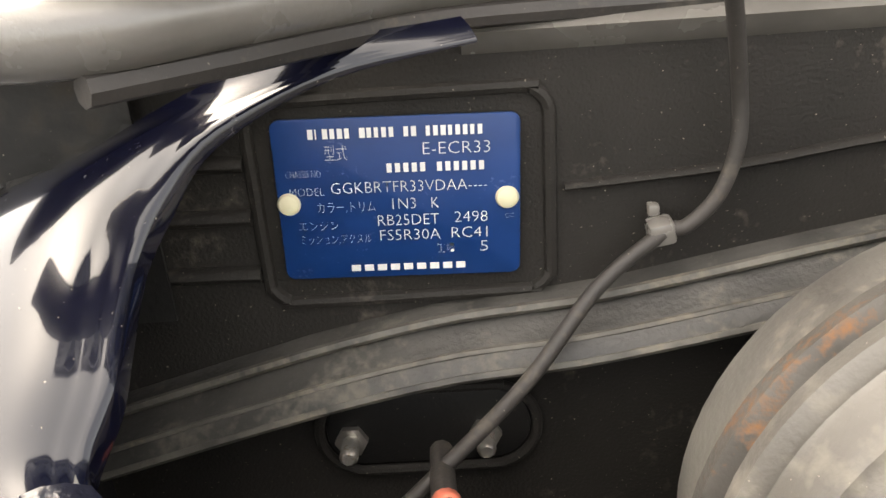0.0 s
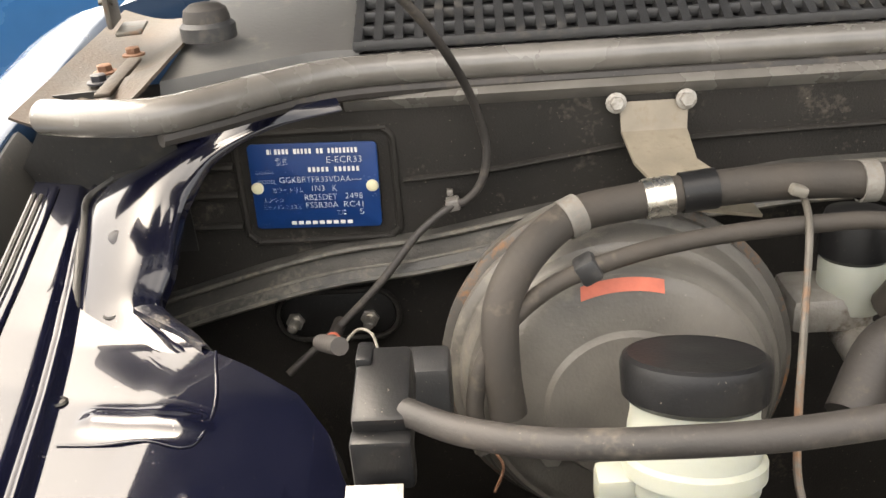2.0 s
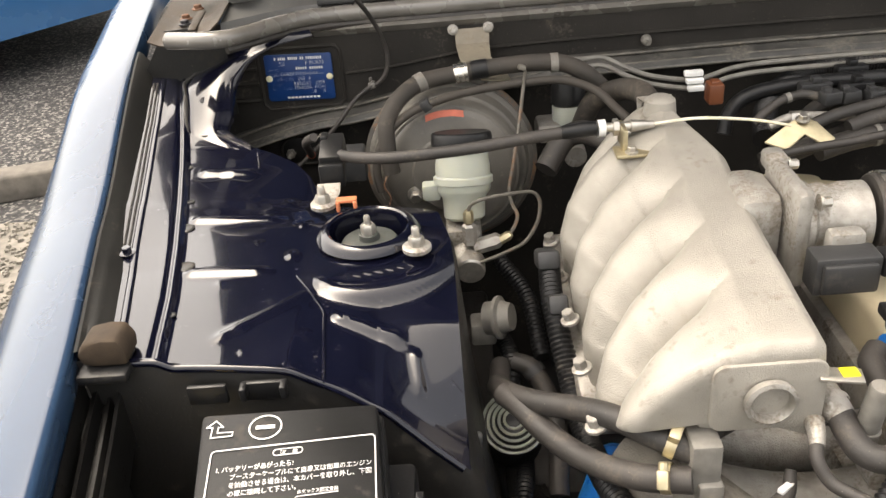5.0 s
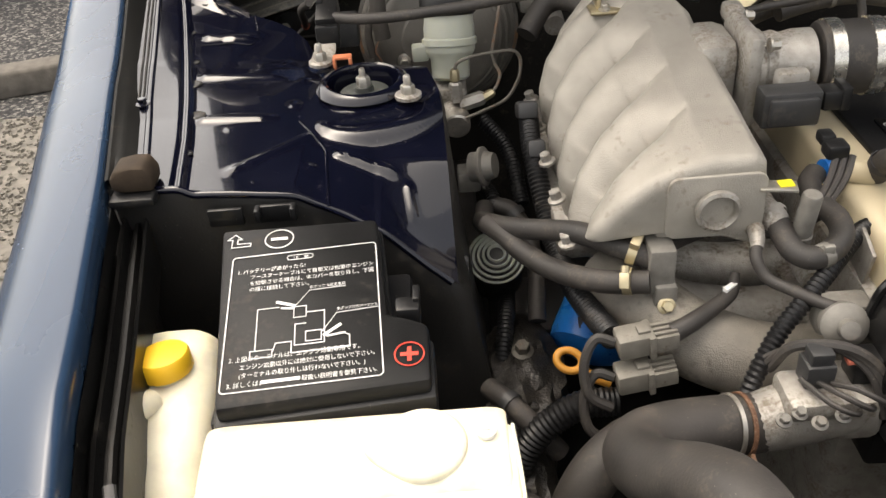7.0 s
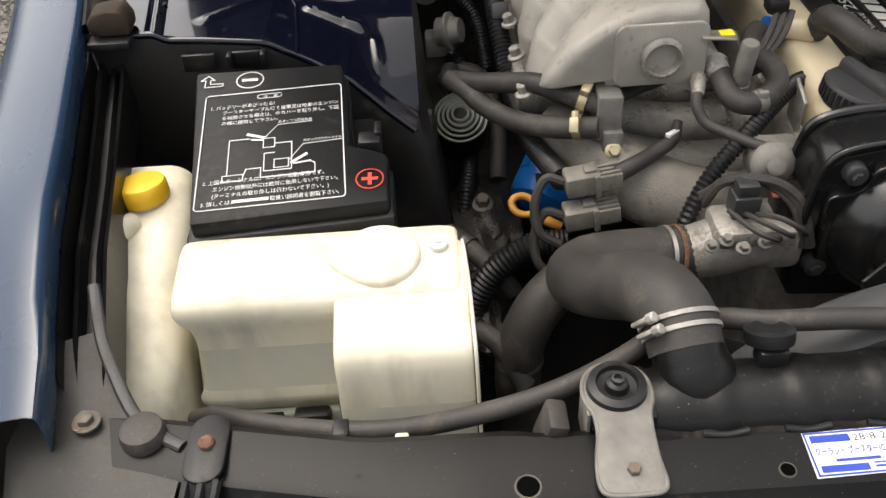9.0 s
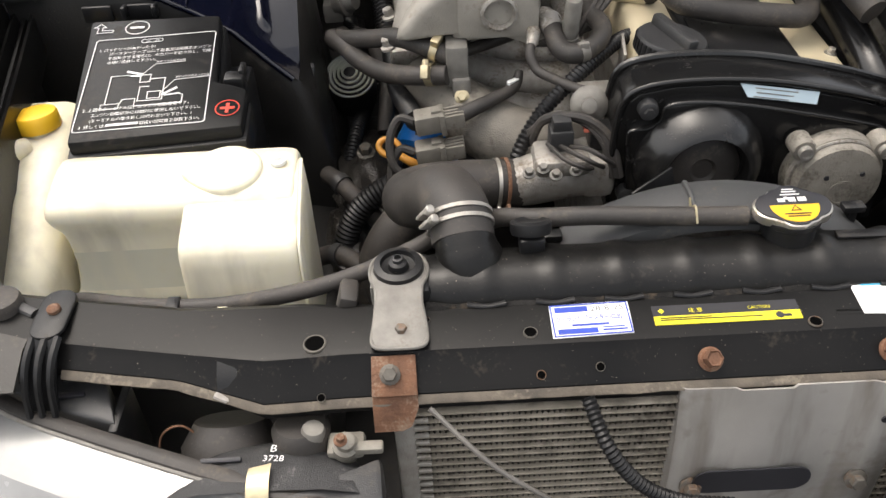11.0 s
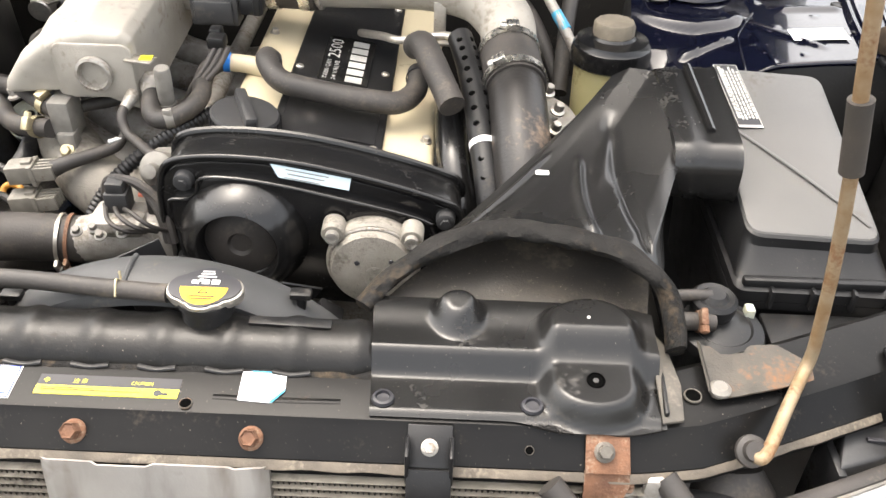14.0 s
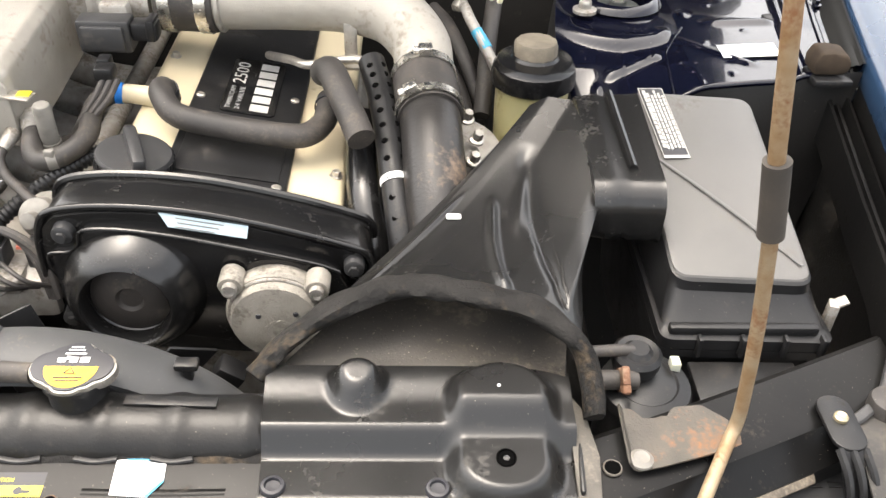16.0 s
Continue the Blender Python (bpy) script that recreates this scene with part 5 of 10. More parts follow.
rows = [[plenum_at(i / NS, 0.028 + 0.972 * j / NV) for i in range(NS + 1)] for j in range(NV + 1)]
c0, c1 = Vector((-0.225, -0.2845, 0.756)), Vector((-0.22, 0.165, 0.80))
# rounded front end
nose = []
for a in (78, 60, 42, 24, 10):
    sa, ca = math.sin(radians(a)), math.cos(radians(a))
    nose.append([p.lerp(Vector((c0.x, p.y, c0.z)), 0.20 * (1 - ca)) + Vector((0, -0.0130 * sa, 0)) for p in rows[0]])
rows = [[c0] * (NS + 1), [c0.lerp(p, 0.90) for p in nose[0]]] + nose + rows + [[c1.lerp(p, 0.90) for p in rows[-1]], [c1] * (NS + 1)]
pl = loft(rows)
bmesh.ops.remove_doubles(pl, verts=pl.verts, dist=1e-6)
inl = part("plenum", pl, M_CAST, engine, "grainy cast aluminium intake plenum with six slanting runners", 50)
# front face plate with its bore
fp_ = prism([(-0.2065 + a, -0.283, 0.780 + b) for a, b in rrect(0.094, 0.068, 0.012, 5)], (0, -0.0055, 0), 0.0025)
part("front_pad", fp_, M_CAST, inl)
part("bore_rim", lathe([(0.0165, 0), (0.0215, 0.0), (0.0215, 0.006), (0.018, 0.0075), (0.0165, 0.004), (0.0160, -0.012), (0.0, -0.013)], (-0.206, -0.2905, 0.779), (0, -1, 0), 32, closed=False), M_CASTD, inl, "machined round bore")
part("front_apron", prism([(-0.262, -0.280, 0.755), (-0.160, -0.280, 0.755), (-0.160, -0.280, 0.741), (-0.258, -0.280, 0.738)], (0, 0.12, 0), 0.006), M_CAST, inl)
part("front_nipple", tube([(-0.166, -0.288, 0.752), (-0.168, -0.300, 0.749), (-0.171, -0.311, 0.745)], [0.0085, 0.0075, 0.006], 4, 14), M_CASTD, inl)
part("hose_fitting", join(tube([(-0.152, -0.262, 0.757), (-0.147, -0.276, 0.757), (-0.143, -0.287, 0.753)], [0.013, 0.0135, 0.012], 4, 16), lathe([(0.0145, -0.003), (0.0155, 0.0), (0.0145, 0.003)], (-0.147, -0.275, 0.757), (0.15, -1, -0.2), 18, closed=False)), M_CASTD, inl)
part("rear_boss", lathe([(0.020, -0.01), (0.018, 0.008), (0.012, 0.012)], (-0.200, 0.145, 0.868), (0, 0, 1), 20), M_CAST, inl)
for k in range(5):
    part("flange_bolt", bolt((-0.337, 0.10 - 0.0845 * k, 0.715), (-0.3, 0, 1), 0.007, 0.014), M_CASTD, inl, "flange bolt")
part("runner_flange", box((-0.310, 0.0, 0.668), (0.06, 0.37, 0.03), 0.008), M_CASTD, inl)
part("lower_runner", tube([(-0.30, -0.22, 0.66), (-0.262, -0.275, 0.655), (-0.215, -0.322, 0.640), (-0.14, -0.345, 0.625), (-0.07, -0.33, 0.62), (0.0, -0.30, 0.62)], [0.034, 0.038, 0.040, 0.040, 0.038, 0.035], 7, 20), M_GRIMY, engine, "curved cast aluminium lower runner")
for k in range(5):
    part("lower_runner", tube([(-0.30, 0.11 - 0.0845 * k, 0.67), (-0.23, 0.10 - 0.0845 * k, 0.625), (-0.14, 0.09 - 0.0845 * k, 0.61), (-0.05, 0.09 - 0.0845 * k, 0.62)], 0.030, 6, 16), M_CASTD, engine, "cast aluminium lower runner")
part("injector_rail", tube([(-0.105, 0.2, 0.69), (-0.105, -0.05, 0.69), (-0.105, -0.30, 0.69)], 0.012, 4, 12), M_CASTD, engine)
# throttle body and its coupler
tb = part("throttle_body", join(box((-0.118, -0.060, 0.815), (0.018, 0.100, 0.105), 0.010), box((-0.150, -0.045, 0.812), (0.05, 0.085, 0.085), 0.018), lathe([(0.038, 0), (0.038, 0.006), (0.034, 0.010), (0.036, 0.020), (0.033, 0.028), (0.036, 0.042), (0.036, 0.062)], (-0.110, -0.072, 0.822), (1, -0.05, 0), 32), box((-0.085, -0.125, 0.822), (0.035, 0.02, 0.03), 0.006), box((-0.118, -0.015, 0.862), (0.022, 0.03, 0.02), 0.006)), M_CASTD, engine, "cast throttle body with ribs and lugs")
for y, z in ((-0.105, 0.857), (-0.105, 0.775), (-0.018, 0.857)):
    part("throttle_bolt", bolt((-0.106, y, z), (1, 0, 0), 0.0055, 0.012), M_STEEL, tb)
tps = part("throttle_sensor", join(box((-0.093, -0.145, 0.806), (0.062, 0.030, 0.040), 0.004), box((-0.093, -0.162, 0.806), (0.050, 0.008, 0.030), 0.003)), M_PLASTIC_G, tb, "black throttle position sensor")
part("sensor_plug", join(box((-0.046, -0.146, 0.812), (0.030, 0.024, 0.022), 0.003), box((-0.038, -0.146, 0.814), (0.010, 0.028, 0.026), 0.002)), M_PLASTIC, tps, "black plug with brass clip")
coup = thing("throttle_coupler", (0.0, -0.075, 0.78), "black rubber coupler with bright clamps before the throttle", "hose")
part("sleeve", lathe([(0.039, -0.036), (0.041, -0.034), (0.041, 0.034), (0.039, 0.036)], (-0.006, -0.078, 0.824), (1, -0.06, 0), 36), M_RUBBER, coup, "black rubber sleeve")
for x in (-0.028, 0.016):
    part("band", lathe([(0.0412, -0.0075), (0.0430, -0.007), (0.0430, 0.007), (0.0412, 0.0075)], (x, -0.078 - 0.06 * x, 0.824), (1, -0.06, 0), 40, closed=False), M_BAND, coup, "bright metal band")
icp = thing("intercooler_pipe", (0.15, -0.1, 0.79), "grainy aluminium intake pipe crossing over the cam covers", "pipe")
part("pipe", tube([(0.012, -0.080, 0.824), (0.06, -0.083, 0.826), (0.12, -0.090, 0.830), (0.19, -0.100, 0.832), (0.245, -0.120, 0.826), (0.277, -0.155, 0.808), (0.284, -0.185, 0.793), (0.286, -0.215, 0.783)], [0.037, 0.037, 0.037, 0.037, 0.037, 0.036, 0.035, 0.034], 8, 28), M_CAST, icp, "cast aluminium pipe")
part("bead", lathe([(0.037, -0.004), (0.041, -0.002), (0.041, 0.002), (0.037, 0.004)], (0.035, -0.081, 0.825), (1, -0.05, 0), 32, closed=False), M_CASTD, icp)
part("bracket", join(box((0.195, -0.135, 0.795), (0.016, 0.004, 0.05), 0.001), box((0.205, -0.150, 0.772), (0.034, 0.02, 0.004), 0.001)), M_STEEL, icp, "folded zinc bracket")
tpipe = thing("turbo_inlet_pipe", (0.29, -0.28, 0.70), "rust-stained black pipe with a rubber sleeve and clamps", "pipe")
tc_ax = Vector((0.009, -0.077, -0.014))
part("sleeve", tube([(0.283, -0.200, 0.786), (0.287, -0.238, 0.779), (0.291, -0.277, 0.772)], [0.037, 0.038, 0.037], 4, 28), M_RUBBER, tpipe, "black rubber sleeve")
part("pipe", tube([(0.290, -0.270, 0.773), (0.293, -0.31, 0.764), (0.296, -0.36, 0.742), (0.302, -0.41, 0.705), (0.31, -0.44, 0.65), (0.32, -0.45, 0.55)], 0.034, 6, 24), mat("rusty_black_pipe", (0.024, 0.022, 0.021), 0.35, 0.2, scale=25, bump=0.2, dirt=(0.21, 0.155, 0.115), dscale=15, damount=0.33), tpipe, "black pipe with rust patches")
clamp("clamp", (0.284, -0.208, 0.785), tc_ax, 0.0375, 0.012, M_BAND, tpipe, (0, 0, 1))
clamp("clamp", (0.290, -0.268, 0.7745), tc_ax, 0.0380, 0.011, M_BAND, tpipe, (-0.6, -0.3, 1))

# breather hoses over the cam covers
hz = thing("breather_hose", (0.07, -0.27, 0.74), "thick dull black breather hose lying across the cam covers", "hose")
part("hose", tube([(-0.015, -0.205, 0.752), (-0.014, -0.225, 0.776), (-0.009, -0.250, 0.780), (0.012, -0.275, 0.770), (0.06, -0.283, 0.762), (0.115, -0.288, 0.756), (0.150, -0.280, 0.750), (0.168, -0.250, 0.748), (0.172, -0.222, 0.752), (0.170, -0.195, 0.748)], 0.0138, 7, 16), M_RUBBER, hz, "smooth rubber hose")
part("spring_clip", lathe([(0.0140, -0.004), (0.0152, -0.004), (0.0152, 0.004), (0.0140, 0.004)], (-0.0145, -0.216, 0.768), (0, -0.4, 1), 20, closed=False), M_INK_SHADE, hz)
part("spring_clip", lathe([(0.0140, -0.004), (0.0152, -0.004), (0.0152, 0.004), (0.0140, 0.004)], (0.171, -0.215, 0.751), (0, -1, 0.1), 20, closed=False), M_INK_SHADE, hz)
h2 = thing("vent_hose", (0.2, -0.25, 0.74), "short thick rubber hose with an open end beside the covers", "hose")
part("hose", tube([(0.166, -0.195, 0.785), (0.177, -0.215, 0.796), (0.190, -0.250, 0.790), (0.205, -0.285, 0.776), (0.216, -0.312, 0.765)], [0.0165, 0.017, 0.0165, 0.016, 0.016], 6, 16), M_RUBBER, h2)
pp = thing("perforated_hose_guard", (0.245, -0.3, 0.70), "black perforated protector sleeve with a white band", "hose guard")
line = [(0.222, -0.185, 0.795), (0.233, -0.225, 0.780), (0.243, -0.28, 0.763), (0.252, -0.345, 0.740), (0.262, -0.405, 0.705), (0.27, -0.44, 0.66)]
part("sleeve", tube(line, 0.0158, 6, 16), M_PLASTIC, pp)
for k, q in enumerate(spline(line, 6)[3:26:2]):
    for dx, dz in ((-0.006, 0.0132), (0.008, 0.0122)):
        part("hole", lathe([(0.0042, 0), (0.0034, 0.0012)], q + Vector((dx, -0.003 + 0.004 * (dx > 0), dz + 0.0006)), (dx * 40, -0.3, 1), 10), M_HOLE, pp)
part("white_band", lathe([(0.0159, -0.004), (0.0166, -0.004), (0.0166, 0.004), (0.0159, 0.004)], (0.2535, -0.352, 0.737), (0.01, -0.065, -0.028), 20, closed=False), M_INK_W, pp)
h3 = thing("coolant_return_hose", (0.22, -0.38, 0.6), "black hose running down beside the engine", "hose")
part("hose", tube([(0.215, -0.22, 0.735), (0.216, -0.29, 0.722), (0.222, -0.35, 0.70), (0.235, -0.39, 0.66), (0.25, -0.40, 0.58)], 0.020, 6, 16), M_GLOSSBLK, h3)
pr = thing("coolant_pipe", (0.15, -0.16, 0.76), "thin bent steel pipe with a bracket over the rear cover", "pipe")
part("pipe", tube([(0.085, -0.085, 0.752), (0.12, -0.130, 0.768), (0.145, -0.158, 0.776), (0.19, -0.160, 0.784), (0.215, -0.175, 0.788), (0.23, -0.215, 0.775)], 0.0055, 7, 10), M_STEEL, pr)
part("clip_plate", box((0.168, -0.166, 0.784), (0.026, 0.018, 0.004), 0.001), M_BRASS, pr, "yellow-zinc clip plate")

# fan shroud
M_RINGGREY = mat("shroud_grey", (0.060, 0.061, 0.062), 0.48, col2=(0.040, 0.041, 0.042), scale=10, bump=0.06, bscale=200, dirt=(0.10, 0.092, 0.08), dscale=26, damount=0.2, speck=0.04, spec=0.3)
shroud = thing("fan_shroud", (-0.04, -0.58, 0.34), "grey-black plastic radiator fan shroud", "fan shroud")
rows = []
for k in range(41):
    a = radians(8 + 164 * k / 40)
    rows.append([(-0.042 + r * math.cos(a) * 1.02, y, 0.545 + r * math.sin(a)) for r, y in ((0.19, -0.645), (0.2035, -0.643), (0.2095, -0.630), (0.2105, -0.612), (0.2090, -0.598), (0.2060, -0.5935), (0.1990, -0.5915), (0.196, -0.60))])
part("ring", loft(rows), M_RINGGREY, shroud, "curved plastic ring", 50)
part("seam_rib", tube([(-0.066, -0.642, 0.750), (-0.066, -0.615, 0.7555), (-0.066, -0.597, 0.7525)], 0.0028, 4, 8), M_RINGGREY, shroud)
part("panel", prism([(0.13, -0.63, 0.70), (0.33, -0.63, 0.70), (0.33, -0.63, 0.40), (0.13, -0.63, 0.40)], (0, 0.012, 0), 0.003), M_PLASTIC_G, shroud)
for x, z in ((0.085, 0.705), (-0.185, 0.690)):
    part("wire_clip", join(box((x, -0.612, z + 0.022), (0.020, 0.012, 0.007), 0.002), box((x, -0.612, z + 0.012), (0.008, 0.010, 0.020), 0.002)), M_PLASTIC, shroud, "black wire clip")
fan = thing("cooling_fan", (-0.042, -0.57, 0.40), "dark plastic cooling fan behind the radiator", "fan")
part("hub", lathe([(0.05, 0), (0.05, 0.03), (0.03, 0.04)], (-0.042, -0.57, 0.545), (0, 1, 0), 24), M_CASTD, fan)
for k in range(7):
    a = k * 2 * math.pi / 7
    part("blade", placed(box((0.12, 0, 0), (0.14, 0.05, 0.003), 0.001, Matrix.Rotation(radians(30), 4, "X")), Matrix.Translation((-0.042, -0.56, 0.545)) @ Matrix.Rotation(radians(90), 4, "X") @ Matrix.Rotation(a, 4, "Z")), M_PLASTIC, fan)

# radiator
rad = thing("radiator", (0.03, -0.675, 0.32), "black radiator with a ribbed plastic top tank", "radiator")
rows = []
xs = np.linspace(-0.300, 0.160, 110)
for x in xs:
    rib = 0.0021 * max(0.0, math.cos((x + 0.25) / 0.0568 * 2 * math.pi)) ** 2 + 0.0004 * noise.noise(Vector((x * 30, 0, 4)))
    e = min(1.0, (x + 0.312) / 0.03, (0.172 - x) / 0.03)
    g = 0.75 + 0.25 * e
    cy, cz = -0.672, 0.716
    prof = [(-0.030, -0.020), (-0.030, -0.006), (-0.0265, 0.006), (-0.019, 0.014), (-0.006, 0.019), (0.008, 0.020), (0.020, 0.0185), (0.025, 0.012), (0.027, 0.0), (0.027, -0.02)]
    rows.append([(x, cy + a * g * (1 + rib * 20), cz + (b + rib) * g) for a, b in prof])
tank = part("top_tank", loft(rows, False, False), M_TANK, rad, "black moulded top tank", 60)
part("tank_end", box((-0.301, -0.672, 0.713), (0.012, 0.050, 0.036), 0.006), M_PLASTIC, tank)
for x in np.arange(-0.25, 0.14, 0.0568):
    part("tank_tab", tube([(x - 0.016, -0.7015, 0.7175), (x, -0.7030, 0.7160), (x + 0.016, -0.7015, 0.7175)], 0.0028, 4, 8, flat=0.6), M_PLASTIC, tank)
part("core", box((0.03, -0.672, 0.50), (0.66, 0.030, 0.38), 0.003), M_FIN, rad, "finned radiator core")
part("inlet_neck", tube([(-0.261, -0.656, 0.720), (-0.262, -0.654, 0.728), (-0.2635, -0.650, 0.734), (-0.2655, -0.643, 0.741), (-0.268, -0.630, 0.750)], [0.0330, 0.0300, 0.0275, 0.0258, 0.0248], 5, 24), M_TANK, tank, "moulded inlet neck")
part("cap_neck", lathe([(0.022, -0.02), (0.022, 0.012), (0.025, 0.014), (0.025, 0.018)], (0.011, -0.652, 0.735), (0, 0.12, 1), 28), M_PLASTIC, tank)
part("drain_nipple", tube([(-0.008, -0.650, 0.748), (-0.035, -0.645, 0.750)], 0.005, 3, 10), M_PLASTIC, tank)
part("tank_lug", join(box((-0.208, -0.655, 0.741), (0.022, 0.016, 0.016), 0.003), lathe([(0.017, -0.004), (0.018, 0), (0.018, 0.006), (0.014, 0.008), (0.011, 0.006)], (-0.208, -0.646, 0.749), (0, 0.5, 1), 24)), M_PLASTIC, tank, "moulded lug")
part("filler_tag", box((0.085, -0.662, 0.7375), (0.072, 0.010, 0.0025), 0.0008, Matrix.Rotation(radians(-2), 4, "Z")), M_PLASTIC, tank)
cax = Vector((0, -0.10, 1)).normalized()
cm = Matrix.Translation((0.011, -0.649, 0.757)) @ axis_frame(cax)
outl = []
for k in range(72):
    a = 2 * math.pi * k / 72
    wing = 0.0085 * max(0.0, abs(math.cos(a)) - 0.80) / 0.20
    notch = -0.0016 * max(0.0, math.cos(6 * a + 0.4)) ** 2 * (abs(math.cos(a)) < 0.75)
    outl.append(((0.0252 + wing + notch) * math.cos(a), (0.0252 + wing + notch) * math.sin(a)))
capb = loft([[(x * 0.97, y * 0.97, -0.004) for x, y in outl], [(x, y, 0.0) for x, y in outl], [(x * 0.98, y * 0.98, 0.004) for x, y in outl], [(x * 0.90, y * 0.90, 0.0055) for x, y in outl]], True, True)
rcap = part("filler_cap", placed(capb, cm), M_STEEL, rad, "winged bright metal cap with an amber warning label")
part("top_label", placed(loft([[(x * 0.93, y * 0.93, 0.0040) for x, y in outl], [(x * 0.925, y * 0.925, 0.0064) for x, y in outl], [(x * 0.89, y * 0.89, 0.0067) for x, y in outl]], True, True), cm), M_INK_SHADE, rcap, "black round label")
half = [(0.0205 * math.cos(a), 0.0205 * math.sin(a) - 0.001, 0.0068) for a in np.linspace(math.pi, 2 * math.pi, 18)]
part("yellow_field", placed(prism(half, (0, 0, 0.0004), 0), cm), mat("amber_label", (0.85, 0.50, 0.02), 0.5, bump=0.0), rcap, "amber warning half", 0)
part("pictogram", join(*[placed(bar(Matrix.Translation((0, 0, 0.0068)), x, y, x + w, y + h), cm) for x, y, w, h in ((-0.012, 0.003, 0.006, 0.004), (-0.006, 0.006, 0.003, 0.003), (-0.003, 0.003, 0.006, 0.005), (0.005, 0.003, 0.007, 0.005), (-0.008, 0.011, 0.016, 0.0012), (-0.006, 0.0145, 0.012, 0.0012), (-0.005, 0.0175, 0.01, 0.001))]), M_INK_W, rcap, "small white warning marks", 0)
tri_ = [placed(stroke(Matrix.Translation((0, 0, 0.0073)), [(-0.004, -0.008), (0.004, -0.008), (0, -0.0025)], 0.0008, closed=True), cm)]
tri_ += [placed(bar(Matrix.Translation((0, 0, 0.0073)), -0.011 + 0.002 * k, -0.0125 - 0.0028 * k, 0.011 - 0.002 * k, -0.0114 - 0.0028 * k), cm) for k in range(2)]
part("small_print", join(*tri_), M_INK_SHADE, rcap, smooth=0)
ovh = thing("overflow_hose", (-0.12, -0.64, 0.74), "thin black overflow hose along the radiator", "hose")
part("hose", tube([(-0.024, -0.645, 0.750), (-0.09, -0.640, 0.750), (-0.15, -0.634, 0.750), (-0.20, -0.628, 0.746), (-0.235, -0.612, 0.735), (-0.26, -0.59, 0.70)], 0.0085, 7, 12), M_RUBBER, ovh)
part("wire_clip", tube([(-0.068, -0.652, 0.750), (-0.0685, -0.642, 0.7605), (-0.069, -0.633, 0.752), (-0.070, -0.629, 0.760)], 0.0011, 5, 6), M_BRASS, ovh, "yellow wire clip")

# upper radiator hose with clamps
uh = thing("upper_radiator_hose", (-0.30, -0.54, 0.64), "thick matt black upper radiator hose bent double", "hose")
part("hose", tube([(-0.2655, -0.645, 0.738), (-0.2690, -0.622, 0.752), (-0.2770, -0.594, 0.749), (-0.2880, -0.562, 0.727), (-0.3030, -0.532, 0.700), (-0.3150, -0.503, 0.678), (-0.3150, -0.474, 0.663), (-0.2960, -0.452, 0.654), (-0.2560, -0.440, 0.648), (-0.1950, -0.431, 0.640)], [0.0275, 0.028, 0.0285, 0.0285, 0.028, 0.028, 0.028, 0.028, 0.0275, 0.027], 8, 28), M_RUBBER, uh, "rubber hose")
clamp("clamp", (-0.2672, -0.634, 0.7452), (-0.1, 0.8, 0.45), 0.0282, 0.0035, M_CASTD, uh, (-1, -0.3, 0.5))
clamp("clamp", (-0.2685, -0.626, 0.7500), (-0.1, 0.8, 0.45), 0.0284, 0.0035, M_CASTD, uh, (-1, -0.3, 0.4))
clamp("clamp", (-0.222, -0.4355, 0.6435), (1, 0.12, -0.13), 0.0280, 0.004, M_STEEL, uh, (0.1, -0.8, -0.5))
clamp("clamp", (-0.212, -0.4340, 0.6425), (1, 0.12, -0.13), 0.0280, 0.004, M_RUST, uh, (0.1, -0.8, -0.4))
lh = thing("lower_hose", (-0.37, -0.50, 0.40), "dark rubber hose dropping beside the engine", "hose")
part("hose", tube([(-0.26, -0.38, 0.585), (-0.305, -0.400, 0.588), (-0.340, -0.422, 0.572), (-0.362, -0.440, 0.535), (-0.366, -0.445, 0.48), (-0.36, -0.44, 0.40)], 0.025, 7, 20), M_RUBBER, lh)
part("hose_ridge", lathe([(0.0250, -0.003), (0.0268, 0.0), (0.0250, 0.003)], (-0.3645, -0.4425, 0.515), (0.02, 0.03, 1), 24, closed=False), M_RUBBER, lh)
th = thing("thermostat_housing", (-0.17, -0.44, 0.60), "dirty cast aluminium thermostat housing with sensor plugs", "thermostat housing")
part("housing", join(tube([(-0.205, -0.433, 0.642), (-0.185, -0.431, 0.643), (-0.155, -0.428, 0.648), (-0.11, -0.42, 0.65)], [0.0255, 0.028, 0.030, 0.030], 5, 20), box((-0.150, -0.432, 0.672), (0.062, 0.050, 0.022), 0.008), box((-0.11, -0.42, 0.65), (0.04, 0.06, 0.05), 0.01)), M_CASTD, th, "cast aluminium body")
for k, (x, y) in enumerate(((-0.188, -0.462), (-0.172, -0.455), (-0.160, -0.468), (-0.138, -0.462))):
    part("housing_bolt", bolt((x, y, 0.674), (0, -0.4, 1), 0.0046, 0.008), M_TAPE, th)
part("sensor_plug", join(box((-0.150, -0.425, 0.694), (0.026, 0.024, 0.026), 0.003), box((-0.150, -0.425, 0.712), (0.020, 0.018, 0.014), 0.002)), M_PLASTIC_G, th, "grey sensor plug")
part("sensor_plug", join(box((-0.098, -0.418, 0.690), (0.042, 0.026, 0.026), 0.003), box((-0.082, -0.42, 0.700), (0.012, 0.028, 0.010), 0.002)), M_PLASTIC, th, "black plug with a red lock")
part("lock", box((-0.118, -0.425, 0.703), (0.016, 0.010, 0.004), 0.001), M_RED, th, "red lock tab")
rng = random.Random(3)
for k in range(3):
    x = -0.165 + 0.012 * k
    part("wire", tube([(x, -0.430 - 0.004 * k, 0.690), (x + 0.015, -0.462 + 0.003 * k, 0.690 + 0.004 * k), (x + 0.035, -0.468 + 0.002 * k, 0.682 + 0.003 * k), (x + 0.05, -0.44, 0.66), (x + 0.05, -0.41, 0.62)], 0.0026, 6, 8), M_RUBBER, th, "black wire")

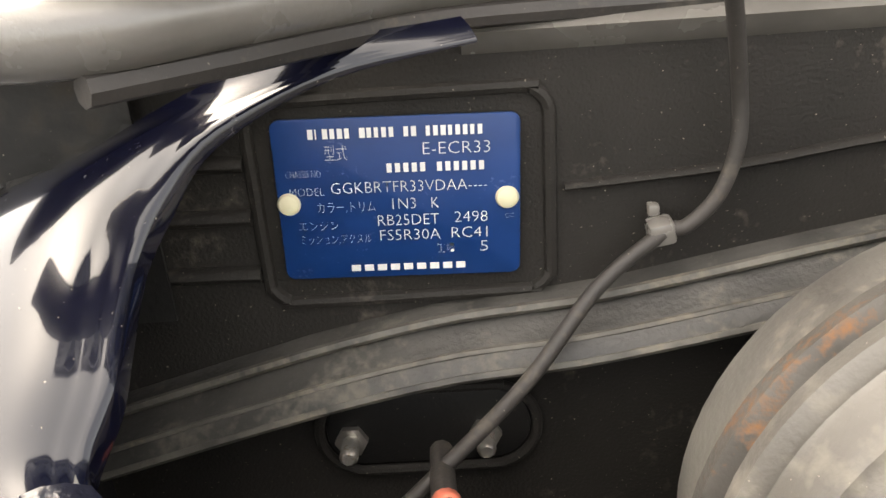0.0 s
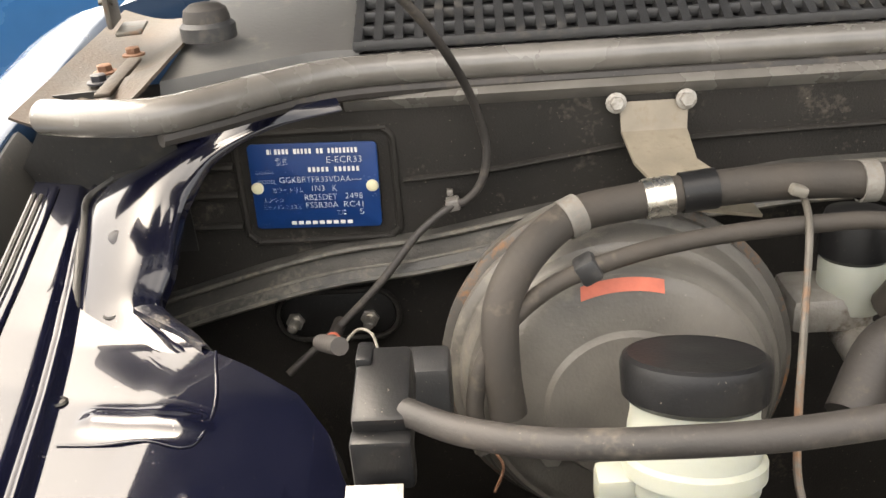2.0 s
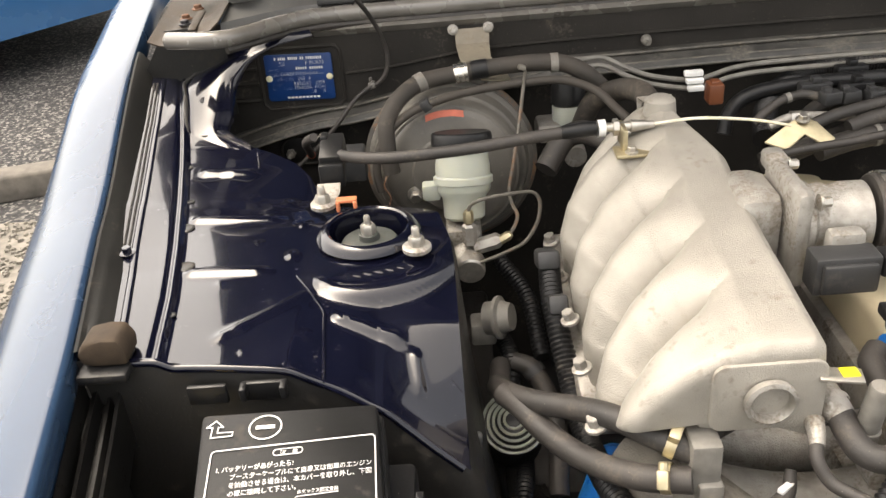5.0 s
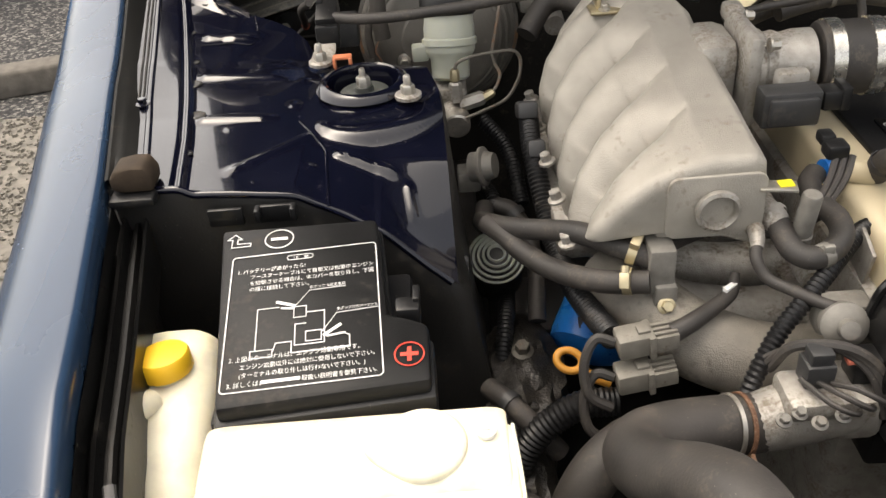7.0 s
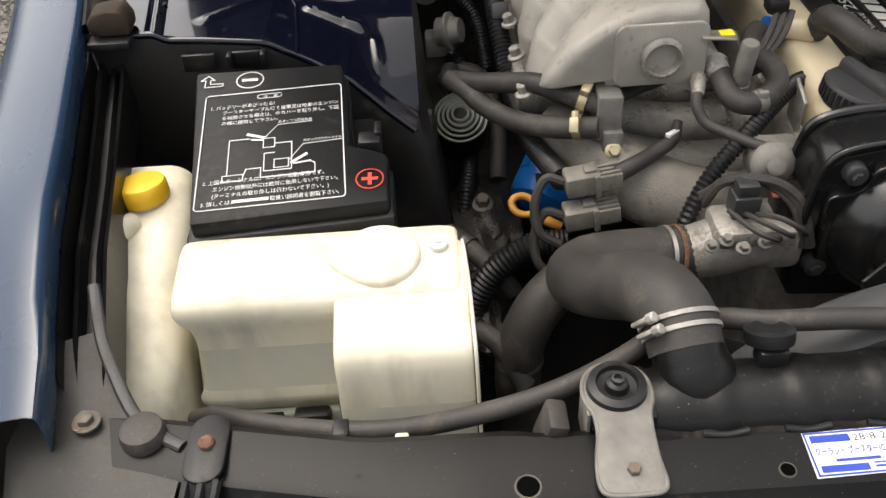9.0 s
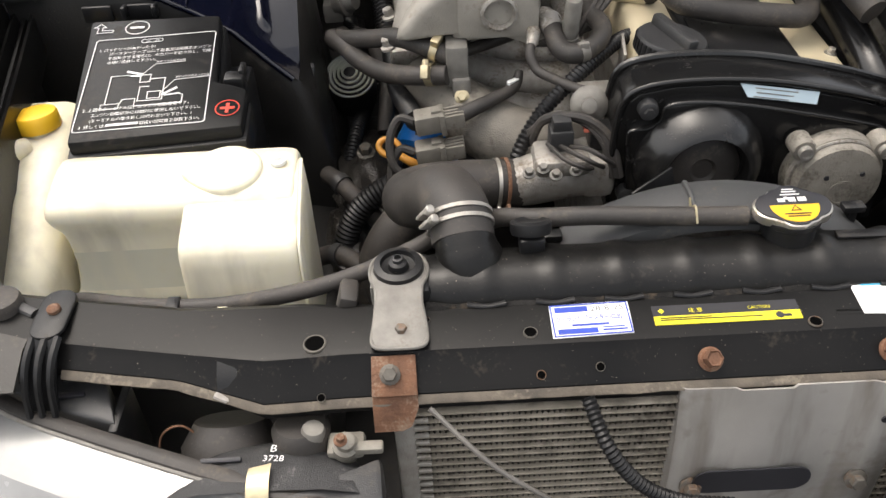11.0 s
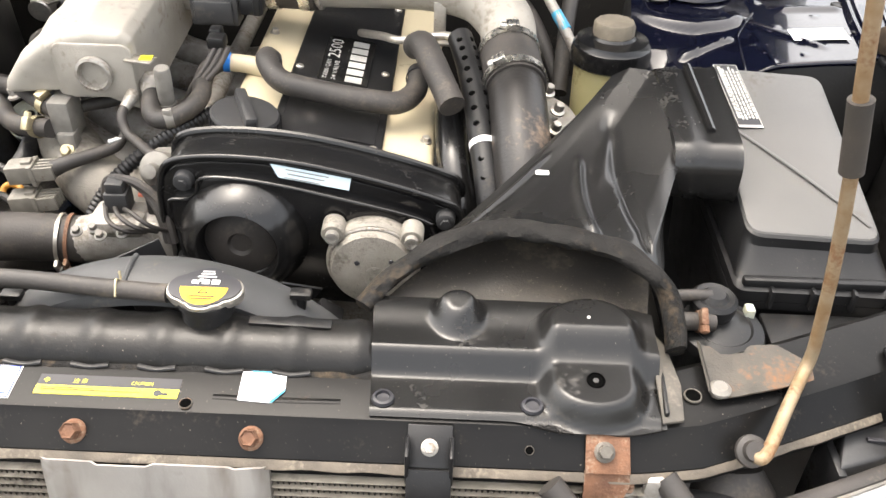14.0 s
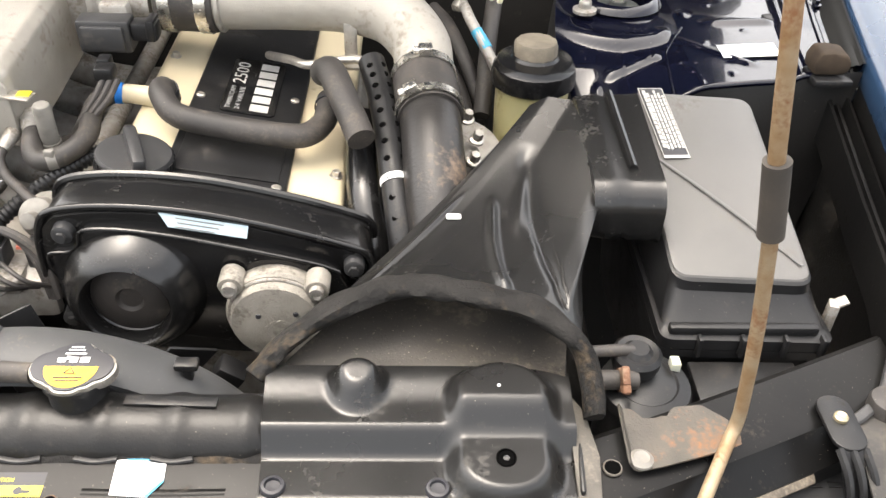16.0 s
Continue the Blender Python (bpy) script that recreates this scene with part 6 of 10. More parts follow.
# labels, bolts and brackets of the support
sticker = thing("service_sticker", (-0.167, -0.72, 0.7125), "blue and white foil service sticker with a handwritten date", "sticker")
SM = basis((-0.167, -0.7225, 0.7134), (1, 0.02, 0), (0, 1, 0.085))
part("foil", prism([SM @ Vector(p) for p in ((-0.033, -0.0175, 0), (0.032, -0.0165, 0), (0.033, 0.0175, 0), (-0.032, 0.0170, 0))], SM.to_3x3() @ Vector((0, 0, 0.0005)), 0), M_PAPER, sticker, "pale bluish foil")
SM2 = Matrix.Translation(SM.to_3x3() @ Vector((0, 0, 0.0006))) @ SM
part("blue_print", join(stroke(SM2, [(-0.031, -0.0160), (0.031, -0.0155), (0.0312, 0.0160), (-0.031, 0.0160)], 0.0012, closed=True), bar(SM2, -0.028, 0.0085, -0.001, 0.0140), bar(SM2, -0.028, -0.0140, 0.004, -0.0090), lettering("クーラント ブースター(CLB)", Matrix.Translation((0, 0, 0.0003)) @ SM2, 0.0068, -0.028, -0.001, width=0.053, thin=-0.00012), bar(SM2, -0.016, -0.0065, 0.014, -0.0045), bar(SM2, 0.008, -0.0125, 0.028, -0.0110), bar(SM2, 0.008, -0.0095, 0.026, -0.0085)), M_INK_B, sticker, "blue printed border and lines", 0)
part("handwriting", lettering("28-8-25", SM2, 0.0075, 0.001, 0.0085, width=0.027), M_INK_SHADE, sticker, "black handwritten 28-8-25", 0)
cau = thing("caution_label", (-0.057, -0.722, 0.7125), "yellow and black caution label on the support", "label")
CM = basis((-0.0575, -0.7235, 0.7133), (1, 0.0, 0), (0, 1, 0.085))
part("black_field", placed(box((0, 0.005, 0.0001), (0.118, 0.0125, 0.0006), 0), CM), M_INK_SHADE, cau, "black heading strip")
part("yellow_field", placed(box((0, -0.0045, 0.0003), (0.118, 0.0090, 0.0007), 0), CM), M_INK_Y, cau, "yellow lower strip")
CM2 = Matrix.Translation(CM.to_3x3() @ Vector((0, 0, 0.0008))) @ CM
part("lettering", lettering("CAUTION", CM2, 0.0050, 0.018, 0.0030, width=0.018), M_INK_Y, cau, "yellow word CAUTION", 0)
part("lettering", lettering("注 意", CM2, 0.0052, -0.030, 0.0030), M_INK_Y, cau, "yellow warning characters", 0)
part("diamond_mark", placed(lathe([(0.0026, 0), (0.0026, 0.0003)], (-0.052, 0.005, 0), (0, 0, 1), 4), CM2), M_INK_Y, cau, "yellow diamond mark", 0)
part("small_print", join(bar(CM2, -0.054, -0.0028, -0.012, -0.0020), bar(CM2, -0.054, -0.0048, 0.028, -0.0040), placed(lathe([(0.0035, 0), (0.0035, 0.0003)], (0.042, -0.0045, 0), (0, 0, 1), 8), CM2), bar(CM2, 0.045, -0.0065, 0.051, -0.0040)), M_INK_SHADE, cau, smooth=0)
wst = thing("white_sticker", (0.067, -0.716, 0.7125), "torn white paper sticker with a blue corner", "sticker")
part("paper", prism([(0.050, -0.701, 0.7160), (0.087, -0.7015, 0.7160), (0.0885, -0.720, 0.7143), (0.079, -0.7335, 0.7131), (0.051, -0.7315, 0.7131)], (0, 0, 0.0006), 0), M_PAPER, wst)
part("blue_corner", prism([(0.0885, -0.7185, 0.7153), (0.0885, -0.7215, 0.7151), (0.0795, -0.7335, 0.7139), (0.0765, -0.7330, 0.7139)], (0, 0, 0.0004), 0), M_INK_C, wst, smooth=0)
part("top_line", prism([(0.058, -0.7015, 0.7168), (0.082, -0.7018, 0.7168), (0.082, -0.7032, 0.7167), (0.058, -0.7030, 0.7167)], (0, 0, 0.0003), 0), M_INK_C, wst, smooth=0)
foam = thing("radiator_foam_strip", (0.03, -0.70, 0.712), "crumpled black foam strip between radiator and support", "foam strip")
rows = []
for k in range(130):
    x = -0.30 + 0.462 * k / 129
    j = [0.0016 * noise.noise(Vector((x * 60, q, 5))) for q in range(4)]
    rows.append([(x, -0.690, 0.714), (x, -0.694 + j[0], 0.7185 + j[1]), (x, -0.700 + j[2], 0.7175 + j[3]), (x, -0.7045 + j[0], 0.7155 + j[2] * 0.5), (x, -0.7065, 0.7120)])
part("strip", loft(rows), M_FOAM, foam, smooth=70)
for bx in (-0.077, 0.066):
    rbx = thing("support_bolt", (bx, -0.757, 0.69), "rusty flanged bolt in the radiator support", "bolt", "rusty support bolts")
    part("head", join(lathe([(0.0100, 0), (0.0100, 0.0025), (0.0082, 0.0045)], (bx, -0.7565, 0.6965), (0, -0.64, 0.77), 20), lathe([(0.0074, 0.004), (0.0074, 0.0135), (0.0064, 0.0150), (0.005, 0.0138)], (bx, -0.7565, 0.6965), (0, -0.64, 0.77), 6)), M_RUST, rbx)
# radiator mount bracket
mb = thing("radiator_mount", (-0.324, -0.70, 0.712), "grey zinc radiator bracket with a black rubber bush", "bracket")
half_ = [(0.0, -0.748), (0.017, -0.747), (0.0225, -0.740), (0.0215, -0.722), (0.0190, -0.708), (0.0195, -0.695), (0.0235, -0.684), (0.0245, -0.672), (0.0210, -0.660), (0.0120, -0.652), (0.0, -0.649)]
pts = half_ + [(-a, b) for a, b in reversed(half_[1:-1])]
plate = prism([(-0.3215 + a, b, 0.7155 + 0.016 * min(1, max(0, (b + 0.722) / 0.02))) for a, b in pts], (0, 0, 0.004), 0.001)
part("plate", plate, M_TAPE, mb, "dull zinc plate with folded edges")
rim_ = [(-0.3215 + a * 0.97, b, 0.7185 + 0.016 * min(1, max(0, (b + 0.722) / 0.02))) for a, b in pts]
part("folded_rim", tube(rim_ + rim_[:1], 0.0018, 4, 8), M_TAPE, mb, "raised folded rim")
part("bush", lathe([(0.0215, 0), (0.0205, 0.006), (0.0150, 0.0075), (0.0140, 0.0035), (0.0090, 0.0030), (0.0075, 0.008), (0.005, 0.0095)], (-0.3215, -0.673, 0.7350), (0, -0.05, 1), 36), M_PLASTIC, mb, "black rubber bush")
part("pin", lathe([(0.0045, 0), (0.0045, 0.013), (0.003, 0.0135), (0.0028, 0.010)], (-0.3215, -0.673, 0.735), (0, -0.05, 1), 14), M_PLASTIC_G, mb)
part("bolt", bolt((-0.320, -0.732, 0.7185), (0, 0, 1), 0.0048, 0.008, 1.7), M_RUSTY, mb, "dark rusty bolt")
part("side_leg", box((-0.3435, -0.678, 0.713), (0.003, 0.030, 0.040), 0.001), M_TAPE, mb)
part("mesh_flap", box((-0.368, -0.682, 0.706), (0.016, 0.028, 0.038), 0.004, Matrix.Rotation(radians(15), 4, "Y")), M_RUBBER, mb, "dark folded flap")


def grille_bracket(x, tilt, label):
    t = thing("grille_bracket", (x, -0.77, 0.66), label, "bracket", "rusty grille brackets")
    m = Matrix.Translation((x, -0.7655, 0.700)) @ Matrix.Rotation(radians(tilt), 4, "Y")
    n = Vector((0, -0.64, 0.77))
    up = Vector((0, 0.77, 0.64))
    o = Vector((x, -0.757, 0.698)) + n * 0.003
    q = [o + Vector((a, 0, 0)) + up * b for a, b in ((-0.018, -0.017), (0.018, -0.017), (0.0175, 0.015), (-0.0175, 0.015))]
    part("plate", prism(q, n * 0.003, 0.001), M_RUST, t, "rusty folded plate")
    low = loft([[(x - 0.018, -0.7705, 0.690), (x + 0.018, -0.7705, 0.690)], [(x - 0.018, -0.777, 0.680), (x + 0.018, -0.777, 0.680)], [(x - 0.018, -0.782, 0.664), (x + 0.012, -0.782, 0.664)], [(x - 0.018, -0.7835, 0.6605), (x + 0.004, -0.7835, 0.6605)]])
    part("leg", thick(low, 0.003), M_RUST, t)
    part("bolt", bolt(o + n * 0.003 - Vector((0.003, 0, 0)), n, 0.006, 0.009, 1.4), M_RUSTY, t)


grille_bracket(-0.327, 4, "rusty folded bracket bolted to the support")
grille_bracket(0.352, -4, "rusty folded bracket with a clean bolt head")

# condenser
con = thing("condenser", (0.0, -0.764, 0.30), "dusty finned air-conditioning condenser behind the bumper", "condenser")
ROW = 0.0096
for k in range(37):
    part("cooling_tube", box((0.035, -0.7660, 0.6665 - ROW * k), (0.70, 0.0160, 0.0018), 0.0005), M_FIN, con)
vs, fs = [], []
for k in range(36):
    z0, z1 = 0.6665 - ROW * k - 0.0012, 0.6665 - ROW * (k + 1) + 0.0012
    for j in range(300):
        x = -0.312 + 0.00232 * j
        za, zb = (z0, z1) if j % 2 else (z1, z0)
        b = len(vs)
        yy = -0.7715 + 0.0006 * (j * 7 % 5) / 4
        vs += [(x, yy, za), (x + 0.00232, yy, zb), (x + 0.00232, -0.758, zb), (x, -0.758, za)]
        fs.append((b, b + 1, b + 2, b + 3))
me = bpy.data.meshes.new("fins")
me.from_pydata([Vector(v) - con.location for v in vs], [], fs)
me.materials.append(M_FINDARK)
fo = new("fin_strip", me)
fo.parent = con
tagged(fo, "dark zigzag fins with paler dusty patches", kind="stuff")
# added black sheet, paints the shade behind the fins
part("fin_shade_sheet", box((0.035, -0.753, 0.49), (0.70, 0.004, 0.40), 0.0), M_INK_SHADE, con)
for k in range(36):
    part("fin_end", box((-0.3085, -0.7745, 0.6617 - ROW * k), (0.012, 0.004, 0.0034), 0.001), M_CASTD, con)
part("header", box((-0.322, -0.764, 0.50), (0.018, 0.022, 0.37), 0.004), M_CASTD, con, "dull aluminium end tank")
part("header", box((0.392, -0.764, 0.50), (0.018, 0.022, 0.37), 0.004), M_CASTD, con, "dull aluminium end tank")
lp = thing("latch_support_panel", (-0.01, -0.79, 0.40), "bare grey sheet metal latch support in front of the condenser", "panel")
rows = []
for k in range(26):
    z = 0.684 - 0.30 * k / 25
    d = 0.012 * math.sin(min(1.0, k / 8) * 1.57)
    rows.append([(x, -0.776 - d + dy, z) for x, dy in ((-0.103, 0.022), (-0.102, 0.003), (-0.097, 0.0), (-0.06, -0.001), (-0.055, -0.004), (-0.015, -0.004), (-0.010, -0.001), (0.05, -0.001), (0.055, -0.003), (0.077, 0.0), (0.082, 0.003), (0.083, 0.022))])
part("panel", thick(loft(rows), 0.002), M_GREYPANEL, lp, "streaked grey metal", 40)
part("hole", lathe([(0.004, 0), (0.004, 0.0012)], (0.060, -0.7915, 0.655), (0, -1, 0), 14), M_INK_SHADE, lp)
part("opening", prism([(-0.035 + a, -0.7935, 0.585 + b) for a, b in rrect(0.10, 0.030, 0.014)], (0, -0.0015, 0), 0), M_INK_SHADE, lp, "dark slot")
for x in (-0.085, 0.055):
    part("latch_bolt", bolt((x, -0.793, 0.578), (0, -1, 0.3), 0.0065, 0.010), M_RUSTY, lp)
bh = thing("hood_cable", (-0.2, -0.81, 0.55), "thin grey cable slanting across the condenser", "cable")
part("cable", tube([(-0.30, -0.786, 0.690), (-0.255, -0.815, 0.655), (-0.21, -0.822, 0.615), (-0.165, -0.826, 0.572), (-0.12, -0.826, 0.53), (-0.05, -0.82, 0.50)], 0.0023, 6, 8), M_SEAL, bh)
lm = thing("corrugated_loom", (-0.13, -0.82, 0.6), "black corrugated wiring conduit in front of the condenser", "conduit")
part("conduit", tube([(-0.178, -0.785, 0.692), (-0.165, -0.815, 0.668), (-0.140, -0.826, 0.635), (-0.105, -0.828, 0.612), (-0.06, -0.825, 0.598)], 0.0063, 8, 12, ripple=0.0014, pitch=0.0042), M_PLASTIC, lm)
# fan bracket in front of the condenser
fb = thing("auxiliary_fan", (0.20, -0.83, 0.45), "black plastic auxiliary fan shroud bolted to the support", "fan")
bk = part("bracket", join(box((0.210, -0.7625, 0.703), (0.036, 0.004, 0.034), 0.001, Matrix.Rotation(radians(-50), 4, "X")), box((0.1925, -0.772, 0.697), (0.003, 0.022, 0.034), 0.001), box((0.2275, -0.772, 0.697), (0.003, 0.022, 0.034), 0.001), box((0.210, -0.786, 0.678), (0.036, 0.004, 0.036), 0.001, Matrix.Rotation(radians(-25), 4, "X"))), M_PLASTIC, fb, "black bracket")
part("bolt", bolt((0.210, -0.765, 0.7045), (0, -0.64, 0.77), 0.0052, 0.009, 1.35), M_CASTD, bk, "zinc bolt")
for a, b in (((0.192, 0.662), (0.222, 0.610)), ((0.228, 0.662), (0.192, 0.610)), ((0.192, 0.664), (0.150, 0.612)), ((0.228, 0.664), (0.262, 0.612)), ((0.210, 0.660), (0.210, 0.610))):
    part("strut", tube([(a[0], -0.793, a[1]), ((a[0] + b[0]) / 2, -0.812, (a[1] + b[1]) / 2), (b[0], -0.825, b[1])], 0.0032, 3, 6), M_PLASTIC_G, fb)
rows = []
for k in range(33):
    a = radians(15 + 150 * k / 32)
    rows.append([(0.20 + r * math.cos(a), y, 0.455 + r * math.sin(a)) for r, y in ((0.175, -0.822), (0.178, -0.840), (0.160, -0.846), (0.150, -0.842), (0.148, -0.82))])
part("ring", thick(loft(rows), 0.002), M_PLASTIC, fb, "curved shroud ring")
part("side_skirt", prism([(0.06, -0.82, 0.64), (0.19, -0.82, 0.615), (0.19, -0.82, 0.56), (0.07, -0.82, 0.50)], (0, -0.008, 0), 0.003), M_PLASTIC, fb)
for k in range(26):
    a = radians(20 + 140 * k / 25)
    part("guard_rib", tube([(0.20 + 0.152 * math.cos(a), -0.842, 0.455 + 0.152 * math.sin(a)), (0.20 + 0.08 * math.cos(a), -0.846, 0.455 + 0.08 * math.sin(a))], 0.0016, 2, 6), M_PLASTIC_G, fb)
FL = basis((0.105, -0.8295, 0.607), (1, 0, 0.12), (0, 0.3, 1))
part("foil_label", placed(box((0, 0, 0), (0.036, 0.018, 0.0008), 0.0003), FL), M_PAPER, fb, "small white foil label")


# ---- firewall side ----
idp = thing("identification_plate", (-0.675, 0.430, 0.805), "blue metal identification plate with stamped white characters", "plate")
PM = basis((-0.6745, 0.4255, 0.8470), (1, 0, -0.03), (0.03, 0, 1))
part("plate", placed(prism([(a, b, -0.002) for a, b in rrect(0.1010, 0.0715, 0.004, 4)], (0, 0, 0.0014), 0.0003), PM), M_BLUEPL, idp, "blue enamelled plate")
PX, PZ = 0.1010 / 441, 0.0715 / 280


def pt(body, x0, x1, y, cap=20):
    """Stamped letters on the plate: left and right edge, middle height, height of the capitals."""
    h = cap * PZ
    return lettering(body, PM, h / 0.70, (x0 - 698.5) * PX, (345 - y) * PZ - h / 2, width=(x1 - x0) * PX, thin=0.00016)


def pb(x0, x1, y, h):
    return bar(PM, (x0 - 698.5) * PX, (345 - y - h / 2) * PZ, (x1 - 698.5) * PX, (345 - y + h / 2) * PZ, 0.0003)


stamp = [pt("型式", 570, 610, 262, 20), pt("E-ECR33", 743, 862, 258, 21), pt("CHASSIS NO", 497, 560, 295, 13), pt("MODEL", 500, 562, 326, 14),
         pt("GGKBRTFR33VDAA----", 575, 857, 321, 20), pt("カラー,トリム", 547, 652, 355, 16), pt("1N3", 680, 722, 351, 20), pt("K", 755, 768, 351, 20),
         pt("エンジン", 510, 582, 387, 14), pt("RB25DET", 655, 767, 380, 20), pt("2498", 797, 857, 378, 20), pt("CC", 890, 906, 379, 8),
         pt("ミッション,アクスル", 510, 640, 412, 14), pt("FS5R30A", 657, 768, 407, 20), pt("RC41", 789, 855, 406, 20), pt("工場", 763, 795, 435, 15), pt("5", 842, 856, 432, 20)]
x = 545
for w in (13, 6, 13, 12, 13, 12, 0, 14, 12, 11, 12, 12, 0, 12, 13, 0, 11, 12, 13, 11, 12, 12, 11, 12):
    if w:
        stamp.append(pb(x, x + w - 4, 229, 16))
    x += 13.0
for k in range(12):
    if k != 5:
        stamp.append(pb(680 + 15 * k, 680 + 15 * k + 9, 289, 15))
for k in range(9):
    stamp.append(pb(602 + 24.6 * k, 602 + 24.6 * k + 17, 466, 11))
for mark in stamp:
    part("stamped_mark", mark, M_INK_W, idp, "", 0)
for x in (-0.7205, -0.6295):
    part("rivet", lathe([(0.0048, 0), (0.0050, 0.0018), (0.0042, 0.0034), (0.002, 0.0042)], (x, 0.4275, 0.8465 - 0.03 * (x + 0.675)), (0, -1, 0), 20), M_RIVET, idp, "cream plastic rivet")

wire = thing("ground_wire", (-0.60, 0.40, 0.70), "thin black cable clipped to the firewall", "cable")
part("cable", tube([(-0.60, 0.33, 1.02), (-0.571, 0.359, 0.975), (-0.552, 0.395, 0.93), (-0.541, 0.413, 0.89), (-0.539, 0.415, 0.866), (-0.545, 0.415, 0.845), (-0.557, 0.415, 0.832), (-0.567, 0.415, 0.829), (-0.595, 0.405, 0.811), (-0.625, 0.388, 0.780), (-0.659, 0.378, 0.749), (-0.703, 0.36, 0.716)], 0.0033, 8, 10), M_RUBBER, wire)
part("clip", join(box((-0.567, 0.418, 0.829), (0.011, 0.012, 0.010), 0.002, Matrix.Rotation(radians(-10), 4, "Y")), box((-0.569, 0.425, 0.836), (0.005, 0.006, 0.005), 0.001)), M_SEAL, wire, "grey plastic clip")

bst = thing("brake_booster", (-0.455, 0.33, 0.62), "large dusty black brake booster drum with a rusty rim", "brake booster")
bax = Vector((0, -1, 0.10))
bbase = Vector((-0.456, 0.360, 0.738))
part("drum", lathe([(0.095, 0), (0.116, 0.006), (0.119, 0.020), (0.1195, 0.040)], bbase, bax, 64), mat("booster_rear", (0.17, 0.16, 0.142), 0.45, col2=(0.10, 0.092, 0.082), scale=25, bump=0.25, dirt=(0.26, 0.235, 0.195), dscale=18, damount=0.30, speck=0.05), bst, "dusty rear shell")
part("rim", lathe([(0.1185, 0.038), (0.1235, 0.040), (0.1240, 0.047), (0.1185, 0.050)], bbase, bax, 64), mat("rusty_rim", (0.11, 0.10, 0.088), 0.55, col2=(0.055, 0.050, 0.044), scale=30, bump=0.35, dirt=(0.22, 0.105, 0.045), dscale=34, damount=0.34), bst, "rust-spotted crimped rim")
part("front_shell", lathe([(0.118, 0.049), (0.1175, 0.056), (0.113, 0.060), (0.111, 0.0605), (0.1095, 0.063), (0.108, 0.074), (0.105, 0.0795), (0.1015, 0.081), (0.0995, 0.084), (0.0985, 0.090), (0.094, 0.0955), (0.0905, 0.0960), (0.089, 0.098), (0.080, 0.101), (0.055, 0.105), (0.052, 0.109), (0.030, 0.111)], bbase, bax, 64), mat("booster_front", (0.160, 0.148, 0.130), 0.40, col2=(0.075, 0.069, 0.061), scale=13, bump=0.22, bscale=400, dirt=(0.23, 0.21, 0.175), dscale=9, damount=0.26, speck=0.07, spec=0.5), bst, "stepped black front shell")
rows = []
for k in range(13):
    th_ = k / 12
    p0 = []
    for r, h in ((0.0805, 0.1012), (0.0850, 0.0998), (0.0888, 0.0985)):
        x = -0.030 + 0.052 * th_
        z = math.sqrt(r * r - x * x)
        p0.append(bbase + Vector((x, 0, 0)) + bax.normalized() * (h + 0.0006) + Vector((0, bax.normalized().z, -bax.normalized().y)) * z)
    rows.append(p0)
part("paint_mark", thick(loft(rows), 0.0004), M_RED, bst, "faded red paint mark")
mc = thing("master_cylinder", (-0.442, 0.15, 0.66), "cast brake master cylinder under its reservoir", "master cylinder")
part("barrel", join(lathe([(0.024, 0), (0.024, 0.012), (0.019, 0.016), (0.019, 0.10), (0.0175, 0.105), (0.0175, 0.19), (0.015, 0.196), (0.006, 0.197)], (-0.444, 0.285, 0.722), (0, -1, -0.13), 28), box((-0.445, 0.150, 0.722), (0.045, 0.07, 0.024), 0.008), box((-0.50, 0.262, 0.72), (0.045, 0.012, 0.035), 0.006)), M_CASTD, mc, "dull cast barrel")
part("flange_nut", bolt((-0.508, 0.254, 0.722), (0, -1, 0), 0.008, 0.016), M_STEEL, mc)
part("end_cap", lathe([(0.0185, 0), (0.0185, 0.02), (0.016, 0.022)], (-0.440, 0.100, 0.698), (0, -1, -0.13), 28), M_STEEL, mc)
part("side_union", join(lathe([(0.010, 0), (0.010, 0.03), (0.007, 0.034)], (-0.432, 0.105, 0.715), (0.9, -0.1, 0.3), 6), lathe([(0.009, 0), (0.009, 0.025), (0.006, 0.028)], (-0.438, 0.104, 0.722), (0, 0, 1), 6)), M_CASTD, mc)
part("union_nut", lathe([(0.0065, 0), (0.0065, 0.012), (0.0045, 0.016)], (-0.438, 0.1035, 0.752), (0, 0, 1), 6), M_BRASS, mc, "yellow union nut")
part("union_nut", lathe([(0.006, 0), (0.006, 0.014), (0.004, 0.018)], (-0.402, 0.101, 0.724), (0.8, -0.1, 0.5), 6), M_BRASS, mc, "yellow union nut")
res = thing("brake_fluid_reservoir", (-0.44, 0.145, 0.735), "milky brake fluid reservoir with a black screw cap", "reservoir")
rax = Vector((0.03, 0.30, 1))
rb = Vector((-0.4425, 0.140, 0.738))
part("body", lathe([(0.022, 0), (0.026, 0.004), (0.027, 0.028), (0.033, 0.036), (0.0345, 0.040), (0.0345, 0.070), (0.033, 0.078), (0.033, 0.088)], rb, rax, 36), M_RESERV, res, "milky plastic body with fluid inside")
part("belt", lathe([(0.0345, 0.0), (0.0375, 0.001), (0.0375, 0.009), (0.0345, 0.011)], rb + rax.normalized() * 0.046, rax, 36, closed=False), M_RESERV, res, "moulded belt")
part("cap", lathe([(0.0345, 0.086), (0.0375, 0.089), (0.0385, 0.104), (0.037, 0.109), (0.0345, 0.1105), (0.032, 0.1100), (0.010, 0.1104)], rb, rax, 40), M_PLASTIC, res, "black screw cap")
part("side_stub", join(box((-0.482, 0.150, 0.776), (0.022, 0.018, 0.022), 0.003), box((-0.470, 0.155, 0.776), (0.02, 0.012, 0.014), 0.002)), M_RESERV, res, "milky sensor stub")
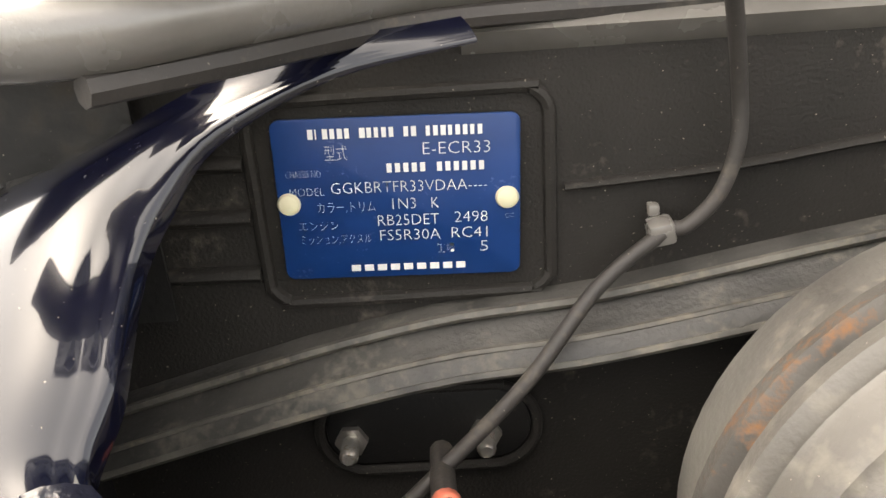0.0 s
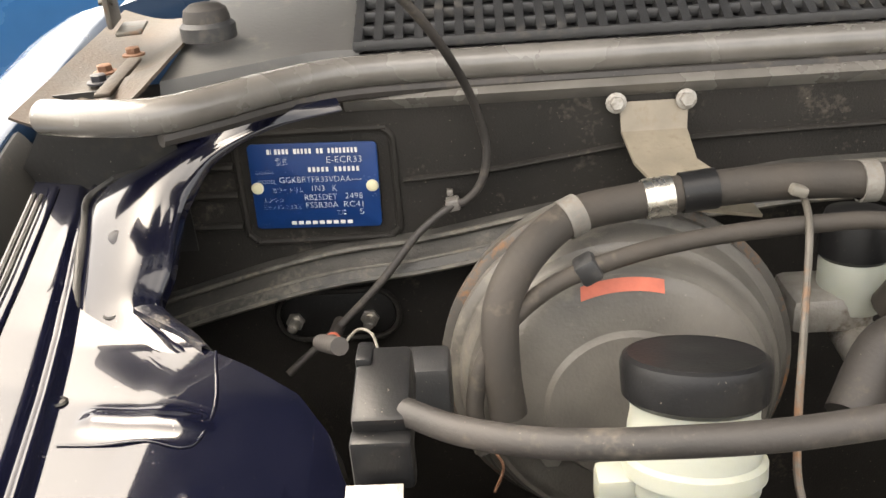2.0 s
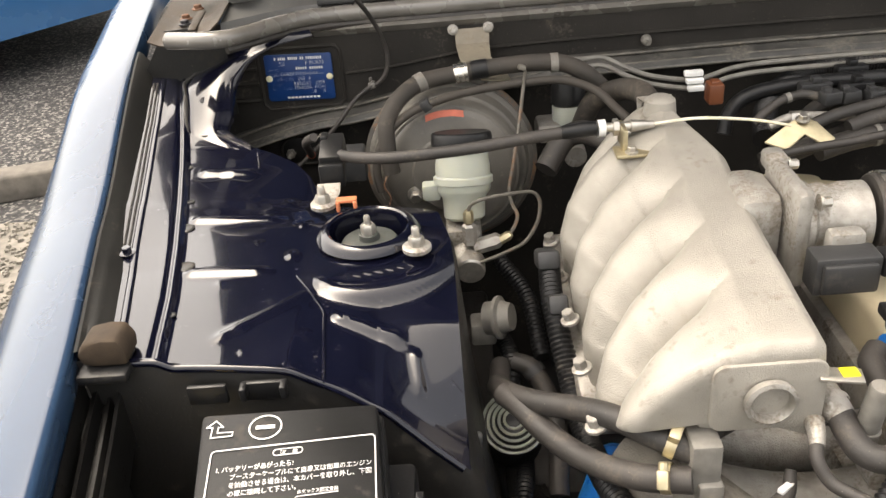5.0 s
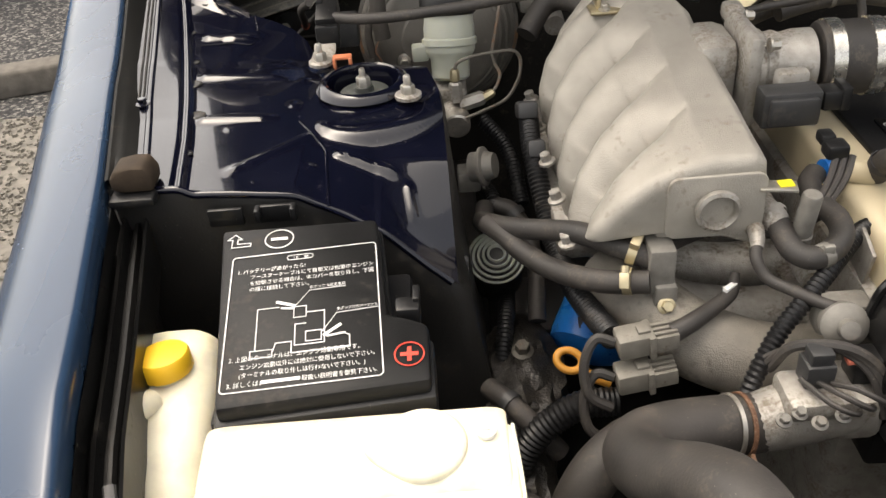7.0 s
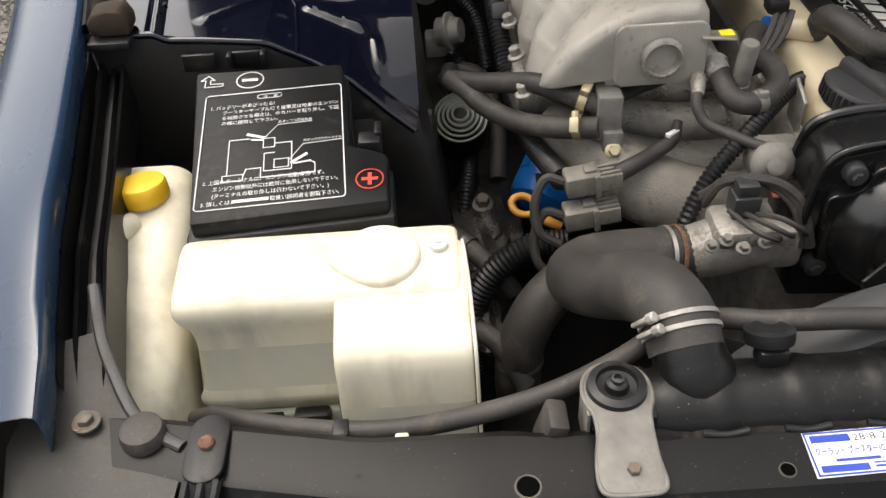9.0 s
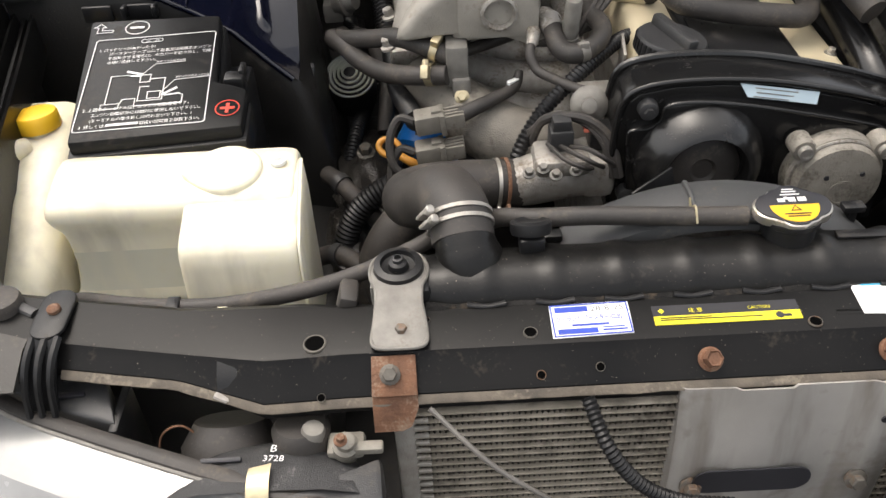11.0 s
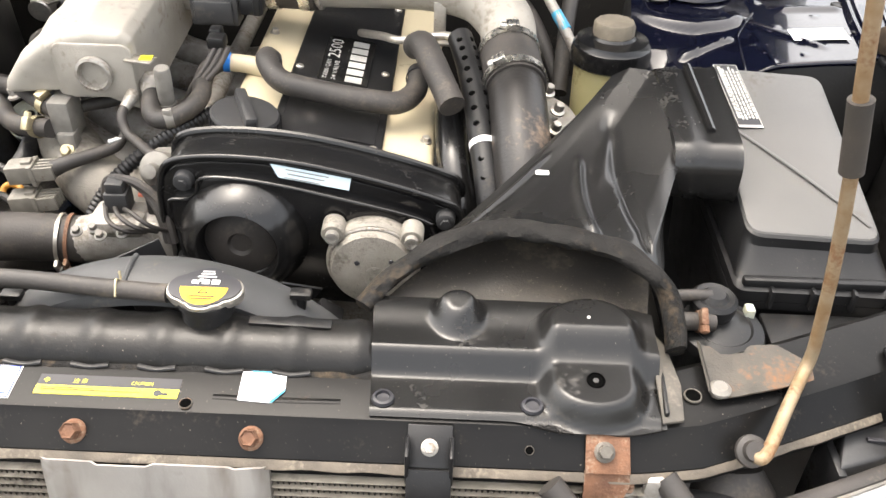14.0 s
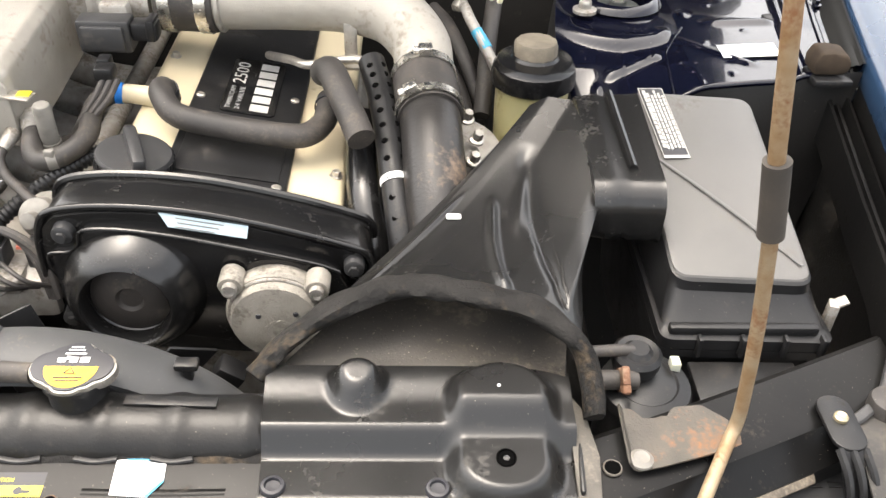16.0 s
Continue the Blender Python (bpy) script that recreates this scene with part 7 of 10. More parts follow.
clr = thing("clutch_fluid_reservoir", (-0.282, 0.345, 0.76), "small grey-white clutch fluid reservoir with a black cap", "reservoir")
part("body", lathe([(0.014, 0), (0.022, 0.006), (0.0235, 0.012), (0.0235, 0.042), (0.021, 0.046)], (-0.282, 0.345, 0.757), (0, 0.1, 1), 30), M_RESERV, clr, "milky plastic body")
part("cap", lathe([(0.0225, 0.044), (0.0250, 0.047), (0.0245, 0.068), (0.0215, 0.078), (0.010, 0.080)], (-0.282, 0.345, 0.757), (0, 0.1, 1), 30), M_PLASTIC, clr, "ribbed black cap")
part("cylinder", join(lathe([(0.016, 0), (0.016, 0.10)], (-0.278, 0.40, 0.748), (0, -1, -0.1), 20), box((-0.30, 0.35, 0.765), (0.06, 0.05, 0.03), 0.008)), M_CASTD, clr, "dusty cast cylinder")

# brake lines
for nm, pts in (("brake_line", [(-0.438, 0.1035, 0.762), (-0.434, 0.102, 0.776), (-0.418, 0.1, 0.784), (-0.39, 0.1, 0.788), (-0.362, 0.1, 0.789), (-0.352, 0.1, 0.780), (-0.351, 0.098, 0.765), (-0.356, 0.093, 0.748), (-0.372, 0.087, 0.727), (-0.40, 0.082, 0.716), (-0.43, 0.080, 0.706)]),
                ("brake_line", [(-0.345, 0.30, 0.878), (-0.352, 0.262, 0.868), (-0.363, 0.225, 0.825), (-0.376, 0.185, 0.785), (-0.384, 0.155, 0.768), (-0.382, 0.135, 0.757), (-0.377, 0.118, 0.748), (-0.385, 0.105, 0.735), (-0.396, 0.1, 0.730)])):
    t = thing(nm, pts[5], "bent grey steel brake line", "brake line", "brake lines")
    part("line", tube(pts, 0.0023, 7, 8), M_RUSTY, t)
tagp = thing("pipe_tag", (-0.350, 0.295, 0.87), "small pale plastic tag on a brake line", "tag")
part("tag", box((-0.352, 0.285, 0.882), (0.011, 0.008, 0.007), 0.002, Matrix.Rotation(radians(20), 4, "Y")), M_CONN, tagp)

hh = thing("heater_hose", (-0.45, 0.30, 0.80), "thick dusty brown heater hose arching over the booster", "hose")
part("hose", tube([(-0.535, 0.225, 0.770), (-0.538, 0.230, 0.800), (-0.536, 0.243, 0.835), (-0.520, 0.262, 0.858), (-0.490, 0.290, 0.870), (-0.45, 0.300, 0.874), (-0.40, 0.302, 0.879), (-0.35, 0.298, 0.883), (-0.30, 0.292, 0.882), (-0.268, 0.285, 0.868), (-0.245, 0.29, 0.845)], 0.0116, 7, 16), M_RUBBER_BR, hh, "dusty brown rubber hose")
for p, d, mm, lb, w in (((-0.489, 0.290, 0.8705), (1, 0.4, 0.3), M_TAPE, "grey tape wrap", 0.006), ((-0.4335, 0.3015, 0.8755), (1, 0.05, 0.1), M_BAND, "bright foil band", 0.009), ((-0.408, 0.3020, 0.8785), (1, 0.02, 0.1), M_PLASTIC, "black clip", 0.011), ((-0.308, 0.293, 0.8825), (1, 0, 0), M_TAPE, "grey tape wrap", 0.005)):
    part("wrap", lathe([(0.0116, -w), (0.0131, -w), (0.0131, w), (0.0116, w)], p, d, 24, closed=False), mm, hh, lb)
part("wire_end", tube([(-0.538, 0.22, 0.775), (-0.547, 0.215, 0.757), (-0.540, 0.212, 0.74), (-0.546, 0.21, 0.722)], 0.0010, 6, 6), M_RUST, hh, "frayed red-brown wire")
vh = thing("vacuum_hose", (-0.42, 0.27, 0.78), "slim black vacuum hose following the heater hose", "hose")
part("hose", tube([(-0.552, 0.222, 0.745), (-0.555, 0.226, 0.782), (-0.540, 0.236, 0.818), (-0.506, 0.252, 0.842), (-0.46, 0.262, 0.855), (-0.41, 0.268, 0.862), (-0.35, 0.27, 0.866), (-0.30, 0.268, 0.866), (-0.262, 0.245, 0.858), (-0.238, 0.210, 0.842), (-0.225, 0.18, 0.835)], 0.0058, 7, 10), M_RUBBER_BR, vh)
part("clip", box((-0.483, 0.258, 0.850), (0.014, 0.016, 0.016), 0.003, Matrix.Rotation(radians(-30), 4, "Y")), M_PLASTIC_G, vh, "grey clip")
fbk = thing("firewall_bracket", (-0.41, 0.40, 0.84), "beige-grey sheet bracket bolted to the firewall", "bracket")
part("plate", thick(loft([[(-0.437, 0.428, 0.900), (-0.386, 0.428, 0.900)], [(-0.437, 0.418, 0.880), (-0.388, 0.418, 0.880)], [(-0.433, 0.385, 0.868), (-0.388, 0.385, 0.868)], [(-0.425, 0.345, 0.866), (-0.372, 0.335, 0.866)], [(-0.405, 0.315, 0.860), (-0.365, 0.305, 0.858)]]), 0.0025), mat("bracket_primer", (0.26, 0.225, 0.17), 0.55, col2=(0.17, 0.145, 0.11), scale=30, bump=0.15, dirt=(0.18, 0.14, 0.10), dscale=20, damount=0.3), fbk)
for x in (-0.440, -0.388):
    part("bolt", bolt((x, 0.4265, 0.900), (0, -1, 0.2), 0.0056, 0.008, 1.4), M_CASTD, fbk)
hp2 = thing("hard_line", (-0.15, 0.34, 0.82), "pair of thin steel lines clipped along the firewall", "pipe")
for dz, dy in ((0, 0), (-0.010, -0.006)):
    part("line", tube([(-0.30, 0.36 + dy, 0.866 + dz), (-0.262, 0.36 + dy, 0.862 + dz), (-0.232, 0.36 + dy, 0.862 + dz), (-0.20, 0.35 + dy, 0.848 + dz), (-0.165, 0.34 + dy, 0.836 + dz), (-0.11, 0.33 + dy, 0.829 + dz), (-0.085, 0.33 + dy, 0.834 + dz), (-0.05, 0.33 + dy, 0.843 + dz), (0.02, 0.33 + dy, 0.847 + dz), (0.25, 0.34 + dy, 0.845 + dz)], 0.0036, 6, 8), M_TAPE, hp2)
for k in range(3):
    part("white_clip", box((-0.112 + 0.001 * k, 0.322 - 0.004 * k, 0.842 - 0.0095 * k), (0.026 - 0.002 * k, 0.012, 0.0075), 0.002), M_INK_W, hp2, "white plastic clip")
lg = thing("firewall_ledge_boss", (-0.156, 0.42, 0.82), "small grey stud boss on the firewall", "stud")
part("boss", join(lathe([(0.008, 0), (0.007, 0.010), (0.004, 0.013)], (-0.156, 0.428, 0.862), (0, -1, 0), 16), lathe([(0.003, 0.01), (0.003, 0.022)], (-0.156, 0.428, 0.862), (0, -1, 0), 8)), M_TAPE, lg)

# relay box on the strut tower, grey module behind
rl = thing("relay_holder", (-0.605, 0.12, 0.79), "black plastic relay holder on a metal leg", "relay holder")
part("body", join(box((-0.600, 0.158, 0.832), (0.029, 0.050, 0.031), 0.003, Matrix.Rotation(radians(14), 4, "X")), box((-0.600, 0.130, 0.818), (0.031, 0.014, 0.030), 0.003), box((-0.610, 0.174, 0.849), (0.009, 0.018, 0.009), 0.002)), M_PLASTIC, rl, "black holder")
part("leg", thick(loft([[(-0.618, 0.118, 0.812), (-0.590, 0.118, 0.812)], [(-0.618, 0.104, 0.806), (-0.590, 0.104, 0.806)], [(-0.622, 0.078, 0.8055), (-0.594, 0.078, 0.8055)], [(-0.616, 0.064, 0.8055), (-0.598, 0.064, 0.8055)]]), 0.002), M_CASTD, rl, "zinc leg")
part("wire", tube([(-0.628, 0.20, 0.84), (-0.648, 0.245, 0.815), (-0.655, 0.30, 0.78), (-0.662, 0.35, 0.752), (-0.664, 0.395, 0.74)], 0.0054, 6, 10), M_RUBBER, rl, "sleeved wire")
part("red_band", lathe([(0.0055, -0.006), (0.0062, -0.005), (0.0062, 0.005), (0.0055, 0.006)], (-0.661, 0.342, 0.756), (0.1, -1, 0.5), 14, closed=False), M_RED, rl, "faded red tape")
part("bare_wire", tube([(-0.632, 0.222, 0.824), (-0.622, 0.228, 0.833), (-0.612, 0.218, 0.836), (-0.606, 0.198, 0.834)], 0.0009, 6, 6), M_CONN, rl, "pale wire")
gm = thing("grey_module", (-0.585, 0.235, 0.76), "small grey plastic module behind the relay holder", "module")
part("body", box((-0.586, 0.235, 0.785), (0.034, 0.03, 0.045), 0.004), M_PLASTIC_G, gm)
oc = thing("orange_clip", (-0.578, 0.068, 0.802), "small orange plastic clip on the strut tower", "clip")
part("clip", join(box((-0.578, 0.066, 0.8135), (0.024, 0.012, 0.004), 0.0015), box((-0.588, 0.062, 0.808), (0.004, 0.010, 0.012), 0.001), box((-0.568, 0.062, 0.808), (0.004, 0.010, 0.012), 0.001)), mat("orange_clip_plastic", (0.62, 0.20, 0.09), 0.5), oc)

tcb = thing("throttle_cable", (-0.42, 0.10, 0.84), "black sleeved throttle cable spanning to the plenum", "cable")
part("sleeve", tube([(-0.588, 0.140, 0.838), (-0.56, 0.118, 0.842), (-0.52, 0.100, 0.847), (-0.47, 0.090, 0.853), (-0.42, 0.086, 0.858), (-0.36, 0.088, 0.864), (-0.31, 0.090, 0.867)], 0.0072, 7, 12), M_RUBBER, tcb)
part("boot", tube([(-0.325, 0.090, 0.866), (-0.300, 0.090, 0.868), (-0.285, 0.090, 0.868)], [0.008, 0.0095, 0.0085], 4, 14), M_PLASTIC, tcb)
part("white_collar", lathe([(0.0088, -0.004), (0.0098, -0.004), (0.0098, 0.004), (0.0088, 0.004)], (-0.279, 0.090, 0.868), (1, 0, 0), 18), M_INK_W, tcb, "white collar")
part("adjuster", join(lathe([(0.0055, 0), (0.0055, 0.03)], (-0.274, 0.090, 0.868), (1, 0, 0), 12), lathe([(0.010, 0.008), (0.010, 0.014)], (-0.274, 0.090, 0.868), (1, 0, 0), 6), lathe([(0.0075, 0.028), (0.004, 0.055)], (-0.274, 0.090, 0.868), (1, 0, 0), 12)), M_STEEL, tcb, "threaded adjuster")
part("inner_wire", tube([(-0.225, 0.090, 0.868), (-0.17, 0.088, 0.872), (-0.11, 0.08, 0.868), (-0.07, 0.07, 0.862)], 0.0018, 5, 6), M_WHITEPL, tcb, "bare inner wire")
part("bracket", join(box((-0.256, 0.082, 0.858), (0.006, 0.034, 0.030), 0.002), box((-0.248, 0.068, 0.846), (0.040, 0.030, 0.005), 0.002)), M_BRASS, tcb, "yellow-zinc cable bracket")
part("bracket_bolt", bolt((-0.250, 0.060, 0.848), (0, 0, 1), 0.005, 0.008), M_STEEL, tcb)

# hoses and looms behind the plenum
rear = [("rear_hose", "large black hose behind the plenum", [(-0.20, 0.18, 0.85), (-0.205, 0.22, 0.858), (-0.225, 0.26, 0.850), (-0.255, 0.29, 0.825), (-0.27, 0.31, 0.78)], 0.0145, M_RUBBER_BR, 0),
        ("rear_hose", "black corrugated hose behind the engine", [(-0.04, 0.22, 0.78), (-0.02, 0.28, 0.80), (0.03, 0.34, 0.812), (0.10, 0.37, 0.818), (0.2, 0.37, 0.818), (0.32, 0.34, 0.80)], 0.017, M_PLASTIC, 0.0016),
        ("rear_hose", "black sleeved loom behind the engine", [(-0.02, 0.20, 0.79), (0.04, 0.25, 0.81), (0.12, 0.27, 0.81), (0.20, 0.27, 0.80), (0.30, 0.25, 0.78)], 0.010, M_RUBBER, 0),
        ("rear_hose", "slim black hose behind the engine", [(-0.08, 0.12, 0.80), (0.0, 0.16, 0.825), (0.08, 0.19, 0.83), (0.14, 0.20, 0.83), (0.19, 0.17, 0.81)], 0.0075, M_RUBBER, 0),
        ("rear_hose", "black hose crossing the rear of the engine", [(-0.06, 0.16, 0.77), (0.02, 0.19, 0.785), (0.12, 0.22, 0.79), (0.24, 0.22, 0.78), (0.36, 0.18, 0.74)], 0.012, M_RUBBER, 0),
        ("rear_hose", "black hose beside the booster", [(-0.33, 0.22, 0.76), (-0.30, 0.25, 0.79), (-0.27, 0.24, 0.80), (-0.24, 0.21, 0.79), (-0.22, 0.17, 0.76)], 0.016, M_RUBBER, 0)]
for nm, lb, pts, r, mm, rp in rear:
    t = thing(nm, pts[2], lb, "hose")
    part("hose", tube(pts, r, 7, 14, ripple=rp, pitch=0.0048), mm, t)
for k, (x, y, z, c, lb) in enumerate(((-0.100, 0.262, 0.835, None, "brown wiring connector"), (0.03, 0.255, 0.832, M_PLASTIC_G, "grey wiring connector"), (0.075, 0.235, 0.836, M_PLASTIC, "black wiring connector"), (0.10, 0.31, 0.832, M_PLASTIC, "black wiring connector"))):
    t = thing("wiring_connector", (x, y, z - 0.01), lb + " behind the engine", "connector", "rear connectors")
    part("shell", join(box((x, y, z), (0.020, 0.026, 0.028) if k == 0 else (0.042, 0.018, 0.018), 0.003), box((x, y, z + 0.012), (0.012, 0.014, 0.010), 0.002)), c or mat("brown_plastic", (0.16, 0.05, 0.02), 0.45, bump=0.1), t)
tbk = thing("throttle_stay", (0.0, 0.12, 0.80), "yellow-zinc stay with a hole behind the throttle", "bracket")
part("plate", prism([(-0.085, 0.105, 0.826), (-0.052, 0.118, 0.842), (-0.036, 0.128, 0.846), (-0.020, 0.120, 0.840), (-0.004, 0.100, 0.826), (-0.018, 0.092, 0.822), (-0.038, 0.106, 0.832), (-0.062, 0.092, 0.820)], (0, 0, 0.003), 0.001), M_BRASS, tbk, "yellow-zinc plate")
part("bolt", bolt((-0.037, 0.120, 0.846), (0, -0.2, 1), 0.0055, 0.008), M_STEEL, tbk)
vp = thing("vacuum_pipe", (0.0, 0.08, 0.80), "slim black vacuum pipe bent down over the throttle", "pipe")
part("pipe", tube([(-0.085, 0.085, 0.818), (-0.045, 0.084, 0.825), (0.005, 0.082, 0.831), (0.045, 0.080, 0.838), (0.063, 0.078, 0.838), (0.073, 0.075, 0.826), (0.076, 0.068, 0.806)], 0.0052, 7, 10), M_RUBBER, vp)
part("clip", box((0.050, 0.080, 0.840), (0.010, 0.016, 0.014), 0.002), M_PLASTIC_G, vp, "grey clip")
wl2 = thing("wrapped_loom", (0.03, 0.27, 0.79), "thick black tape-wrapped loom with a yellow band", "loom")
part("sleeve", tube([(-0.080, 0.27, 0.770), (-0.072, 0.28, 0.795), (-0.050, 0.285, 0.815), (-0.010, 0.285, 0.825), (0.060, 0.285, 0.829), (0.150, 0.285, 0.829), (0.230, 0.285, 0.828)], 0.0105, 8, 14, ripple=0.0005, pitch=0.007), M_PLASTIC, wl2, "tape-wrapped sleeve")
part("band", lathe([(0.0108, -0.004), (0.0118, -0.004), (0.0118, 0.004), (0.0108, 0.004)], (0.160, 0.285, 0.829), (1, 0, 0), 18, closed=False), M_INK_Y, wl2, "yellow tape band")
inj = thing("fuel_rail", (0.0, 0.20, 0.79), "dull aluminium fuel rail with black connectors", "fuel rail")
part("rail", tube([(-0.045, 0.200, 0.806), (-0.020, 0.200, 0.816), (0.010, 0.200, 0.816), (0.060, 0.198, 0.812)], 0.0062, 6, 12), M_CASTD, inj, "aluminium tube")
part("union", lathe([(0.0085, -0.008), (0.0085, 0.008)], (-0.012, 0.200, 0.816), (1, 0, 0), 6), M_STEEL, inj, "hexagon union")
for x_, y_, z_ in ((0.030, 0.205, 0.838), (0.056, 0.210, 0.836), (0.090, 0.212, 0.833)):
    part("connector", join(box((x_, y_, z_), (0.024, 0.018, 0.016), 0.002, Matrix.Rotation(radians(12), 4, "Z")), box((x_ - 0.006, y_, z_ + 0.010), (0.010, 0.012, 0.007), 0.001)), M_PLASTIC_G, inj, "dusty black connector")
for pts_, r_ in (([(-0.060, 0.215, 0.806), (-0.030, 0.220, 0.830), (0.000, 0.222, 0.838), (0.020, 0.215, 0.836)], 0.0058), ([(0.052, 0.205, 0.815), (0.085, 0.215, 0.818), (0.126, 0.220, 0.819), (0.190, 0.222, 0.817)], 0.0085), ([(0.040, 0.165, 0.812), (0.075, 0.172, 0.820), (0.115, 0.172, 0.823), (0.150, 0.165, 0.816), (0.185, 0.15, 0.795)], 0.0095), ([(0.000, 0.150, 0.790), (0.050, 0.160, 0.798), (0.110, 0.165, 0.800), (0.180, 0.150, 0.790)], 0.013)):
    t = thing("engine_hose", pts_[1], "dusty black hose over the rear of the engine", "hose", "rear engine hoses")
    part("hose", tube(pts_, r_, 7, 12), M_RUBBER, t)
    part("band", lathe([(r_, -0.003), (r_ + 0.0012, -0.003), (r_ + 0.0012, 0.003), (r_, 0.003)], spline(pts_, 7)[10], Vector(pts_[2]) - Vector(pts_[1]), 16, closed=False), M_TAPE, t, "grey tape band")

# ---- battery corner ----
bat = thing("battery_cover", (-0.59, -0.365, 0.60), "black plastic battery cover printed with white jump-start instructions", "battery cover")


def bz(y):
    return 0.779 + 0.15 * (y + 0.28)


outl = [(-0.679, -0.262), (-0.528, -0.262), (-0.517, -0.385), (-0.498, -0.392), (-0.482, -0.400), (-0.481, -0.460), (-0.656, -0.474)]
b1 = prism([(x, y, bz(y)) for x, y in outl], (0, 0, -0.018), 0.005)
cov = part("lid", b1, M_BATLID, bat, "black moulded lid")
part("skirt", prism([(x * 1.0 + (0.003 if x > -0.6 else -0.003), y + (0.003 if y > -0.35 else -0.004), bz(y) - 0.016) for x, y in outl], (0, 0, -0.035), 0.003), M_PLASTIC, bat, "flared lower skirt")
part("box", box((-0.585, -0.365, 0.64), (0.17, 0.19, 0.16), 0.006), M_PLASTIC, bat, "dark battery case below the lid")
part("clip", join(box((-0.500, -0.372, 0.752), (0.022, 0.020, 0.020), 0.003), box((-0.492, -0.362, 0.760), (0.006, 0.02, 0.012), 0.001)), M_PLASTIC, bat, "moulded side clip")
LM = basis((-0.5910, -0.378, bz(-0.378) + 0.0006), (1, 0.055, 0.00825), (-0.055, 1, 0.15))
# printed frame and marks; u to the right, v up the lid
LW, LH = 0.134, 0.158


def lp2(px, py):
    """From the label's own grid (0..100 across, 0..100 down) to the lid."""
    return ((px / 100 - 0.5) * LW, (0.5 - py / 100) * LH)


def lst(pts, w=0.0009, closed=False):
    return stroke(LM, [lp2(*p) for p in pts], w, 0.0003, closed)


def ltx(body, px, py, hgt, wid):
    x, y = lp2(px, py)
    return lettering(body, LM, hgt, x, y, width=wid / 100 * LW)


pr_ = [stroke(LM, [(a, b) for a, b in rrect(LW, LH, 0.004, 4)], 0.0010, 0.0003, True),
       stroke(LM, [(lp2(47, 5)[0] + a, lp2(0, 5)[1] + b) for a, b in rrect(0.024, 0.006, 0.003, 4)], 0.0006, 0.0003, True),
       ltx("注   意", 42, 6.5, 0.0050, 11),
       ltx("1. バッテリーがあがったら!", 4, 14, 0.0066, 46), ltx("ブースターケーブルにて自車又は他車のエンジン", 13, 19, 0.0062, 84), ltx("を始動させる場合は、本カバーを取り外し、下図", 13, 24, 0.0062, 84), ltx("の様に接続して下さい。", 13, 29, 0.0062, 40),
       ltx("本ボックス固定金具", 54, 32, 0.0045, 24), ltx("本ボックス内ターミナル", 72, 51, 0.0045, 27),
       ltx("2. 上図のターミナルは、エンジン始動専用です。", 4, 80, 0.0064, 82), ltx("エンジン始動以外には絶対に使用しないで下さい。", 11, 85.5, 0.0062, 84), ltx("(ターミナルの取り外しは行わないで下さい。)", 11, 91, 0.0062, 78), ltx("3. 詳しくは、", 4, 97, 0.0064, 21), ltx("取扱い説明書を御覧下さい。", 50, 97, 0.0062, 46),
       lst([(26, 95.4), (48, 95.4)], 0.0034),
       lst([(54, 33.5), (78, 33.0)], 0.0006), lst([(54, 33.5), (45, 44)], 0.0006), lst([(72, 53), (99, 52)], 0.0006), lst([(72, 53), (62, 66)], 0.0006),
       lst([(34, 44), (20, 44), (20, 74)]), lst([(17, 74), (31, 74), (31, 79), (17, 79)], 0.0008, True), lst([(31, 76), (33, 70), (43, 70), (43, 78)]), lst([(43, 78), (80, 78), (80, 70), (76, 68)]),
       lst([(44, 45), (52, 45), (52, 53), (44, 53)], 0.0008, True), lst([(52, 50), (64, 50), (64, 73), (45, 73), (45, 58), (52, 58)]), lst([(52, 64), (62, 64), (62, 71), (52, 71)], 0.0008, True), lst([(33, 40), (44, 44)], 0.003), lst([(64, 68), (74, 62)], 0.003), lst([(36, 45), (43, 46)], 0.002), lst([(66, 69), (77, 68)], 0.002)]
part("print", join(*pr_), M_INK_W, cov, "white printed instructions with a wiring diagram", 0)
TMk = basis((0, 0, 0), (1, 0, 0), (0, 1, 0.15))
o1 = Vector((-0.621, -0.2815, bz(-0.2815) + 0.0006))
MM = Matrix.Translation(o1) @ TMk
part("minus_mark", join(stroke(MM, circle2(0, 0, 0.0135, 30, 0.0125), 0.0012, 0.0003, True), bar(MM, -0.008, -0.0018, 0.008, 0.0018)), M_INK_W, cov, "white circled minus", 0)
MA = Matrix.Translation(Vector((-0.6600, -0.2815, bz(-0.2815) + 0.0006))) @ TMk
part("arrow_mark", stroke(MA, [(-0.006, -0.008), (0.012, -0.007), (0.012, -0.003), (-0.001, -0.003), (-0.001, 0.003), (0.003, 0.003), (-0.004, 0.010), (-0.011, 0.003), (-0.006, 0.003)], 0.0009, 0.0003, True), M_INK_W, cov, "white outlined arrow", 0)
o2 = Vector((-0.4985, -0.4330, bz(-0.433) + 0.0008))
MP = Matrix.Translation(o2) @ TMk
part("plus_mark", join(stroke(MP, circle2(0, 0, 0.0122, 30), 0.0012, 0.0003, True), bar(MP, -0.0075, -0.0018, 0.0075, 0.0018), bar(MP, -0.0018, -0.0075, 0.0018, -0.0019), bar(MP, -0.0018, 0.0019, 0.0018, 0.0075)), M_INK_R, cov, "red circled plus", 0)

ct = thing("coolant_tank", (-0.54, -0.54, 0.56), "large milky plastic coolant tank with a stepped front", "coolant tank")


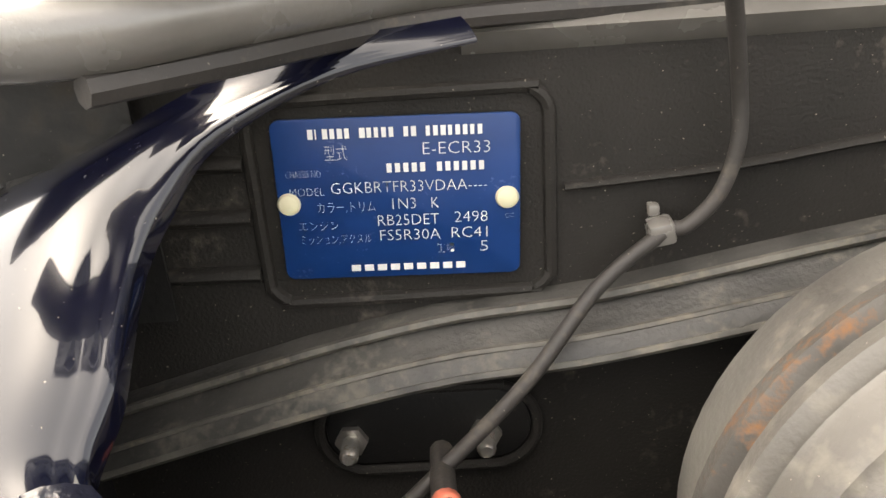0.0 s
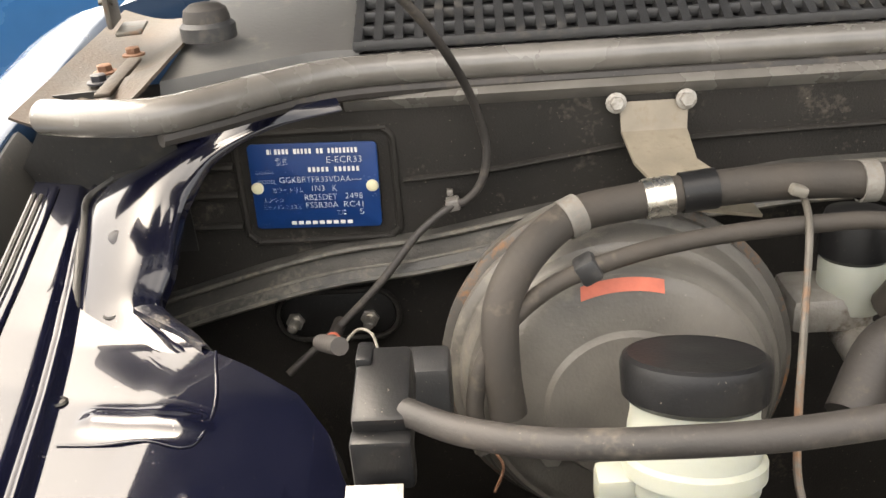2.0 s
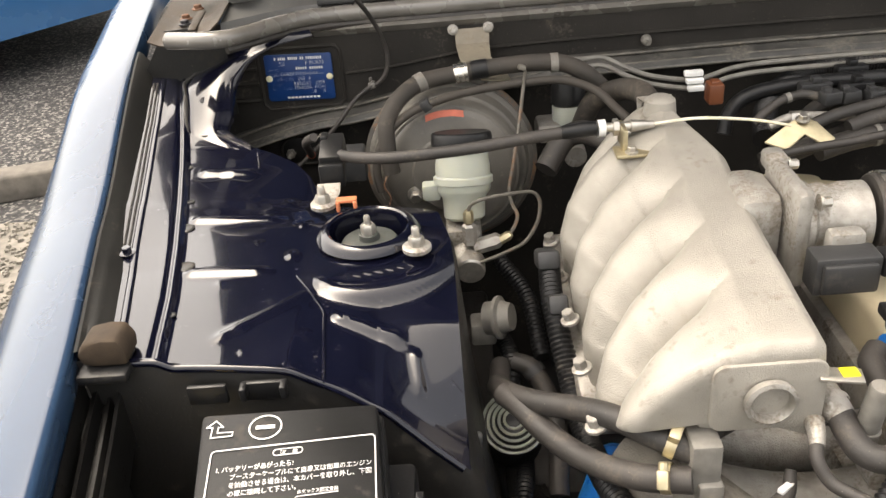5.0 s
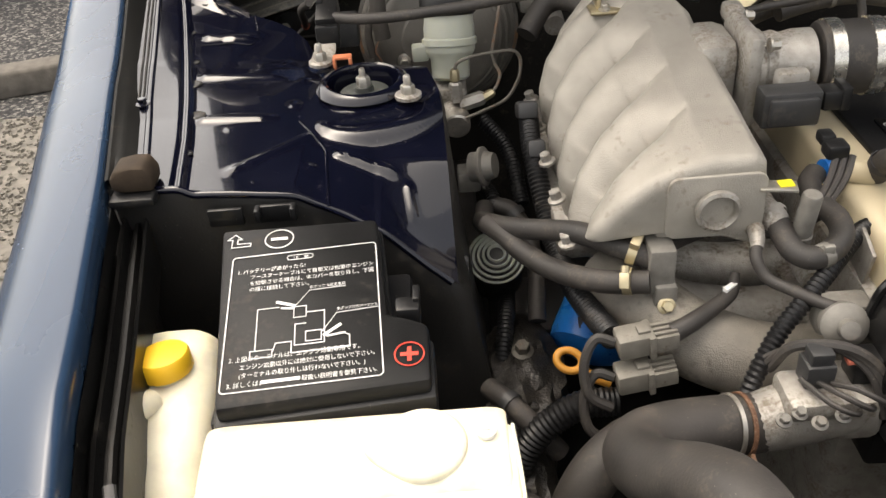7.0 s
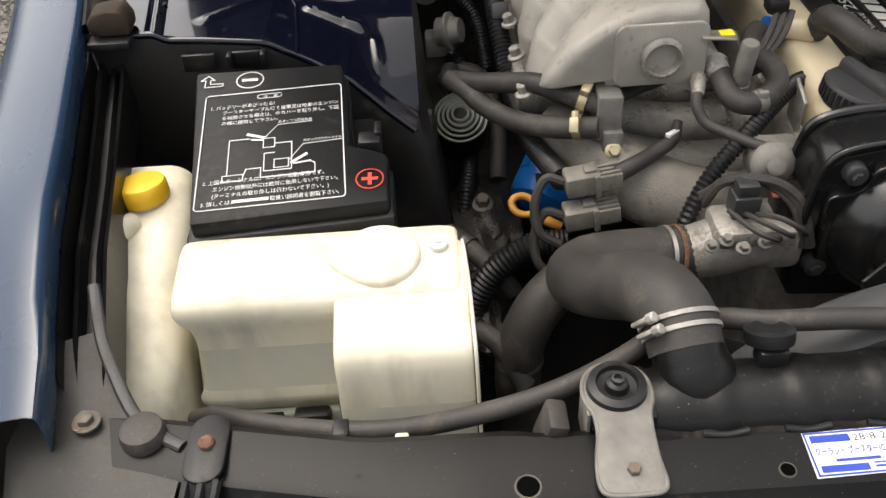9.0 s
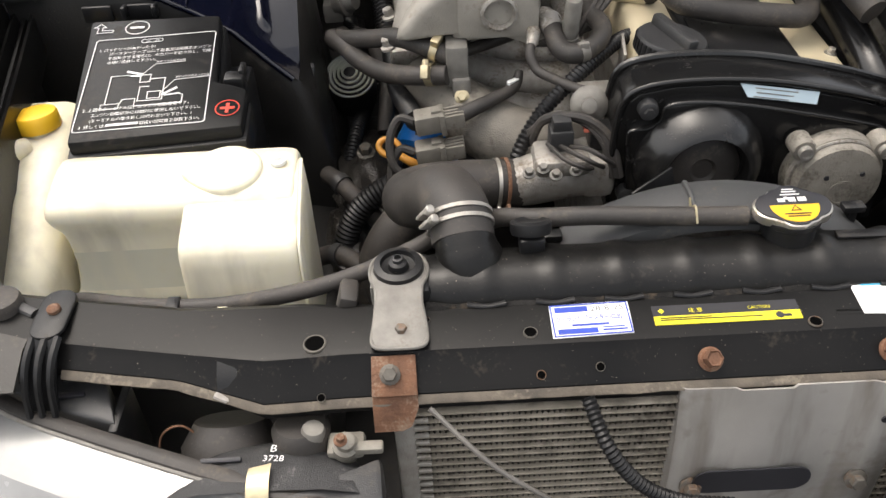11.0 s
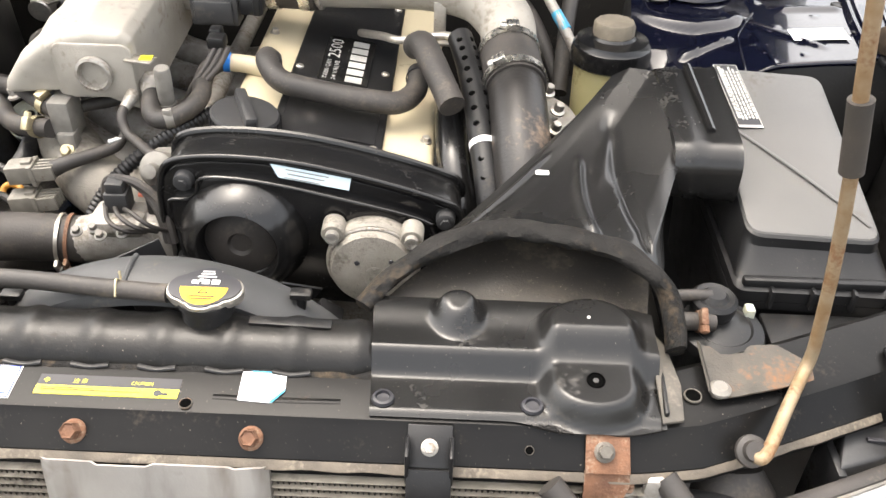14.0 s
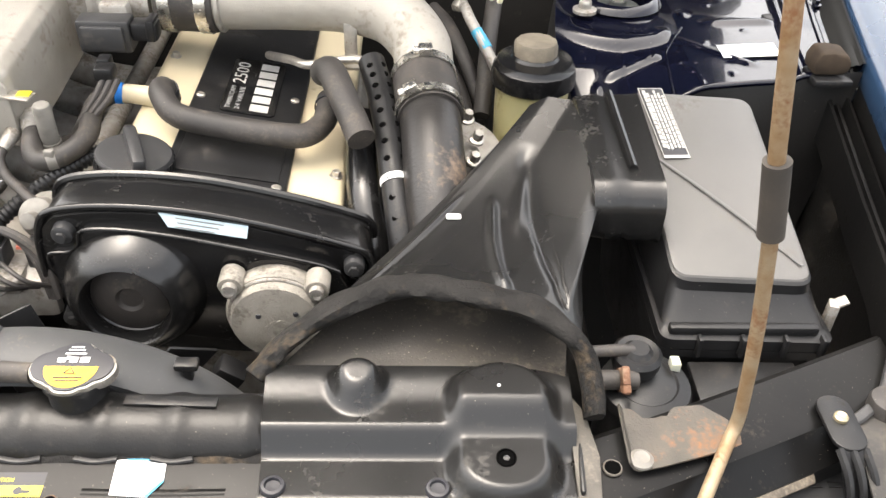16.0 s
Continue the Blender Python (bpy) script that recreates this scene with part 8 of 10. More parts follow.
def moulded(x0, x1, sec, rad=0.012, waist=0.0):
    """A blow-moulded tank: a side outline carried across, rounded ends, sides drawn in below the shoulder."""
    cy, cz = sum(q[0] for q in sec) / len(sec), sum(q[1] for q in sec) / len(sec)
    zt = max(q[1] for q in sec)
    rows = []
    for x, sh in ((x0, 0.16), (x0 + rad * 0.12, 0.085), (x0 + rad * 0.4, 0.03), (x0 + rad, 0.0), (x0 * 0.7 + x1 * 0.3, 0.0), (x0 * 0.3 + x1 * 0.7, 0.0), (x1 - rad, 0.0), (x1 - rad * 0.4, 0.03), (x1 - rad * 0.12, 0.085), (x1, 0.16)):
        k = 1.0 if x < (x0 + x1) / 2 else -1.0
        row = []
        for y, z in sec:
            pull = waist * interp(zt - z, [0.0, 0.022, 0.045, 0.110, 0.125], [0, 0, 1, 1, 0]) * (1.0 if min(x - x0, x1 - x) < rad * 1.2 else 0.0)
            row.append((x + k * pull, y + (cy - y) * sh * 0.5, z + (cz - z) * sh * 0.35))
        rows.append(row)
    return loft(rows, True, True)


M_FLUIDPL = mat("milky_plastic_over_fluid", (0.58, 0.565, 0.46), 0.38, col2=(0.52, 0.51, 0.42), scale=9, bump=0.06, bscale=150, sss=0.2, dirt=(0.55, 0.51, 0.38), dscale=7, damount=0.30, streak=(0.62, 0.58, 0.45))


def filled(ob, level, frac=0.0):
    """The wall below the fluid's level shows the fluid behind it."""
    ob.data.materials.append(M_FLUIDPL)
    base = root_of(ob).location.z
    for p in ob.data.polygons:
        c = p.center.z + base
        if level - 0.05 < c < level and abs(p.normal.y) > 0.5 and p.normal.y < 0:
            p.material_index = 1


main_sec = [(-0.478, 0.560), (-0.470, 0.600), (-0.469, 0.715), (-0.471, 0.727), (-0.478, 0.7345), (-0.490, 0.7360), (-0.520, 0.7325), (-0.540, 0.7290), (-0.549, 0.7250), (-0.553, 0.7170), (-0.552, 0.7060), (-0.546, 0.6920), (-0.543, 0.6780), (-0.543, 0.6640), (-0.544, 0.6500), (-0.546, 0.6370), (-0.550, 0.6180), (-0.5535, 0.6100), (-0.5535, 0.6020), (-0.548, 0.5950), (-0.546, 0.555)]
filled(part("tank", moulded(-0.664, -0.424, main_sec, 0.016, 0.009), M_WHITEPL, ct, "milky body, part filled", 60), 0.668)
step_sec = [(-0.490, 0.540), (-0.486, 0.700), (-0.492, 0.7300), (-0.520, 0.7300), (-0.560, 0.7205), (-0.588, 0.7130), (-0.598, 0.7085), (-0.6035, 0.7000), (-0.606, 0.6860), (-0.6085, 0.6700), (-0.611, 0.6550), (-0.613, 0.6400), (-0.616, 0.6200), (-0.619, 0.5900), (-0.621, 0.545)]
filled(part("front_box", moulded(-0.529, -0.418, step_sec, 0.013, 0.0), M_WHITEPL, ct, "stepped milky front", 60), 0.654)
part("mould_seam", tube([(-0.420, -0.495, 0.731), (-0.4175, -0.540, 0.726), (-0.4165, -0.585, 0.713), (-0.4160, -0.603, 0.700), (-0.4155, -0.612, 0.655), (-0.415, -0.618, 0.60)], 0.0016, 5, 6), M_WHITEPL, ct, "raised mould seam")
part("fill_disc", placed(loft([[(r * (0.034 * math.cos(a) - (0.012 * max(0.0, -math.cos(a)) ** 6)), r * 0.033 * math.sin(a), h) for a in np.linspace(0, 2 * math.pi, 49)[:-1]] for r, h in ((1.0, -0.006), (1.0, 0.002), (0.96, 0.0042), (0.88, 0.0054), (0.60, 0.0060))], True, True), Matrix.Translation((-0.490, -0.512, 0.7332)) @ axis_frame((0, -0.12, 1))), M_WHITEPL, ct, "round raised disc")
part("tank_nub", join(lathe([(0.008, 0), (0.008, 0.004), (0.0055, 0.005)], (-0.441, -0.505, 0.7350), (0, -0.1, 1), 18), box((-0.441, -0.505, 0.7405), (0.007, 0.006, 0.003), 0.001)), M_INK_W, ct, "white nub")
part("dimple", lathe([(0.0025, 0), (0.0018, 0.0008)], (-0.512, -0.599, 0.7035), (0, -0.4, 1), 12), M_INK_SHADE, ct, "small dark dimple")
part("foot_bracket", join(box((-0.565, -0.561, 0.588), (0.034, 0.014, 0.016), 0.004), box((-0.605, -0.559, 0.586), (0.026, 0.010, 0.008), 0.002)), M_PLASTIC, ct, "dark bracket at its foot")
# greyer plastic strip: the shade at the tank's foot put into colour
part("tank_shade_strip", box((-0.60, -0.553, 0.572), (0.12, 0.010, 0.035), 0.004), M_RESERV, ct, "greyer strip painted as the shaded lower tank")
wb = thing("washer_bottle", (-0.72, -0.45, 0.52), "milky washer bottle with a yellow cap beside the fender", "washer bottle")
rows = []
for y, xl, xr, zt in ((-0.318, -0.750, -0.704, 0.690), (-0.322, -0.762, -0.692, 0.710), (-0.335, -0.768, -0.684, 0.719), (-0.365, -0.771, -0.679, 0.7195), (-0.40, -0.771, -0.676, 0.716), (-0.45, -0.774, -0.676, 0.706), (-0.50, -0.770, -0.674, 0.692), (-0.55, -0.762, -0.674, 0.668), (-0.580, -0.752, -0.682, 0.648), (-0.590, -0.742, -0.692, 0.630)):
    w, h = xr - xl, zt - 0.52
    rows.append([((xl + xr) / 2 + a, y, (zt + 0.52) / 2 + b) for a, b in rrect(w, h, 0.026, 7)])
part("bottle", loft(rows, True, True), M_WHITEPL, wb, "milky bottle", 60)
part("cap", lathe([(0.0235, 0), (0.0245, 0.003), (0.0240, 0.016), (0.0225, 0.0185), (0.018, 0.0195)], (-0.722, -0.385, 0.716), (-0.05, 0.14, 1), 36), M_YELLOW, wb, "bright yellow cap")
part("filler_neck", lathe([(0.021, -0.02), (0.021, 0.006)], (-0.722, -0.385, 0.712), (-0.05, 0.14, 1), 28), M_WHITEPL, wb)
part("stub", tube([(-0.728, -0.418, 0.712), (-0.735, -0.432, 0.716), (-0.744, -0.446, 0.712)], [0.011, 0.011, 0.009], 4, 14), M_WHITEPL, wb, "moulded pouring stub")
# dark brackets behind the battery, side bolt
for x, w, y in ((-0.684, 0.036, -0.215), (-0.632, 0.040, -0.214)):
    t = thing("apron_clip_plate", (x, y, 0.75), "small black plate on the apron behind the battery", "bracket", "apron plates")
    part("plate", box((x, y - 0.008, 0.772), (w, 0.006, 0.020), 0.002), M_PLASTIC, t)
    if w > 0.037:
        part("ear", box((x - 0.018, y - 0.014, 0.776), (0.006, 0.014, 0.014), 0.002), M_PLASTIC, t)
        part("ear", box((x + 0.018, y - 0.014, 0.776), (0.006, 0.014, 0.014), 0.002), M_PLASTIC, t)
sb = thing("apron_side_bolt", (-0.466, -0.20, 0.63), "steel bolt through a black plate on the apron wall", "bolt")
part("plate", prism([(-0.490, -0.205, 0.62), (-0.445, -0.205, 0.62), (-0.440, -0.19, 0.668), (-0.478, -0.185, 0.675)], (0, 0.006, 0.004), 0.002), M_BAY, sb)
part("bolt", bolt((-0.464, -0.200, 0.648), (0.3, -0.8, 0.6), 0.0075, 0.020, 1.5), M_TAPE, sb)
# cross hose along the front
ch = thing("front_cross_hose", (-0.50, -0.67, 0.70), "matt black hose draped along the radiator support", "hose")
part("hose", tube([(-0.250, -0.585, 0.726), (-0.275, -0.612, 0.728), (-0.307, -0.634, 0.725), (-0.355, -0.651, 0.714), (-0.407, -0.661, 0.705), (-0.470, -0.667, 0.699), (-0.520, -0.663, 0.695), (-0.575, -0.646, 0.686), (-0.625, -0.618, 0.668), (-0.655, -0.594, 0.635)], 0.0078, 7, 12), M_RUBBER, ch)
part("hose_clip", join(box((-0.5200, -0.6665, 0.7015), (0.012, 0.016, 0.006), 0.0015), box((-0.5205, -0.6740, 0.6965), (0.010, 0.004, 0.016), 0.001)), M_PLASTIC, ch, "black clip")
part("white_ferrule", box((-0.4750, -0.6785, 0.7025), (0.010, 0.006, 0.006), 0.0015), M_WHITEPL, ch, "white ferrule")

# ---- hoses and fittings before the plenum ----
lhz = thing("idle_hose", (-0.34, -0.22, 0.66), "pair of ribbed black hoses looping from the valve block", "hose")
part("upper_hose", tube([(-0.262, -0.288, 0.725), (-0.290, -0.274, 0.732), (-0.325, -0.240, 0.729), (-0.355, -0.205, 0.712), (-0.385, -0.180, 0.700), (-0.410, -0.150, 0.688), (-0.420, -0.115, 0.670), (-0.418, -0.08, 0.645), (-0.414, -0.04, 0.64)], 0.0118, 7, 14), M_RUBBER, lhz, "black rubber hose")
part("lower_hose", tube([(-0.268, -0.306, 0.711), (-0.312, -0.290, 0.704), (-0.350, -0.250, 0.690), (-0.380, -0.205, 0.684), (-0.400, -0.175, 0.690), (-0.417, -0.150, 0.690)], 0.0118, 7, 14), M_RUBBER, lhz, "black rubber hose")
part("yellow_band", lathe([(0.0120, -0.003), (0.0128, -0.003), (0.0128, 0.003), (0.0120, 0.003)], (-0.306, -0.2515, 0.736), (-0.033, 0.026, -0.006), 18, closed=False), M_RIVET, lhz, "cream paint band")
clamp("clamp", (-0.280, -0.280, 0.730), (-0.028, 0.014, 0.007), 0.0122, 0.009, M_BRASS, lhz, (0.3, -0.5, 1))
clamp("clamp", (-0.288, -0.299, 0.7085), (-0.044, 0.016, -0.007), 0.0122, 0.009, M_BRASS, lhz, (0.2, -0.8, 0.6))
vb = thing("valve_block", (-0.255, -0.285, 0.67), "grey metal valve block with a bolt in front of the plenum", "valve block")
part("body", join(box((-0.256, -0.284, 0.718), (0.026, 0.040, 0.052), 0.003), box((-0.252, -0.300, 0.690), (0.022, 0.02, 0.03), 0.003)), M_TAPE, vb)
part("bolt", bolt((-0.252, -0.312, 0.684), (0, -0.7, 0.5), 0.006, 0.010), M_BRASS, vb)
for dz, dy in ((0.012, 0.02), (-0.004, 0.01)):
    part("pipe", tube([(-0.245, -0.265 + dy * 0.3, 0.722 + dz), (-0.215, -0.255 + dy, 0.722 + dz), (-0.19, -0.25 + dy, 0.728 + dz), (-0.165, -0.235 + dy, 0.73 + dz)], 0.0075, 6, 12), M_RUBBER, vb, "black hose stub")
spf = thing("spring_canister", (-0.405, -0.09, 0.56), "canister topped by concentric white-edged rings", "canister")
part("can", lathe([(0.034, -0.06), (0.036, 0.0)], (-0.405, -0.095, 0.60), (0, -0.5, 0.85), 28), M_PLASTIC, spf)
for k, r in enumerate((0.036, 0.030, 0.024, 0.018, 0.012)):
    part("ring", lathe([(r - 0.0032, 0.0 + 0.003 * k), (r, 0.001 + 0.003 * k), (r, 0.004 + 0.003 * k), (r - 0.0012, 0.0045 + 0.003 * k), (r - 0.0032, 0.002 + 0.003 * k)], (-0.405, -0.095, 0.60), (0, -0.5, 0.85), 36, closed=False), M_RESERV, spf, "pale ring")
for k, (x, y, z, lb) in enumerate(((-0.280, -0.352, 0.678, "upper grey wiring connector"), (-0.281, -0.362, 0.642, "lower grey wiring connector"))):
    t = thing("wiring_connector", (x, y, z - 0.012), lb + " by the engine", "connector", "front connectors")
    rot = Matrix.Rotation(radians(4), 4, "Z") @ Matrix.Rotation(radians(-6), 4, "Y")
    part("shell", join(box((x - 0.012, y, z), (0.034, 0.026, 0.024), 0.003, rot), box((x - 0.004, y, z + 0.013), (0.012, 0.012, 0.006), 0.001, rot)), M_CONN, t, "dusty grey shell")
    for j in range(4):
        part("rib", box((x + 0.016, y - 0.010 + 0.0066 * j, z + 0.003), (0.026, 0.004, 0.018), 0.001, rot), M_CONN, t)
    part("collar", box((x + 0.003, y, z), (0.006, 0.029, 0.027), 0.001, rot), M_CONN, t)
    part("wire", tube([(x - 0.03, y, z), (x - 0.048, y + 0.004, z + 0.002), (x - 0.060, y - 0.006, z - 0.022), (x - 0.056, y - 0.018, z - 0.05), (x - 0.035, y - 0.022, z - 0.065)], 0.0052, 6, 8), M_RUBBER, t, "black sleeved wire")
lead = thing("taped_lead", (-0.22, -0.33, 0.66), "tapered black taped lead with a torn white tip", "cable")
part("lead", tube([(-0.255, -0.350, 0.682), (-0.238, -0.345, 0.688), (-0.215, -0.330, 0.690), (-0.190, -0.312, 0.694), (-0.182, -0.296, 0.705)], [0.010, 0.009, 0.008, 0.007, 0.005], 6, 10), M_RUBBER, lead)
part("torn_tape", box((-0.191, -0.311, 0.7005), (0.016, 0.006, 0.005), 0.001, Matrix.Rotation(radians(35), 4, "Z")), M_INK_W, lead, "torn white tape")
dp = thing("dipstick_ring", (-0.343, -0.299, 0.60), "orange plastic dipstick pull ring", "dipstick")
ringp = [(0.0135 * math.cos(a), 0.0105 * math.sin(a), 0) for a in np.linspace(0, 2 * math.pi, 17)]
dm = Matrix.Translation((-0.345, -0.300, 0.610)) @ Matrix.Rotation(radians(38), 4, "X") @ Matrix.Rotation(radians(-25), 4, "Z")
part("ring", placed(tube(ringp, 0.0042, 3, 10), dm), M_ORANGE, dp)
part("stem", tube([(-0.332, -0.308, 0.602), (-0.318, -0.315, 0.596), (-0.305, -0.318, 0.590)], [0.005, 0.006, 0.005], 4, 10), M_ORANGE, dp)
of = thing("oil_filter", (-0.305, -0.15, 0.46), "blue painted oil filter low beside the engine", "oil filter")
part("can", lathe([(0.03, 0), (0.045, 0.008), (0.047, 0.02), (0.047, 0.085), (0.040, 0.092)], (-0.31, -0.175, 0.50), (0.35, 0.55, 0.35), 36), M_FILTER, of, "glossy blue can")
part("print", box((-0.300, -0.175, 0.553), (0.03, 0.014, 0.001), 0, Matrix.Rotation(radians(35), 4, "X")), M_INK_SHADE, of)
cor = [("corrugated_loom", "black corrugated loom down beside the runner", [(-0.350, 0.02, 0.735), (-0.352, -0.04, 0.715), (-0.343, -0.11, 0.665), (-0.338, -0.17, 0.650), (-0.330, -0.24, 0.655), (-0.318, -0.29, 0.660), (-0.308, -0.335, 0.668)], 0.0130),
       ("corrugated_loom", "black corrugated conduit crossing before the engine", [(-0.030, -0.262, 0.728), (-0.060, -0.282, 0.734), (-0.095, -0.318, 0.730), (-0.130, -0.350, 0.718), (-0.165, -0.375, 0.695), (-0.190, -0.398, 0.665), (-0.200, -0.41, 0.64)], 0.0092),
       ("corrugated_loom", "wide black corrugated hose low in the bay", [(-0.30, -0.335, 0.58), (-0.34, -0.335, 0.578), (-0.385, -0.345, 0.55), (-0.41, -0.36, 0.50), (-0.41, -0.37, 0.42)], 0.016)]
for nm, lb, pts, r in cor:
    t = thing(nm, pts[3], lb, "conduit")
    part("conduit", tube(pts, r, 8, 14, ripple=0.0017, pitch=0.0056), M_PLASTIC, t)
stp = thing("loom_boot", (-0.35, 0.02, 0.71), "pair of dusty black sensor boots beside the plenum", "sensor boot")
part("boot", box((-0.352, 0.020, 0.742), (0.026, 0.050, 0.022), 0.005, Matrix.Rotation(radians(-25), 4, "X")), M_PLASTIC_G, stp)
part("boot", box((-0.348, -0.035, 0.716), (0.022, 0.050, 0.022), 0.005, Matrix.Rotation(radians(-30), 4, "X")), M_PLASTIC_G, stp)
iac = thing("idle_valve", (-0.117, -0.39, 0.69), "grey round idle valve with a hose stub", "valve")
part("body", join(lathe([(0.012, 0), (0.020, 0.004), (0.021, 0.018), (0.016, 0.024), (0.009, 0.026), (0.0085, 0.036), (0.004, 0.037)], (-0.112, -0.375, 0.705), (-0.15, -0.85, 0.4), 28), box((-0.105, -0.362, 0.702), (0.05, 0.03, 0.036), 0.008)), M_TAPE, iac, "dull grey body")
part("thin_hose", tube([(-0.170, -0.306, 0.747), (-0.173, -0.319, 0.738), (-0.165, -0.332, 0.725), (-0.148, -0.348, 0.722), (-0.130, -0.368, 0.722), (-0.118, -0.378, 0.722)], 0.0058, 7, 10), M_RUBBER, iac, "slim black hose")
uho = thing("bypass_hose", (-0.105, -0.29, 0.69), "black U-shaped bypass hose with a spring clamp", "hose")
part("hose", tube([(-0.144, -0.282, 0.755), (-0.142, -0.300, 0.748), (-0.137, -0.316, 0.742), (-0.124, -0.327, 0.741), (-0.106, -0.323, 0.744), (-0.091, -0.308, 0.749), (-0.086, -0.284, 0.752), (-0.092, -0.252, 0.753), (-0.092, -0.225, 0.756), (-0.080, -0.210, 0.760)], 0.0115, 7, 14), M_RUBBER, uho)
part("clamp_tab", join(lathe([(0.0110, -0.005), (0.0120, -0.005), (0.0120, 0.005), (0.0110, 0.005)], (-0.114, -0.3265, 0.7425), (0.02, 0.008, 0.002), 18, closed=False), box((-0.113, -0.332, 0.7535), (0.010, 0.006, 0.008), 0.001)), M_TAPE, uho, "grey spring clamp")
sol = thing("vacuum_solenoid", (-0.123, -0.30, 0.74), "upright grey solenoid with a small yellow tag", "solenoid")
part("body", join(lathe([(0.0088, -0.03), (0.0096, -0.026), (0.0096, 0.016), (0.008, 0.019), (0.005, 0.0195)], (-0.123, -0.298, 0.775), (0.05, -0.1, 1), 20), lathe([(0.0112, -0.045), (0.0112, -0.028)], (-0.123, -0.298, 0.775), (0.05, -0.1, 1), 20)), M_TAPE, sol)
part("bracket", box((-0.150, -0.287, 0.797), (0.034, 0.018, 0.003), 0.001, Matrix.Rotation(radians(-12), 4, "Z")), M_STEEL, sol, "zinc bracket")
part("yellow_tag", box((-0.143, -0.286, 0.7990), (0.014, 0.012, 0.001), 0.0003), M_INK_Y, sol, "yellow paint tag")
pcv = thing("cam_sensor_plug", (-0.07, -0.23, 0.77), "black sensor plug and wires beside the cam cover", "connector")
part("plug", join(box((-0.074, -0.228, 0.797), (0.022, 0.022, 0.016), 0.004), box((-0.078, -0.212, 0.802), (0.015, 0.018, 0.012), 0.003)), M_PLASTIC, pcv)
for k in range(3):
    part("wire", tube([(-0.075 + 0.008 * k, -0.235, 0.792), (-0.085 + 0.008 * k, -0.250, 0.775), (-0.10 + 0.006 * k, -0.262, 0.755), (-0.12 + 0.01 * k, -0.262, 0.725 + 0.006 * k), (-0.16, -0.24, 0.71)], 0.0036, 6, 8), M_RUBBER, pcv, "black sleeved wire")
wl_ = thing("sensor_wire_loom", (-0.14, -0.42, 0.70), "tangled black sleeved wires by the thermostat", "wires")
for k in range(3):
    part("wire", tube([(-0.19 + 0.006 * k, -0.388 - 0.004 * k, 0.672), (-0.165, -0.402 - 0.003 * k, 0.700 + 0.004 * k), (-0.135 + 0.004 * k, -0.418 - 0.004 * k, 0.712 + 0.003 * k), (-0.108 + 0.005 * k, -0.436, 0.695), (-0.095 + 0.004 * k, -0.45, 0.655)], 0.0034 + 0.0008 * k, 6, 8), M_RUBBER, wl_)
tab = thing("lifting_tab", (-0.065, -0.30, 0.68), "bare metal lifting tab with a hole beside the oil filler", "bracket")
part("plate", prism([(-0.066, -0.325, 0.735), (-0.064, -0.290, 0.745), (-0.062, -0.282, 0.700), (-0.066, -0.315, 0.68)], (0.004, 0, 0), 0.001), M_CASTD, tab)
reg = thing("pressure_regulator", (-0.414, 0.02, 0.62), "grey round pressure regulator on the apron side", "regulator")
part("body", join(lathe([(0.020, 0), (0.020, 0.012), (0.026, 0.014), (0.026, 0.018), (0.020, 0.020), (0.016, 0.032)], (-0.425, 0.02, 0.665), (0.9, -0.3, 0.2), 24), box((-0.43, 0.02, 0.65), (0.03, 0.03, 0.03), 0.004)), M_TAPE, reg)
for k, (a, b, c) in enumerate((((-0.42, 0.10, 0.60), (-0.40, 0.0, 0.62), (-0.41, -0.08, 0.58)), ((-0.39, -0.05, 0.52), (-0.40, -0.15, 0.54), (-0.42, -0.25, 0.50)), ((-0.40, 0.16, 0.66), (-0.37, 0.10, 0.64), (-0.36, 0.02, 0.60)))):
    t = thing("side_loom", b, "dark sleeved loom along the chassis rail", "loom", "rail looms")
    part("sleeve", tube([a, b, c], 0.011, 8, 10, ripple=0.0014, pitch=0.006), M_PLASTIC, t)


# low in the gap between apron and engine
low_bay = [((-0.40, -0.02, 0.63), (-0.375, -0.03, 0.62), (-0.355, -0.07, 0.58), (-0.36, -0.14, 0.53)), ((-0.43, -0.28, 0.56), (-0.41, -0.31, 0.565), (-0.385, -0.335, 0.55), (-0.36, -0.345, 0.52)), ((-0.44, -0.40, 0.52), (-0.41, -0.42, 0.54), (-0.385, -0.44, 0.535), (-0.36, -0.47, 0.50)), ((-0.30, -0.40, 0.60), (-0.27, -0.41, 0.605), (-0.23, -0.405, 0.60), (-0.19, -0.395, 0.60))]
for pts_ in low_bay:
    t = thing("greasy_hose", pts_[1], "greasy dark hose low in the engine bay", "hose", "low hoses")
    part("hose", tube(pts_, 0.0115, 7, 12), M_RUBBER, t)
    part("collar", lathe([(0.0118, -0.005), (0.0135, -0.005), (0.0135, 0.005), (0.0118, 0.005)], pts_[1], Vector(pts_[2]) - Vector(pts_[0]), 18, closed=False), M_PLASTIC_G, t, "moulded collar")
rng = random.Random(12)
grease = mat("oily_grit", (0.030, 0.026, 0.022), 0.35, col2=(0.008, 0.0075, 0.007), scale=60, bump=0.8, bscale=300, dirt=(0.16, 0.145, 0.12), dscale=90, damount=0.12)
